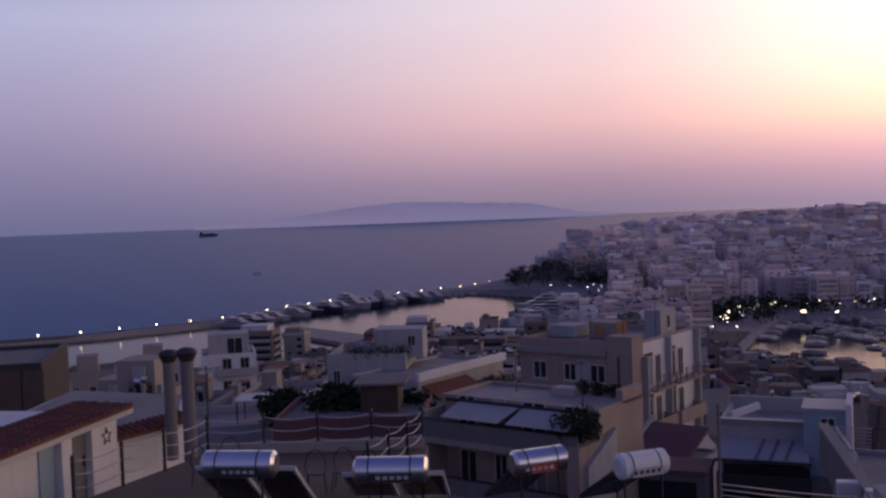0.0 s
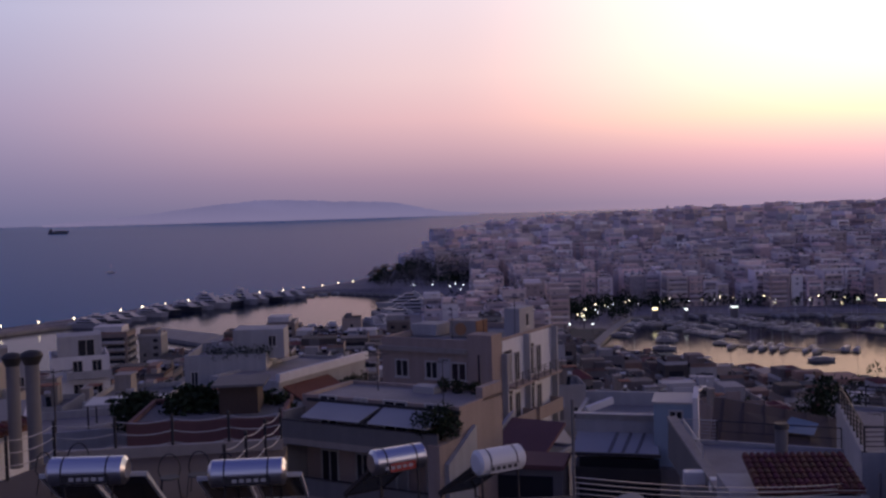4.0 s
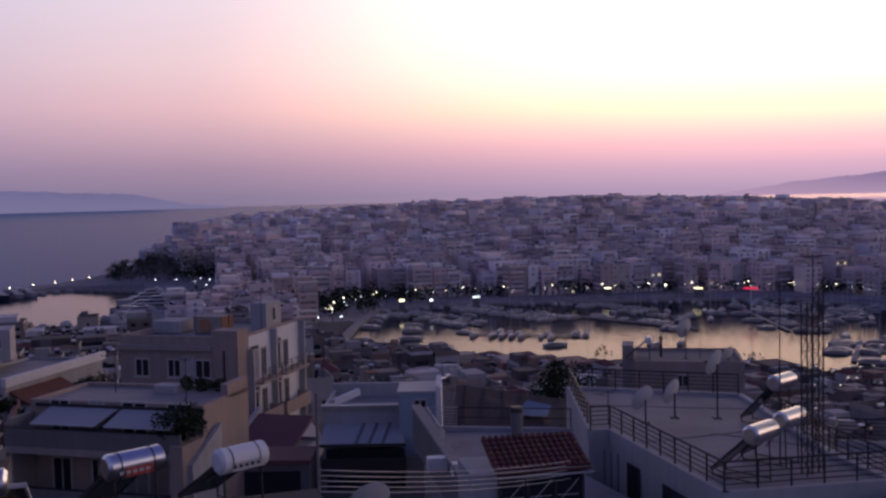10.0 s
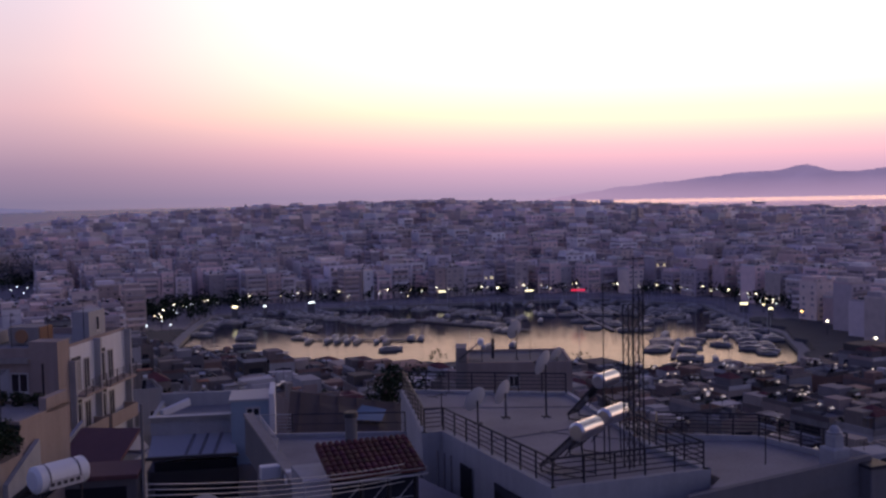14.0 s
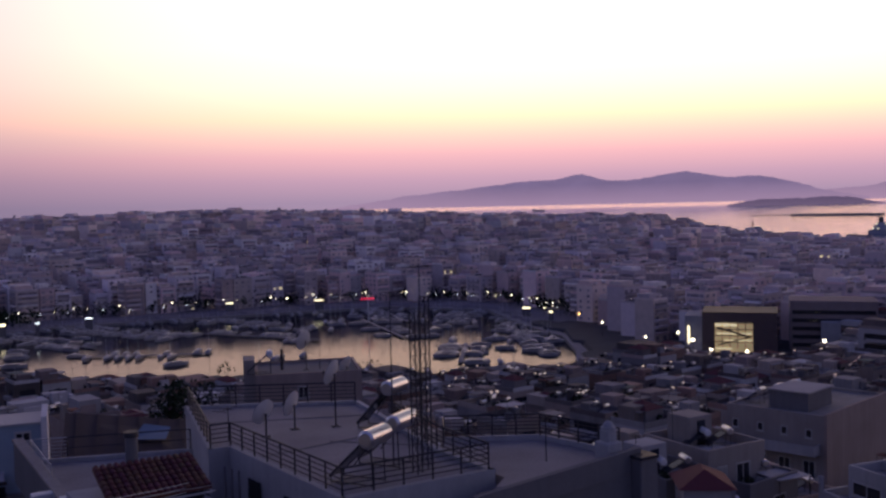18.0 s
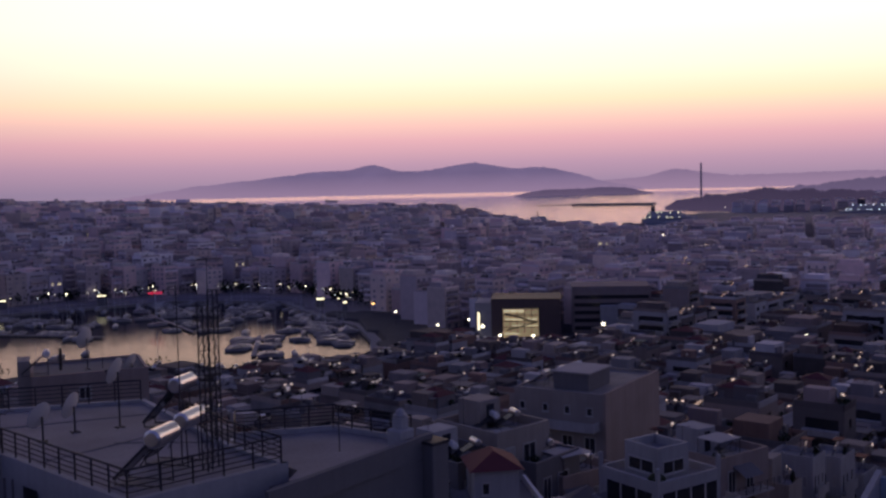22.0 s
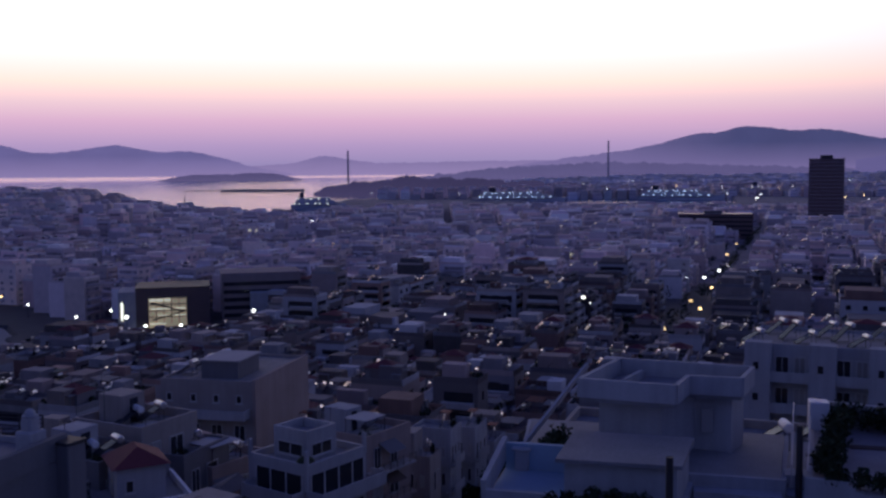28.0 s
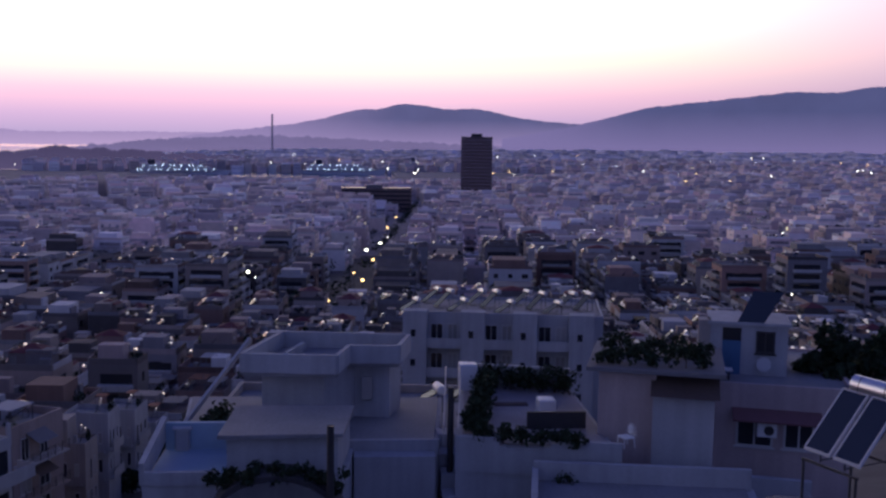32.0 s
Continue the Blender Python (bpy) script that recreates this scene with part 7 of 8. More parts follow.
# ---- white apartment row with balconies ----
def apartment_row():
    t = house("apartment_building", "long white apartment building with stair towers and open balconies", 100.5, -4.5, -100, 38, "building")
    # its own x axis runs along the front from north to south
    L, H = 20.0, 16.6
    body(t, 0, 0, -5, L, 11, H, "white", "screed", 0.3)
    for a in (0.6, 6.4, 11.6, 17.2):
        p = part("stair_tower", Shape(M["white"]).box(a - 0.6, -1.5, -5, a + 1.8, 0, H + 0.6), t)
        for k in range(4):
            part("slit_window", Shape(M["glass"]).box(a + 0.2, -1.53, H - 2.0 - 3.0 * k, a + 0.7, -1.49, H - 1.3 - 3.0 * k), p)
    for a0, a1 in ((2.4, 5.8), (8.2, 11.0), (13.4, 16.6)):
        for k in range(4):
            z = H - 3.0 - 3.0 * k
            balcony(t, "S", 0, a0, a1, z, 1.3, "white")
            window(t, "S", 0, (a0 + a1) / 2 - 0.8, z + 0.05, 1.3, 2.1)
            window(t, "S", 0, (a0 + a1) / 2 + 0.8, z + 0.05, 1.1, 2.1, "shutter")
    m = pose(100.5, -4.5, 38, 0, 0, -100)
    for k in range(12):
        p = m @ Vector((1.0 + 1.62 * k, 2.0 + 2.6 * ((k * 2) % 3) + 0.5 * (k % 2), H))
        solar_heater(p.x, p.y, p.z, -160, "solar water heater in a row on the apartment roof", "steel", 1, 1.25, 1.2 + 0.3 * (k % 3), r=0.24)


apartment_row()


# ---- the planted terrace, the pink hut and the beige house ----
def planted_terrace():
    z = 59.6
    t = house("terrace_building", "white roof terrace full of potted plants", 0, 0, 0, z, "building")
    part("wall", Shape(M["white"]).prism([(40.6, -4.0), (39.4, -10.6), (49.4, -10.8), (51.0, -5.2)], -12, -0.1), t)
    part("floor_slab", Shape(M["screed_light"]).prism([(40.9, -4.3), (39.7, -10.4), (49.2, -10.6), (50.7, -5.4)], -0.1, 0.0), t)
    # front parapet that dips in a curve between raised ends
    seg = 26
    for k in range(seg):
        f0, f1 = k / seg, (k + 1) / seg
        fm = (f0 + f1) / 2
        h = 0.30 - 0.5 * math.exp(-((fm - 0.42) / 0.16) ** 4)
        p, q = Vector((40.7, -4.0)).lerp(Vector((39.3, -10.7)), f0), Vector((40.7, -4.0)).lerp(Vector((39.3, -10.7)), f1)
        part("parapet", Shape(M["white"]).bar((p.x, p.y, h / 2 - 0.6), (q.x, q.y, h / 2 - 0.6), 0.25, h + 1.2), t)
    part("side_rail", Shape(M["frame"]).bar((40.8, -4.1, 0.5), (50.6, -5.2, 0.6), 0.06, 0.06), t)
    part("back_wall", Shape(M["white"]).bar((50.8, -5.4, 0.55), (49.3, -10.6, 0.55), 0.22, 1.1), t)
    part("screen", Shape(M["iron"]).box(42.5, -9.9, 0, 42.62, -7.3, 0.75), t)
    part("crate", Shape(M["plastic"]).bevel_box(44.6, -9.0, 0, 45.5, -8.2, 0.7, 0.05), t)
    part("mat", Shape(M["wood"]).box(46.3, -8.0, 0, 46.8, -6.4, 0.06), t)
    part("corner_bin", Shape(M["plastic"]).bevel_box(49.3, -5.9, 0, 50.2, -5.0, 1.3, 0.05), t)
    for k in range(12):
        shrub(41.6 + 0.62 * k, -5.0 - 0.12 * k + 0.25 * (k % 2), z, 1.1, 0.9, 0.9 + 0.25 * (k % 3), 70 + k, "leafy potted plants along the terrace edge", 260)
    for k in range(7):
        shrub(49.9 - 0.22 * k, -6.2 - 0.7 * k, z, 1.1, 1.0, 1.1 + 0.2 * (k % 2), 90 + k, "dark hedge of potted plants at the back of the terrace", 260)
    for k in range(6):
        shrub(40.6 - 0.2 * k, -5.2 - 0.75 * k, z, 0.9, 0.8, 0.75, 110 + k, "low planter with trailing plants", 200)
    tree(38.6, -8.3, 55.5, 3.4, 0.9, 61, "small round-crowned tree before the terrace", 0.13, 900)
    # hut and plastic furniture
    h = house("roof_hut", "pinkish plastered hut with a planted roof and white side room", 41.6, -10.2, -108, z, "hut")
    part("wall", Shape(M["pinkish"]).box(0, 0, -10, 2.4, 4.5, 2.9), h)
    part("wall", Shape(M["white"]).box(2.3, -0.4, -10, 4.8, 4.5, 2.0), h)
    part("roof", Shape(M["grey"]).box(-0.5, -0.6, 2.9, 5.2, 5.2, 3.08), h)
    part("lean_roof", Shape(M["wood"]).add([(2.2, -0.9, 2.05), (5.0, -0.9, 2.05), (5.0, 0.4, 2.75), (2.2, 0.4, 2.75)], [(0, 1, 2, 3)]), h)
    m = pose(41.6, -10.2, z, 0, 0, -108)
    for k in range(14):
        p = m @ Vector((0.1 + 0.7 * (k % 7), 0.3 + 2.0 * (k // 7), 3.08))
        shrub(p.x, p.y, p.z, 0.9, 0.9, 0.6 + 0.25 * (k % 3), 130 + k, "potted plants on the hut roof", 170)
    c = thing("garden_chair", pose(39.9, -11.0, z - 0.02, 0, 0, 200), "white round-backed plastic garden chair", "chair")
    part("seat", Shape(M["plastic"]).bevel_box(-0.27, -0.27, 0.40, 0.27, 0.27, 0.46, 0.03), c)
    bs = Shape(M["plastic"])
    for k in range(9):
        a = math.pi * k / 8
        bs.bar((0.05 * math.cos(a), 0.25, 0.5 + 0.1 * math.sin(a)), (0.34 * math.cos(a), 0.3, 0.55 + 0.4 * math.sin(a)), 0.05, 0.03)
    part("backrest", bs, c)
    for sx, sy in ((1, 1), (1, -1), (-1, 1), (-1, -1)):
        part("leg", Shape(M["plastic"]).tube((0.22 * sx, 0.22 * sy, 0.42), (0.27 * sx, 0.27 * sy, 0), 0.025, n=6), c)
    # the flat roof in the foreground below
    f = house("house", "grey-blue flat roof with a low white parapet", 0, 0, 0, 58.6)
    part("wall", Shape(M["white"]).prism([(31.5, -5.6), (29.5, -13.5), (37.6, -15.6), (39.2, -7.0)], -12, -0.1), f)
    part("floor_slab", Shape(M["screed"]).prism([(31.8, -5.9), (29.8, -13.3), (37.5, -15.2), (39.0, -7.2)], -0.1, 0.0), f)
    part("parapet", Shape(M["white"]).bar((38.9, -7.0, 0.3), (37.5, -15.4, 0.3), 0.25, 0.9), f)
    part("parapet", Shape(M["white"]).bar((31.6, -5.7, 0.2), (39.1, -7.1, 0.2), 0.25, 0.6), f)


planted_terrace()


def beige_house():
    # x axis along the front, seen across the terrace
    m = pose(43.6, -15.4, 56.0, 0, 0, -108)
    t = thing("house", m, "beige house with a roof cabin, red canopy and dark windows", "house")
    body(t, -0.2, 0, -10, 6.6, 9, 5.3, "pinkish", "screed", 0.15)
    window(t, "S", 0, 2.4, 2.6, 1.6, 1.6)
    window(t, "S", 0, 4.3, 2.6, 1.3, 1.6)
    part("canopy", Shape(M["terracotta_wall"]).add([(1.4, -0.9, 4.0), (5.2, -0.9, 4.0), (5.2, 0, 4.35), (1.4, 0, 4.35), (1.4, -0.9, 3.92), (5.2, -0.9, 3.92), (5.2, 0, 4.27), (1.4, 0, 4.27)],
                                                  [(0, 1, 2, 3), (7, 6, 5, 4), (4, 5, 1, 0), (5, 6, 2, 1), (6, 7, 3, 2), (7, 4, 0, 3)]), t)
    a = house("air_conditioner", "white wall air conditioner with a round fan grille", 0, 0, 0, 0, "air conditioner", "wall units")
    a.matrix_world = m @ pose(2.9, -0.35, 3.2)
    part("casing", Shape(M["plastic"]).bevel_box(-0.42, -0.15, 0, 0.42, 0.35, 0.6, 0.03), a)
    part("fan", Shape(M["iron"]).tube((0.08, -0.15, 0.3), (0.08, -0.17, 0.3), 0.22, n=16), a)
    part("low_wall", Shape(M["white"]).box(1.6, -2.6, 0.8, 4.6, -2.3, 2.0), t)
    part("ramp_side", Shape(M["white"]).add([(4.2, -3.6, 0.2), (5.6, -3.6, 0.2), (4.3, -3.6, 1.9), (4.2, -3.4, 0.2), (5.6, -3.4, 0.2), (4.3, -3.4, 1.9)], [(0, 1, 2), (5, 4, 3), (0, 2, 5, 3), (2, 1, 4, 5)]), t)
    c = thing("roof_cabin", m @ pose(0.4, 2.4, 5.33), "white roof cabin with blue door and dark window", "cabin")
    part("wall", Shape(M["white"]).box(0, 0, 0, 3.5, 3.0, 2.35), c)
    part("roof", Shape(M["white"]).box(-0.12, -0.15, 2.35, 3.62, 3.1, 2.5), c)
    part("doorway", Shape(M["glass"]).box(0.55, -0.03, 1.6, 1.4, 0.0, 2.2), c)
    part("door", Shape(M["blue_tarp"]).box(0.55, -0.05, 0.0, 1.4, 0.0, 1.6), c)
    window(c, "S", 0, 2.5, 1.05, 0.85, 1.05, "glass", "iron")
    part("fan_unit", Shape(M["dish"]).tube((2.45, -0.02, 0.55), (2.45, -0.22, 0.55), 0.33, n=18), c)
    part("lean_panel", Shape(M["collector"]).add([(1.2, -0.1, 2.5), (2.4, -0.1, 2.5), (3.3, 0.6, 3.9), (1.9, 0.6, 3.9)], [(0, 1, 2, 3)]), c)
    part("pink_pier", Shape(M["cream"]).box(-0.55, -0.05, 0, 0, 1.0, 2.5), c)
    solar_heater(*(m @ Vector((-0.9, 2.6, 5.33))), -125, "small solar water heater with bright tank beside the cabin", "steel", 1, 1.2, 0.9)
    b = thing("bench", m @ pose(0.6, 1.2, 5.33, 0, 0, 0), "pale flat bench slab on the roof", "bench")
    part("seat", Shape(M["plastic"]).box(-1.0, -0.3, 0.42, 0.8, 0.25, 0.5), b)
    for sx in (-0.8, 0.6):
        part("leg", Shape(M["iron"]).box(sx, -0.2, 0, sx + 0.08, 0.15, 0.42), b)
    for k in range(5):
        p = m @ Vector((-0.1 + 0.3 * (k % 2), 0.5 + 0.5 * k, 5.33))
        shrub(p.x, p.y, p.z, 0.9, 0.9, 0.7, 160 + k, "dark potted plants on the roof edge", 180)
    p = m @ Vector((6.0, 4.0, 5.0))
    tree(p.x, p.y, 58.5, 5.0, 1.6, 64, "dark tree rising beside the roof", 0.2, 1300)
    tree(p.x + 2.4, p.y - 3.6, 58.0, 4.6, 1.7, 65, "dark tree rising beside the roof", 0.2, 1300)
    # the near dark roof with the big collector
    r = house("house", "dark grey flat roof close by", 0, 0, 0, 62.7)
    part("wall", Shape(M["grey"]).prism([(17.5, -8.0), (16.5, -13.0), (24.6, -17.5), (25.8, -11.0), (23.0, -10.4)], -10, -0.1), r)
    part("floor_slab", Shape(M["grey"]).prism([(17.7, -8.1), (16.7, -12.9), (24.4, -17.3), (25.6, -11.1), (22.9, -10.5)], -0.1, 0.0), r)
    st = house("heater_stand", "rusty steel stand under a solar heater", 23.75, -12.8, -158, 62.7, "stand")
    for sx in (-0.8, 0.8):
        for sy in (-1.5, 0.2):
            part("leg", Shape(M["iron"]).tube((sx, sy, 0), (sx, sy, 1.55), 0.035, n=6), st)
    for sy in (-1.5, 0.2):
        part("crossbar", Shape(M["iron"]).bar((-0.85, sy, 1.55), (0.85, sy, 1.55), 0.06, 0.06), st)
    nh = solar_heater(23.75, -12.8, 64.28, -158, "solar water heater with two blue-black collectors and a steel tank", "steel", 2, 1.7, 1.75)
    nh.matrix_world = nh.matrix_world @ Matrix.Diagonal((0.82, 0.82, 1.0, 1))


beige_house()


# ---- ordinary houses on the slope: a few patterns, each house its own thing ----
def pattern_house(k, wall, floors, rnd, label):
    w, d, h = 12.0, 12.0, 3.1 * floors + 0.9
    t = house("house", label, 0, 0, 0, 0, "house", "houses on the slope")
    body(t, -w / 2, -d / 2, -7, w / 2, d / 2, h, wall, rnd.choice(("screed", "grey", "screed", "screed_light")), rnd.choice((0.5, 0.8, 0.9)))
    hx, hy = rnd.uniform(-2.5, 2.5), rnd.uniform(-2, 2.5)
    if k % 5 != 4:
        part("stair_head", Shape(M[rnd.choice(("white", "cream", wall))]).box(hx - 1.3, hy - 1.2, h, hx + 1.3, hy + 1.2, h + 2.3).box(hx - 1.45, hy - 1.35, h + 2.3, hx + 1.45, hy + 1.35, h + 2.4), t)
    if k % 4 == 1:
        part("penthouse", Shape(M[wall]).box(-w / 2 + 0.4, -1.5, h, w / 2 - 3, d / 2 - 0.6, h + 2.9), t)
    for i in range(rnd.choice((1, 1, 2))):
        x, y = rnd.uniform(-4, 4), rnd.uniform(-4.5, -2)
        hp = part("solar_collector", Shape(M["collector"]).bar((x - 0.3, y + 1.45, h + 0.1), (x - 0.05, y + 0.2, h + 1.4), 1.0, 0.08), t)
        part("water_tank", Shape(M["steel"]).tube((x - 0.6, y, h + 1.45), (x + 0.6, y + 0.1, h + 1.45), 0.26, n=10), hp)
    if k % 3 == 0:
        part("awning", Shape(M["awning"]).add([(-5, -d / 2 - 1.6, h - 1.5), (0, -d / 2 - 1.6, h - 1.5), (0, -d / 2, h - 0.8), (-5, -d / 2, h - 0.8), (-5, -d / 2, h - 0.9), (0, -d / 2, h - 0.9)], [(0, 1, 2, 3), (4, 5, 1, 0)]), t)
    if k % 3 == 1:
        part("aerial", Shape(M["iron"]).tube((2, 3, h), (2, 3, h + 3.2), 0.04, 0.03, n=5), t)
    if k % 3 != 0:
        pots = Shape(M["leaf"])
        for i in range(4):
            leaf_clump(pots, (rnd.uniform(-5, 5), -5.2, h + 0.9), rnd.uniform(0.45, 0.8), 40, rnd, 0.2)
        part("roof_plants", pots, t)
    if k % 2 == 0:
        x = rnd.uniform(-3, 3)
        cv = part("canvas_roof", Shape(M["cloth"]).box(x - 2, -4.6, h + 2.1, x + 2, -1.6, h + 2.17), t)
        part("canvas_frame", Shape(M["iron"]).tube((x - 1.9, -4.5, h), (x - 1.9, -4.5, h + 2.1), 0.04, n=5).tube((x + 1.9, -4.5, h), (x + 1.9, -4.5, h + 2.1), 0.04, n=5)
             .tube((x - 1.9, -1.7, h), (x - 1.9, -1.7, h + 2.1), 0.04, n=5).tube((x + 1.9, -1.7, h), (x + 1.9, -1.7, h + 2.1), 0.04, n=5), cv)
    for i in range(2):
        x, y = rnd.uniform(-4.5, 4.5), rnd.uniform(-4.5, 4.5)
        part("vent_housing", Shape(M[rnd.choice(("slab", "grey", "white"))]).bevel_box(x - rnd.uniform(0.25, 0.7), y - rnd.uniform(0.25, 0.6), h, x + rnd.uniform(0.25, 0.7), y + rnd.uniform(0.25, 0.6), h + rnd.uniform(0.4, 1.2), 0.04), t)
    for side, pos in (("S", -d / 2), ("W", -w / 2), ("N", d / 2), ("E", w / 2)):
        if rnd.random() < 0.25:
            continue
        deep = rnd.random() < 0.7
        for f in range(max(0, floors - 2), floors):
            z = 3.1 * f + 0.3
            if deep and f > 0:
                s = Shape(M[rnd.choice(("slab", wall))])
                a0, a1 = -5.2, rnd.choice((1.0, 5.2))
                face_box(s, side, pos, a0, a1, 0, 1.3, z - 0.16, z)
                face_box(s, side, pos, a0, a1, 1.2, 1.3, z, z + 0.85)
                part("balcony", s, t)
            for a in (-3.8, -0.6, 3.2):
                ww, z0, z1 = rnd.choice(((1.2, 0.05, 2.2), (1.5, 0.05, 2.2), (1.1, 0.8, 2.1)))
                if rnd.random() < 0.85:
                    part("window", window_shape(side, pos, a, z + z0, ww, z1 - z0, rnd.choice(("glass", "glass", "shutter"))), t)
    return t


rh = random.Random(5)
patterns = {}
WORDS = {"white": "whitewashed", "cream": "cream", "beige": "beige", "grey": "grey", "terracotta_wall": "dull red"}
for floors in (1, 2, 3, 4):
    patterns[floors] = [pattern_house(k, wall, floors, rh, "%s house with flat roof and balconies" % WORDS[wall])
                        for k, wall in enumerate(("white", "cream", "beige", "grey", "white", "cream", "grey")[:(4 if floors in (1, 4) else 7)])]
used = set()
near_lots.sort(key=lambda p: math.hypot(p[0], p[1]))
pa = np.array(near_lots)
count, rest = 0, []
for (x, y, turn, w, d), zb in zip(near_lots, land(pa[:, 0], pa[:, 1]).tolist()):
    n = min(4, fit_floors(x, y, zb, rh.choice((2, 3, 3, 4, 4))))
    if n < 1:
        continue
    if count >= 110:
        rest.append((x, y, turn, w, d))
        continue
    src = rh.choice(patterns[n])
    m = pose(x, y, zb, 0, 0, turn + rh.choice((0, 0, 0, 180))) @ Matrix.Diagonal((w / 12, d / 12, 1, 1))
    if src.name not in used:
        used.add(src.name)
        src.matrix_world = m
    else:
        copy_thing(src, m)
    count += 1
for group in patterns.values():
    for src in group:
        if src.name not in used:  # a pattern that found no place
            for o in (*src.children_recursive, src):
                bpy.data.objects.remove(o)
if rest:
    raw_city("city_blocks", "dense pale apartment blocks stepping down the hillside", rest, rc, 2, floors_mid)


# ---- the waterfront ----
def along_line(pts, step):
    out, left = [], 0.0
    for (xa, ya), (xb, yb) in zip(pts, pts[1:]):
        ln = math.hypot(xb - xa, yb - ya)
        s = left
        while s < ln:
            f = s / ln
            out.append((xa + (xb - xa) * f, ya + (yb - ya) * f, math.degrees(math.atan2(yb - ya, xb - xa))))
            s += step
        left = s - ln
    return out


PIER = [(-300, 600), (-277, 611), (-226, 630), (-194, 657), (-154, 694), (-118, 766), (-72, 828), (-23, 866), (17, 908), (64, 975), (96, 1030)]
s = Shape(M["rubble"])
for (xa, ya), (xb, yb) in zip(PIER, PIER[1:]):
    s.bar((xa, ya, 0.0), (xb, yb, 0.0), 9, 3.2)
    d = Vector((xb - xa, yb - ya)).normalized()
    s.bar((xa - d.y * 4, ya + d.x * 4, 2.2), (xb - d.y * 4, yb + d.x * 4, 2.2), 1.2, 1.8)
tagged(part("breakwater", s), "long grey stone breakwater with a parapet", "breakwater", kind="structure")
s = Shape(M["stone"])
s.prism([(-101, 612), (-92, 640), (-50, 590), (-60, 556)], -3, 2.0)
s.prism([(-60, 556), (-50, 590), (0, 540), (-14, 512)], -3, 1.8)
tagged(part("jetty", s), "short stone jetty in the outer basin", "jetty", kind="structure")
s = Shape(M["stone"])
for poly in (OUTER_BASIN, ZEA):
    for (xa, ya), (xb, yb) in zip(poly, poly[1:] + poly[:1]):
        s.bar((xa, ya, 0.2), (xb, yb, 0.2), 5, 3.2)
tagged(part("quay", s), "pale stone quay round the basins", "quay", kind="structure")


def lamp_pattern(name, label, high, globe, mat, group):
    t = thing(name, Matrix.Identity(4), label, "street lamp", group)
    part("post", Shape(M["iron"]).tube((0, 0, -1.5), (0, 0, high), 0.12, 0.07, n=6), t)
    part("globe", Shape(M[mat]).dome((0, 0, high), globe, globe * 0.8, 8, 6, -90), t)
    return t


def spread(src, places):
    for i, (x, y, z) in enumerate(places):
        m = Matrix.Translation((x, y, z))
        if i == 0:
            src.matrix_world = m
        else:
            copy_thing(src, m)


spread(lamp_pattern("street_lamp", "white globe lamp on the breakwater", 3.0, 0.58, "lamp", "breakwater lamps"), [(x, y, 2.0) for x, y, a in along_line(PIER, 25)])


def by_sight(az, el, z):
    """Where the line of sight at that bearing and elevation comes down to height z."""
    d = (EYE - z) / math.tan(radians(-el))
    return P(az, d, z)


def lamps(name, label, high, globe, mat, group, sights):
    out = []
    for az, el in sights:
        g = 2.0
        for _ in range(12):
            p = by_sight(az, el, g + high)
            g = 0.5 * (g + max(1.6, height(p.x, p.y)))
        if not wet(np.array([p.x]), np.array([p.y]))[0] and math.hypot(p.x, p.y) < 4300:
            out.append((p.x, p.y, height(p.x, p.y) - 0.3))
    spread(lamp_pattern(name, label, high, globe, mat, group), out)


lamps("street_lamp", "bright white street lamp by the harbour road", 7, 0.62, "lamp", "harbour lamps",
      [(4.9, -3.41), (6.7, -2.37), (13.1, -5.62), (14.9, -5.68), (21.5, -6.08), (22.6, -5.95), (30.3, -5.06), (29.7, -5.79), (29.7, -6.63), (25.5, -6.99), (22.6, -5.94), (34.8, -5.31),
       (43.6, -5.78), (45.9, -5.92), (47.2, -6.08), (50.6, -7.44), (40.9, -7.47), (57.0, -7.63), (55.2, -7.89), (52.8, -7.08), (54.1, -6.73), (58.8, -8.56), (60.7, -8.60)])
lamps("street_lamp", "large bright floodlight by the harbour", 9, 0.8, "lamp", "floodlights", [(2.9, -4.19), (57.8, -8.03), (19.4, -1.86), (64.7, -7.95), (91.1, -5.78), (90.3, -6.18), (97.6, -4.6)])
lamps("street_lamp", "warm street lamp among the houses", 6, 0.7, "lamp_warm", "warm lamps",
      [(13.3, -4.96), (56.3, -7.34), (51.5, -6.59), (90.7, -6.73), (90.1, -7.90), (91.5, -4.90), (93.7, -2.76), (93.4, -2.8), (94.0, -2.7), (95.1, -1.46), (88.1, -9.06), (92.0, -4.3), (92.5, -3.7), (89.6, -7.5)])
lamps("street_lamp", "small cold street lamp", 6, 0.42, "lamp_cold", "small lamps",
      [(13.3, -6.79), (15.0, -6.80), (16.3, -6.81), (17.5, -6.85), (19.2, -6.78), (20.5, -6.78), (21.3, -7.19), (22.6, -7.39), (7.9, -4.18), (8.5, -4.35), (9.0, -4.43), (9.6, -4.28), (9.8, -4.86), (9.4, -4.98),
       (9.9, -4.7), (10.0, -4.55), (7.2, -4.38), (6.1, -4.35), (8.2, -4.5), (8.8, -4.7), (24.7, -3.16), (37.8, -3.64), (11.2, -4.1), (12.0, -4.2)])
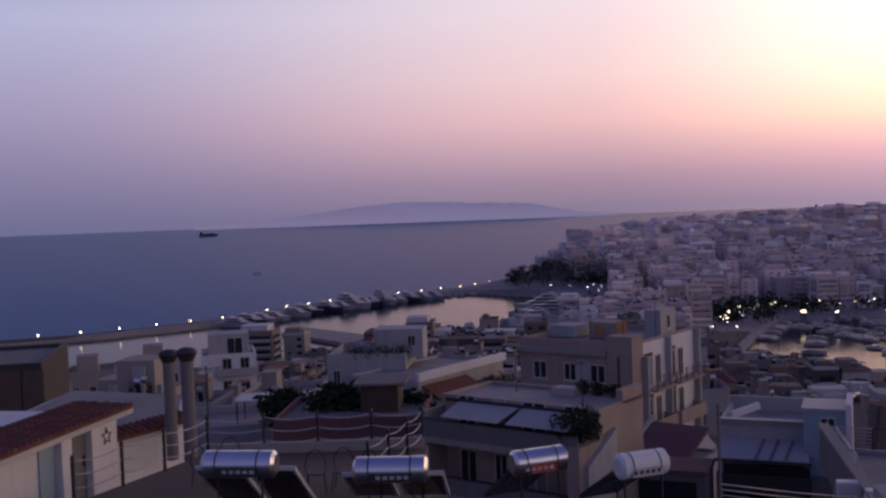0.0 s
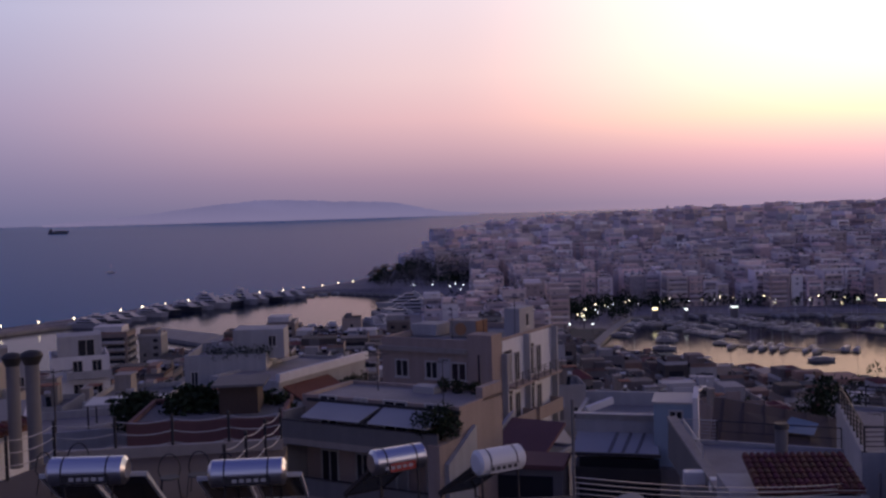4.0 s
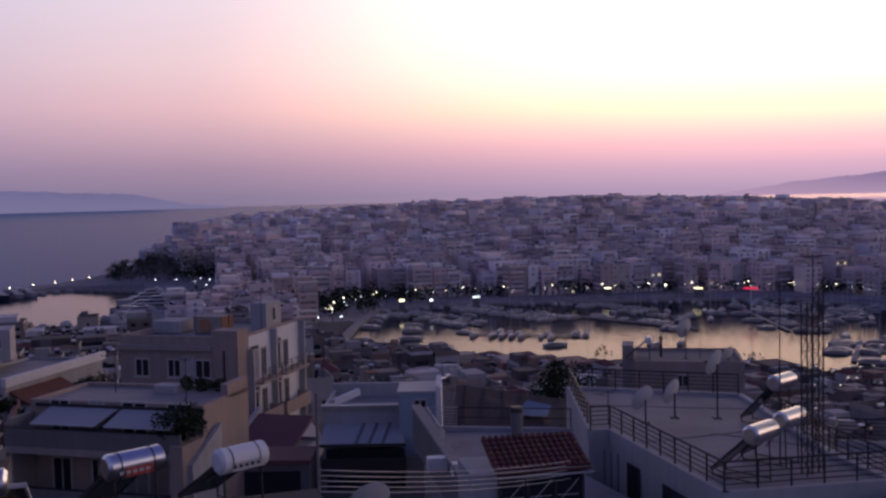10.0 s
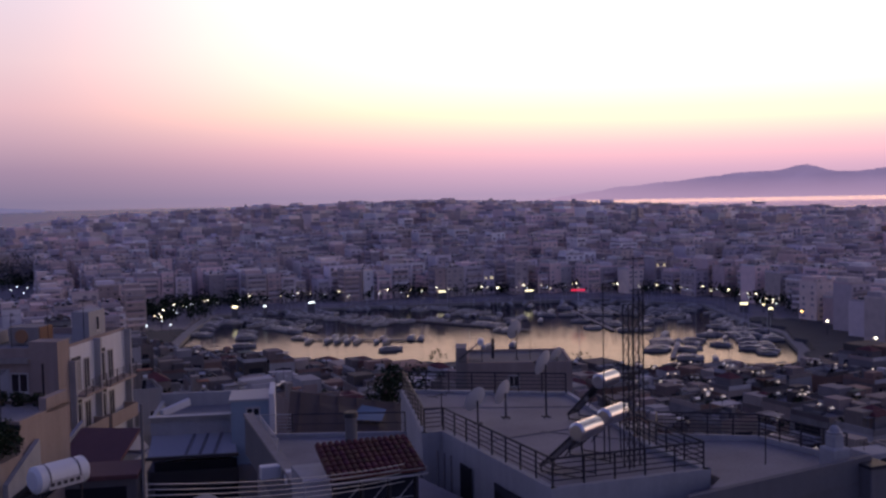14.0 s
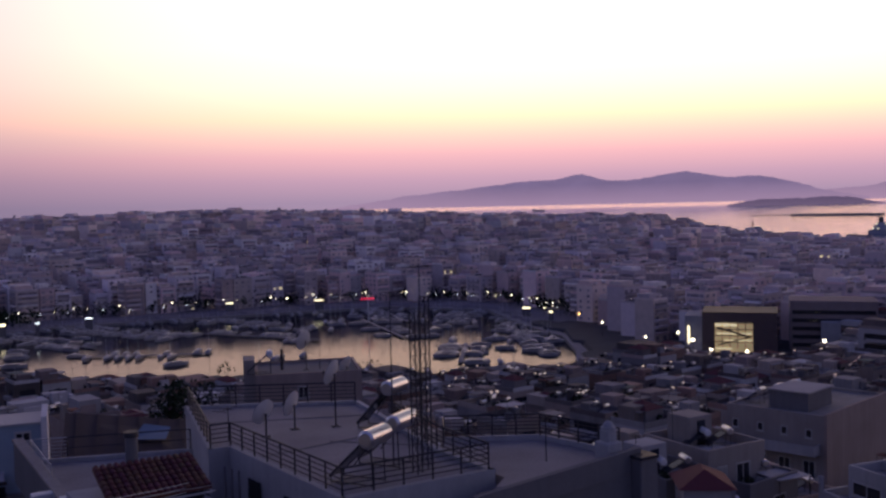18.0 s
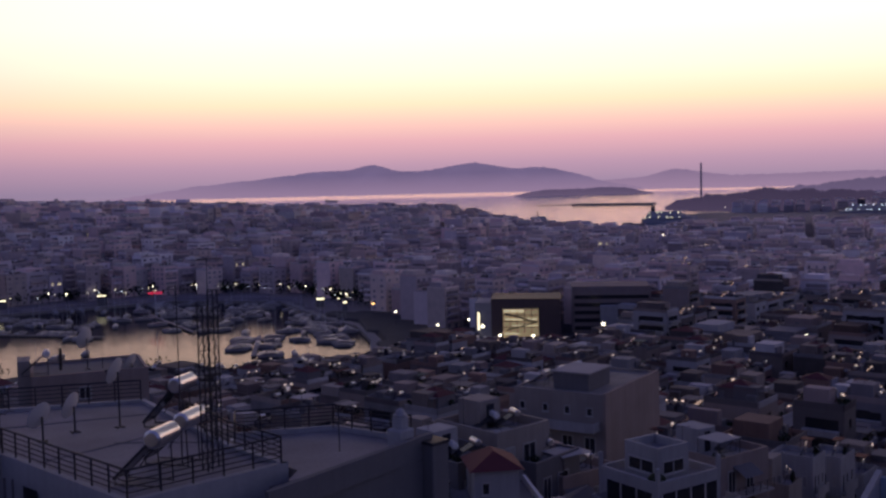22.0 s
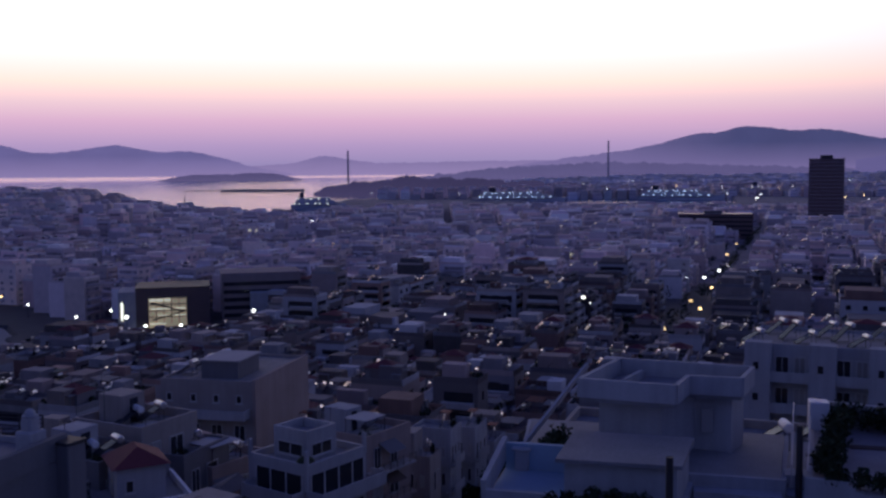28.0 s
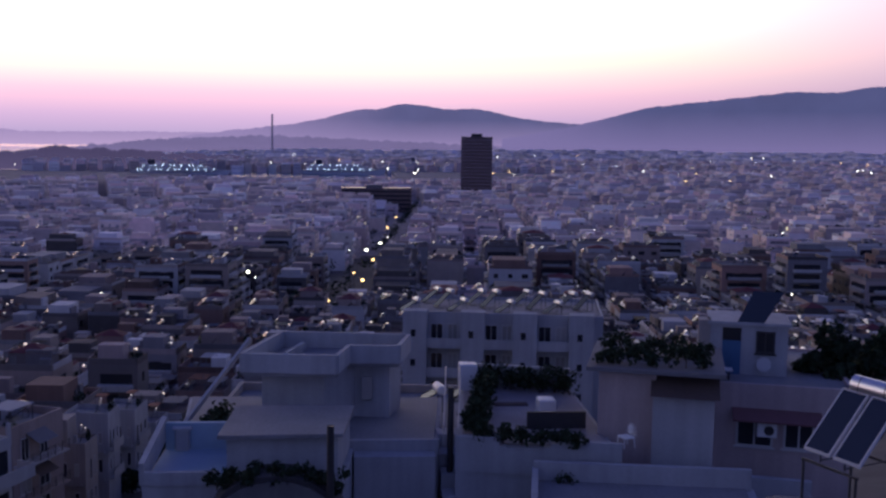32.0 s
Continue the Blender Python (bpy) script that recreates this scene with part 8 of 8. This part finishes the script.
lamps("street_lamp", "tall white street lamp rising between the houses", 15, 0.6, "lamp", "town lamps",
      [(80.8, -4.77), (85.1, -4.37), (86.2, -4.91), (83.6, -7.40), (74.2, -1.34), (86.8, -1.31), (107.9, -1.63), (112.1, -1.90), (113.6, -4.63), (98.7, -1.81), (98.1, -0.85), (71.5, -1.5), (73, -1.3), (76.5, -1.5), (68.1, -2.98), (68.5, -2.98)])

rl = random.Random(77)
FAR_QUAY = [(150, 540), (186, 608), (248, 612), (306, 590), (374, 562), (450, 524), (484, 442), (440, 362)]
for high, globe, mat, label, group, first, step in ((7, 0.46, "lamp", "white lamp on the quay road", "quay road lamps", 0, 31), (6, 0.36, "shop", "small yellow lamp on the quay road", "quay road lamps", 9, 23),
                                                    (5, 0.26, "lamp_cold", "tiny cold lamp by the moored boats", "quay road lamps", 4, 17)):
    spread(lamp_pattern("street_lamp", label, high, globe, mat, group),
           [(x, y, height(x, y)) for x, y in ((x + rl.uniform(-4, 4), y + rl.uniform(-4, 4)) for x, y, a in along_line(FAR_QUAY, step)[first // 9:])])
spread(lamp_pattern("street_lamp", "small white lamp of the yacht club parking", 6, 0.40, "lamp", "car park lamps"),
       [(x, y, height(x, y)) for x, y in ((158 + 9 * k + 4 * j, 800 - 7 * k + 14 * j) for k in range(7) for j in range(3))])
lamps("street_lamp", "small warm lamp on the marina quay", 5, 0.4, "shop", "quay lamps", [(rl.uniform(13, 56), rl.uniform(-6.3, -5.35)) for _ in range(40)])
# random glowing points, for small lamps and for glints off the roofs
lamps("street_lamp", "slim white lamp between the houses, also standing for roof glints", 13, 0.24, "lamp", "lane lamps", [(rl.uniform(62, 119), -2.4 - 6.5 * rl.random() ** 1.4) for _ in range(46)])
lamps("street_lamp", "far white floodlight mast in the hazy town", 18, 1.1, "lamp", "far lights", [(rl.uniform(83, 119), -0.55 - 1.3 * rl.random()) for _ in range(34)])
lamps("street_lamp", "far orange lamp mast in the hazy town", 18, 1.1, "lamp_warm", "far orange lights", [(rl.uniform(84, 119), -0.6 - 1.4 * rl.random()) for _ in range(16)])


def lit_front(az, el, w, h, mat, label, turn=0.0, z=4.5):
    p = by_sight(az, el, z)
    if el < -5:
        w, h = w * 0.42, h * 0.45
    t = thing("shop_front", pose(p.x, p.y, z - h / 2, 0, 0, -az + turn), label, "shop front", "lit shop fronts")
    part("wall", Shape(M["grey"]).box(-w / 2 - 0.3, 0.05, -9, w / 2 + 0.3, 0.6, -0.6), t)
    part("fascia", Shape(M["iron"]).box(-w / 2 - 0.3, 0, -0.6, w / 2 + 0.3, 0.6, h + 0.4), t)
    part("lit_glass", Shape(M[mat]).box(-w / 2, -0.1, 0, w / 2, 0, h), t)


for az, el, w, h, mat, lab in ((19.8, -6.02, 7, 3, "shop", "lit yellow shop front on the quay"), (24.1, -5.92, 9, 1.2, "lamp_cold", "pale lit canopy on the quay"), (31.6, -5.5, 11, 1.8, "shop", "lit yellow cafe front"),
                               (33.5, -5.27, 5, 3.4, "lamp_warm", "orange lit cafe front"), (36.6, -5.52, 13, 1.8, "shop", "long lit cafe front"), (48.5, -6.25, 10, 2.2, "shop", "lit yellow cafe front"),
                               (49.9, -6.49, 5, 2, "shop", "lit shop front on the quay"), (21.5, -6.04, 4, 1.6, "lamp_cold", "pale lit kiosk on the quay"), (68.1, -2.98, 14, 4, "lamp", "lit sign over the far roofs"), (87.7, -8.06, 9, 3, "lamp_warm", "row of warm lit windows"),
                               (108.5, -1.3, 22, 8, "lamp_warm", "orange lit block in the far town"), (110.5, -1.64, 10, 3, "neon_blue", "blue lit sign in the far town"), (111.5, -1.77, 12, 3, "neon_red", "red lit sign in the far town"),
                               (103.3, -3.48, 4, 14, "lit", "yellow lit stairwell strip"), (64.65, -7.94, 6.5, 3.2, "lamp", "bright white sign above a roof"), (86.2, -2.4, 14, 3, "neon_blue", "blue lit sign by the port")):
    lit_front(az, el, w, h, mat, lab, 0, 8.0 if el < -5 else 14.0)


def red_sign_mast():
    p = by_sight(39.4, -5.53, 14)
    t = thing("sign_mast", Matrix.Translation((p.x, p.y, 0.5)), "slim white mast with a red neon sign by the basin", "sign")
    part("mast", Shape(M["plastic"]).tube((0, 0, 0), (0, 0, 13.5), 0.45, 0.3, n=8), t)
    s = Shape(M["neon_red"])
    for k in range(5):
        s.box(-4 + 1.65 * k, -0.2, 13.2, -2.7 + 1.65 * k, 0.2, 14.1)
    b = part("neon_sign", s, t)
    b.matrix_basis = pose(0, 0, 0, 0, 0, -39)


red_sign_mast()


# ---- boats ----
def yacht(ln, label, mast=False, dark=False, decks=1):
    t = thing("yacht", Matrix.Identity(4), label, "boat", "moored boats")
    b, h = ln * 0.13, ln * 0.085
    out = [(-ln / 2, -b), (ln * 0.1, -b), (ln * 0.34, -b * 0.62), (ln / 2, 0), (ln * 0.34, b * 0.62), (ln * 0.1, b), (-ln / 2, b)]
    s = Shape(M["hull_dark" if dark else "hull"])
    n = len(out)
    lo = [(x * 0.93, y * 0.75, -0.3) for x, y in out]
    hi = [(x, y, h * (1.0 + 0.25 * (x > 0))) for x, y in out]
    s.add(lo + hi, [tuple(range(n, 2 * n))] + [(i, (i + 1) % n, n + (i + 1) % n, n + i) for i in range(n)])
    part("hull", s, t)
    for k in range(decks):
        x0, x1, y = -ln * (0.36 - 0.05 * k), ln * (0.20 - 0.10 * k), b * (0.78 - 0.15 * k)
        z0 = h + k * ln * 0.055
        c = Shape(M["hull"]).add([(x0, -y, z0), (x1 + ln * 0.06, -y, z0), (x1 + ln * 0.06, y, z0), (x0, y, z0), (x0, -y * 0.9, z0 + ln * 0.055), (x1, -y * 0.9, z0 + ln * 0.055), (x1, y * 0.9, z0 + ln * 0.055), (x0, y * 0.9, z0 + ln * 0.055)],
                                 [(4, 5, 6, 7), (0, 1, 5, 4), (1, 2, 6, 5), (2, 3, 7, 6), (3, 0, 4, 7)])
        d = part("cabin", c, t)
        part("cabin_window", Shape(M["glass"]).box(x0 + 0.1 * ln, -y - 0.02, z0 + ln * 0.018, x1, y + 0.02, z0 + ln * 0.042), d)
    if mast:
        part("mast", Shape(M["dish"]).tube((ln * 0.05, 0, h), (ln * 0.05, 0, h + ln * 1.15), 0.09, 0.06, n=6).tube((ln * 0.05, 0, h + ln * 0.13), (-ln * 0.35, 0, h + ln * 0.12), 0.1, n=6), t)
    elif decks > 1:
        part("radar_arch", Shape(M["hull"]).box(-ln * 0.2, -b * 0.5, h + decks * ln * 0.055, -ln * 0.14, b * 0.5, h + decks * ln * 0.055 + ln * 0.03), t)
    return t


rb = random.Random(8)
fleet = [yacht(12, "white motor yacht moored at the quay"), yacht(11, "white sailing yacht moored at the quay", True), yacht(9, "small white motor boat"),
         yacht(30, "large white motor yacht with two decks", decks=2), yacht(42, "very large white yacht with three decks", decks=3), yacht(34, "large dark-hulled yacht with two decks", dark=True, decks=2)]
fresh = set(range(6))


def moor(i, x, y, turn):
    m = pose(x, y, 0.25, 0, 0, turn)
    if i in fresh:
        fresh.discard(i)
        fleet[i].matrix_world = m
    else:
        copy_thing(fleet[i], m)


for x, y, a in along_line([(-150, 682), (-112, 752), (-66, 812), (-16, 850), (30, 880)], 13):
    moor(rb.choice((3, 3, 4, 5, 0)), x + 10 * math.sin(radians(a)), y - 16 * math.cos(radians(a)), a - 90 + rb.uniform(-6, 6))
for k in range(7):
    moor(rb.choice((3, 4, 4, 5)), 58 + 8 * (k % 2) + 3 * k, 650 + 17 * k, 170 + rb.uniform(-8, 8))
for k in range(8):
    moor(rb.choice((0, 3, 3)), -34 + 12 * k, 556 + 9 * k, 100 + rb.uniform(-15, 15))
shore = ZEA + ZEA[:1]
for row, inset in ((0, 9), (1, 34), (2, 62)):
    cx, cy = 290, 400
    for x, y, a in along_line(shore, 5.2 if row == 0 else 8.5):
        v = Vector((cx - x, cy - y))
        if v.length < inset + 20 or math.degrees(math.atan2(x, y)) > 51:
            continue
        v = v.normalized() * inset
        if rb.random() < (0.36 if row == 0 else 0.22 if math.hypot(x, y) > 480 else 0.04) and wet(np.array([x + v.x]), np.array([y + v.y]))[0]:
            moor(rb.choice((0, 0, 1, 1, 2, 2)), x + v.x, y + v.y, math.degrees(math.atan2(v.y, v.x)) + rb.uniform(-16, 16))
for k, (x0, y0, x1, y1) in enumerate(((200, 470, 250, 425), (285, 500, 312, 420), (384, 474, 345, 392), (250, 580, 268, 490), (318, 556, 330, 492), (425, 505, 392, 440), (452, 448, 400, 415), (205, 565, 222, 490), (306, 310, 350, 350))):
    s = Shape(M["stone"])
    s.bar((x0, y0, 0.7), (x1, y1, 0.7), 2.2, 0.5)
    pn = tagged(part("pontoon", s), "floating pontoon with moored boats", "pontoon", "pontoons")
    for x, y, a in along_line([(x0, y0), (x1, y1)], 5.0):
        for sd in (-1, 1):
            if rb.random() < 0.52:
                moor(rb.choice((0, 1, 1, 2, 2)), x - sd * 7.5 * math.sin(radians(a)), y + sd * 7.5 * math.cos(radians(a)), a + 90 * sd + rb.uniform(-4, 4))
for _ in range(120):
    x, y = rb.uniform(310, 440), rb.uniform(320, 520)
    if 440 < math.hypot(x, y) and math.hypot(x - 300, y - 400) > 60 and wet(np.array([x]), np.array([y]))[0] and rb.random() < 0.62:
        moor(rb.choice((0, 1, 1, 1, 2, 2)), x, y, rb.choice((35, 125, 215)) + rb.uniform(-14, 14))
for x, y, a in along_line([(262, 322), (300, 288), (330, 280), (352, 298), (384, 336), (408, 372)], 6.5):
    for off in (0, 15):
        qx, qy = x + off * 0.35, y + off * 0.9
        if rb.random() < 0.32 and wet(np.array([qx]), np.array([qy]))[0]:
            moor(rb.choice((0, 1, 1, 2, 1)), qx, qy, a + 90 + rb.uniform(-35, 35))
p = P(-13.2, 3600)
ship = thing("cargo_ship", pose(p.x, p.y, 19, 0, 0, 8), "dark cargo ship on the horizon", "ship")
part("hull", Shape(M["hull_dark"]).add([(-31, -6, -6), (29, -6, -6), (29, 6, -6), (-31, 6, -6), (-32, -7, 6), (34, -3, 9), (34, 3, 9), (-32, 7, 6)], [(4, 5, 6, 7), (0, 1, 5, 4), (1, 2, 6, 5), (2, 3, 7, 6), (3, 0, 4, 7)]), ship)
part("deckhouse", Shape(M["hull_dark"]).box(-29, -5, 6, -18, 5, 15), ship)
part("funnel", Shape(M["hull_dark"]).box(-26, -1.5, 15, -23, 1.5, 19), ship)
part("hatch", Shape(M["hull_dark"]).box(-14, -4, 6, 24, 4, 10.5), ship)
p = P(-10.6, 1340)
moor(1, p.x, p.y, 30)
for az, dd in ((44.3, 4000), (49.3, 3900)):
    p = P(az, dd)
    ship = thing("cargo_ship", pose(p.x, p.y, 24, 0, 0, -az), "tiny far cargo ship in the strait", "ship", "far ships")
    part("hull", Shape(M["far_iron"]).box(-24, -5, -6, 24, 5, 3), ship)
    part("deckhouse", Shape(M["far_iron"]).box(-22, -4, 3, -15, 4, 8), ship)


# ---- the port, its ferries and moles ----
def ferry(az0, az1, d, z, decks, label, lights):
    a, b = P(az0, d), P(az1, d)
    ln = (b - a).length
    t = thing("ferry", pose((a.x + b.x) / 2, (a.y + b.y) / 2, z, 0, 0, math.degrees(math.atan2(b.y - a.y, b.x - a.x))), label, "ferry", "ferries")
    part("hull", Shape(M["hull"]).add([(-ln / 2, -11, -2), (ln * 0.45, -11, -2), (ln * 0.45, 11, -2), (-ln / 2, 11, -2), (-ln / 2, -12, 9), (ln / 2, -5, 11), (ln / 2, 5, 11), (-ln / 2, 12, 9)],
                                     [(4, 5, 6, 7), (0, 1, 5, 4), (1, 2, 6, 5), (2, 3, 7, 6), (3, 0, 4, 7)]), t)
    for k in range(decks):
        x0, x1 = -ln * (0.44 - 0.03 * k), ln * (0.36 - 0.07 * k)
        dk = part("deck", Shape(M["hull"]).box(x0, -10, 9 + 4 * k, x1, 10, 13 + 4 * k), t)
        s = Shape(M["lamp_cold"] if lights == "cold" else M["shop"])
        n = int((x1 - x0) / 7)
        for i in range(n):
            if k != 1 and (i * 7 + k * 3) % 5 < 3:
                s.box(x0 + i * 7 + 1, -10.3, 10.3 + 4 * k, x0 + i * 7 + 2.8, -10, 11.5 + 4 * k)
                s.box(x0 + i * 7 + 1, 10, 10.3 + 4 * k, x0 + i * 7 + 2.8, 10.3, 11.5 + 4 * k)
        part("deck_light_row", s, dk)
    part("funnel", Shape(M["hull_dark"]).box(-ln * 0.33, -4, 9 + 4 * decks, -ln * 0.26, 4, 18 + 4 * decks), t)


ferry(77.3, 82.7, 2000, 1, 3, "long white ferry with deck lights", "cold")
ferry(86.6, 91.4, 2050, 3, 3, "brightly lit white ferry at its berth", "cold")
ferry(92.4, 95.0, 2350, 5, 3, "lit ferry with warm deck lights", "warm")
ferry(66.9, 70.0, 1750, 0, 3, "grey ferry moored in the port", "warm")
ferry(60.9, 61.7, 1720, 0, 2, "small pale ferry entering the port", "warm")
s = Shape(M["stone"])
s.bar(P(59.3, 2850, 3), P(61.0, 2850, 3), 14, 6)
s.bar(P(61.0, 2850, 5), P(63.2, 2850, 5), 40, 14)
s.bar(P(63.2, 2800, 6), P(67.6, 2750, 6), 60, 18)
tagged(part("harbour_mole", s), "low dark harbour moles and sheds", "mole", kind="structure")
t = thing("office_block", pose(950, -14, 0, 0, 0, -88), "long dark office block beside the avenue", "building")
part("wall", Shape(M["tower_skin"]).box(-33, -8, -4, 33, 14, 28), t)
part("roof_house", Shape(M["grey"]).box(-10, -2, 28, 6, 8, 30.5), t)
for k in range(6):
    part("window_band", Shape(M["glass"]).box(-32, -8.1, 4 + 4 * k, 32, -8, 5.6 + 4 * k), t)


def glass_corner():
    t = house("office_building", "dark glass building with a brightly lit stair hall", 366, 226, -62, 5, "building")
    part("wall", Shape(M["tower_skin"]).box(0, 0, -3, 30, 24, 17.5), t)
    part("roof", Shape(M["iron"]).box(-0.2, -0.2, 17.5, 30.2, 24.2, 17.8), t)
    h = part("lit_hall", Shape(M["lit_hall"]).box(5.0, -0.15, 1.0, 20.5, 0.0, 13.6), t)
    for k in range(6):
        part("mullion", Shape(M["iron"]).box(5.0 + 3.1 * k - 0.1, -0.3, 3.0, 5.1 + 3.1 * k, -0.15, 13.6), h)
    for k in range(4):
        part("floor_edge", Shape(M["iron"]).box(5.0, -0.28, 5.4 + 2.6 * k, 20.5, -0.16, 5.7 + 2.6 * k), h)
    for z0, z1, x0, x1 in ((12.0, 13.3, 5.4, 14.0), (8.6, 9.3, 6.0, 19.8), (5.9, 6.4, 9.0, 20.0), (2.4, 3.0, 5.4, 12.0)):
        part("ceiling_light", Shape(M["lit_ceiling"]).box(x0, -0.22, z0, x1, -0.16, z1), h)
    part("stair_flight", Shape(M["wood"]).bar((6.5, -0.3, 4.2), (18.5, -0.3, 7.4), 0.1, 0.5), h)
    part("stair_flight", Shape(M["wood"]).bar((6, -0.3, 11.5), (19.5, -0.3, 7.6), 0.1, 0.7), h)
    for k in range(5):
        p = part("light_spot", Shape(M["lamp"]).dome((-6 + 6.5 * k, -6 - k, 1.5), 0.55, 0.45, 8, 6, -90), t)
    s = part("lit_sign", Shape(M["shop"]).box(-5.8, -0.4, 4.5, -5.2, 0.0, 12.0), t)
    part("side_wall", Shape(M["white"]).box(-7.0, 0.0, -3, 0, 20, 16.2), t)
    w = house("office_building", "pale wide office building with terraces", 384, 196, -62, 5, "building")
    part("wall", Shape(M["facade"]).box(0, 6, -3, 34, 28, 22), w)
    part("wall", Shape(M["white"]).box(12, 0, -3, 30, 6, 14), w)
    for k in range(5):
        part("window_band", Shape(M["glass"]).box(1, 5.85, 3 + 3.4 * k, 33, 6.0, 4.6 + 3.4 * k), w)


glass_corner()


# ---- greenery too far to count ----
def far_leaves(name, label, places, rnd, size, n, tall, mat="leaf"):
    s = Shape(M[mat])
    for x, y in places:
        z = height(x, y)
        if z < 0:
            continue
        h = tall * rnd.uniform(0.5, 1.2)
        for k in range(3):
            leaf_clump(s, (x + rnd.uniform(-2, 2), y + rnd.uniform(-2, 2), z + h * rnd.uniform(0.45, 0.8)), h * rnd.uniform(0.28, 0.45), n // 3, rnd, size)
        s.add([(x - 0.2, y, z - 1), (x + 0.2, y, z - 1), (x, y + 0.2, z + h * 0.6)], [(0, 1, 2)])
    return tagged(part(name, s), label, "trees", kind="stuff")


rt = random.Random(3)
places = []
for x, y, a in along_line([(100, 700), (160, 700), (205, 650), (255, 618), (315, 593), (382, 565), (456, 528), (484, 470), (474, 400), (446, 350)], 7):
    places.append((x + rt.uniform(-8, 8), y + rt.uniform(-6, 10)))
for k in range(300):
    d_, a_ = rt.uniform(870, 1010), rt.uniform(3.6, 8.2)
    if k % 2:
        d_, a_ = rt.uniform(800, 960), rt.uniform(7.0, 12.5)
    q = P(a_, d_)
    places.append((q.x, q.y))
for k in range(210):
    d_, a_ = rt.uniform(585, 690), rt.uniform(10.5, 21.5)
    q = P(a_, d_)
    places.append((q.x, q.y))
for x, y, a in along_line(FAR_QUAY[1:], 6.5):
    places.append((x + rt.uniform(6, 12), y + rt.uniform(2, 14)))
far_leaves("shore_trees", "dark trees along the quay and on the headland", places, rt, 0.9, 36, 9)
places = []
for k in range(34):
    q = P(4.2 + 3.8 * rt.random(), rt.uniform(815, 900))
    places.append((q.x, q.y))
far_leaves("headland_trees", "dark pines on the slope of the headland", places, rt, 1.0, 40, 13, "pine")
places = []
for k in range(26):
    q = P(5.8 + 3.2 * rt.random(), rt.uniform(830, 890))
    places.append((q.x, q.y))
far_leaves("headland_trees", "taller dark pines between houses on the headland", places, rt, 1.0, 40, 25, "pine")
places = []
for x, y, turn, w, d in rt.sample(mid_lots, min(420, len(mid_lots))):
    places.append((x + w * 0.6, y + d * 0.55))
for x, y, a in along_line([(300, 24), (1140, -60)], 11):
    places.append((x, y + rt.choice((-7, 7))))
far_leaves("street_trees", "dark street trees between the blocks", places, rt, 0.7, 40, 8)
places = []
hill_lots = [p for p in mid_lots + far_lots if math.hypot(p[0], p[1]) > 560 and math.degrees(math.atan2(p[0], p[1])) < 66]
for x, y, turn, w, d in rt.sample(hill_lots, min(900, len(hill_lots))):
    places.append((x + w * rt.uniform(0.4, 0.7), y - d * rt.uniform(0.5, 0.8)))
far_leaves("garden_trees", "dusky garden trees between the houses of the hill town", places, rt, 0.9, 33, 11, "pine")
places = []
for x, y, turn, w, d in rt.sample(near_lots, min(300, len(near_lots))):
    places.append((x + w * rt.uniform(0.4, 0.7), y - d * rt.uniform(0.4, 0.7)))
far_leaves("lane_trees", "dark garden trees and bushes between the near houses", places, rt, 0.36, 420, 6)
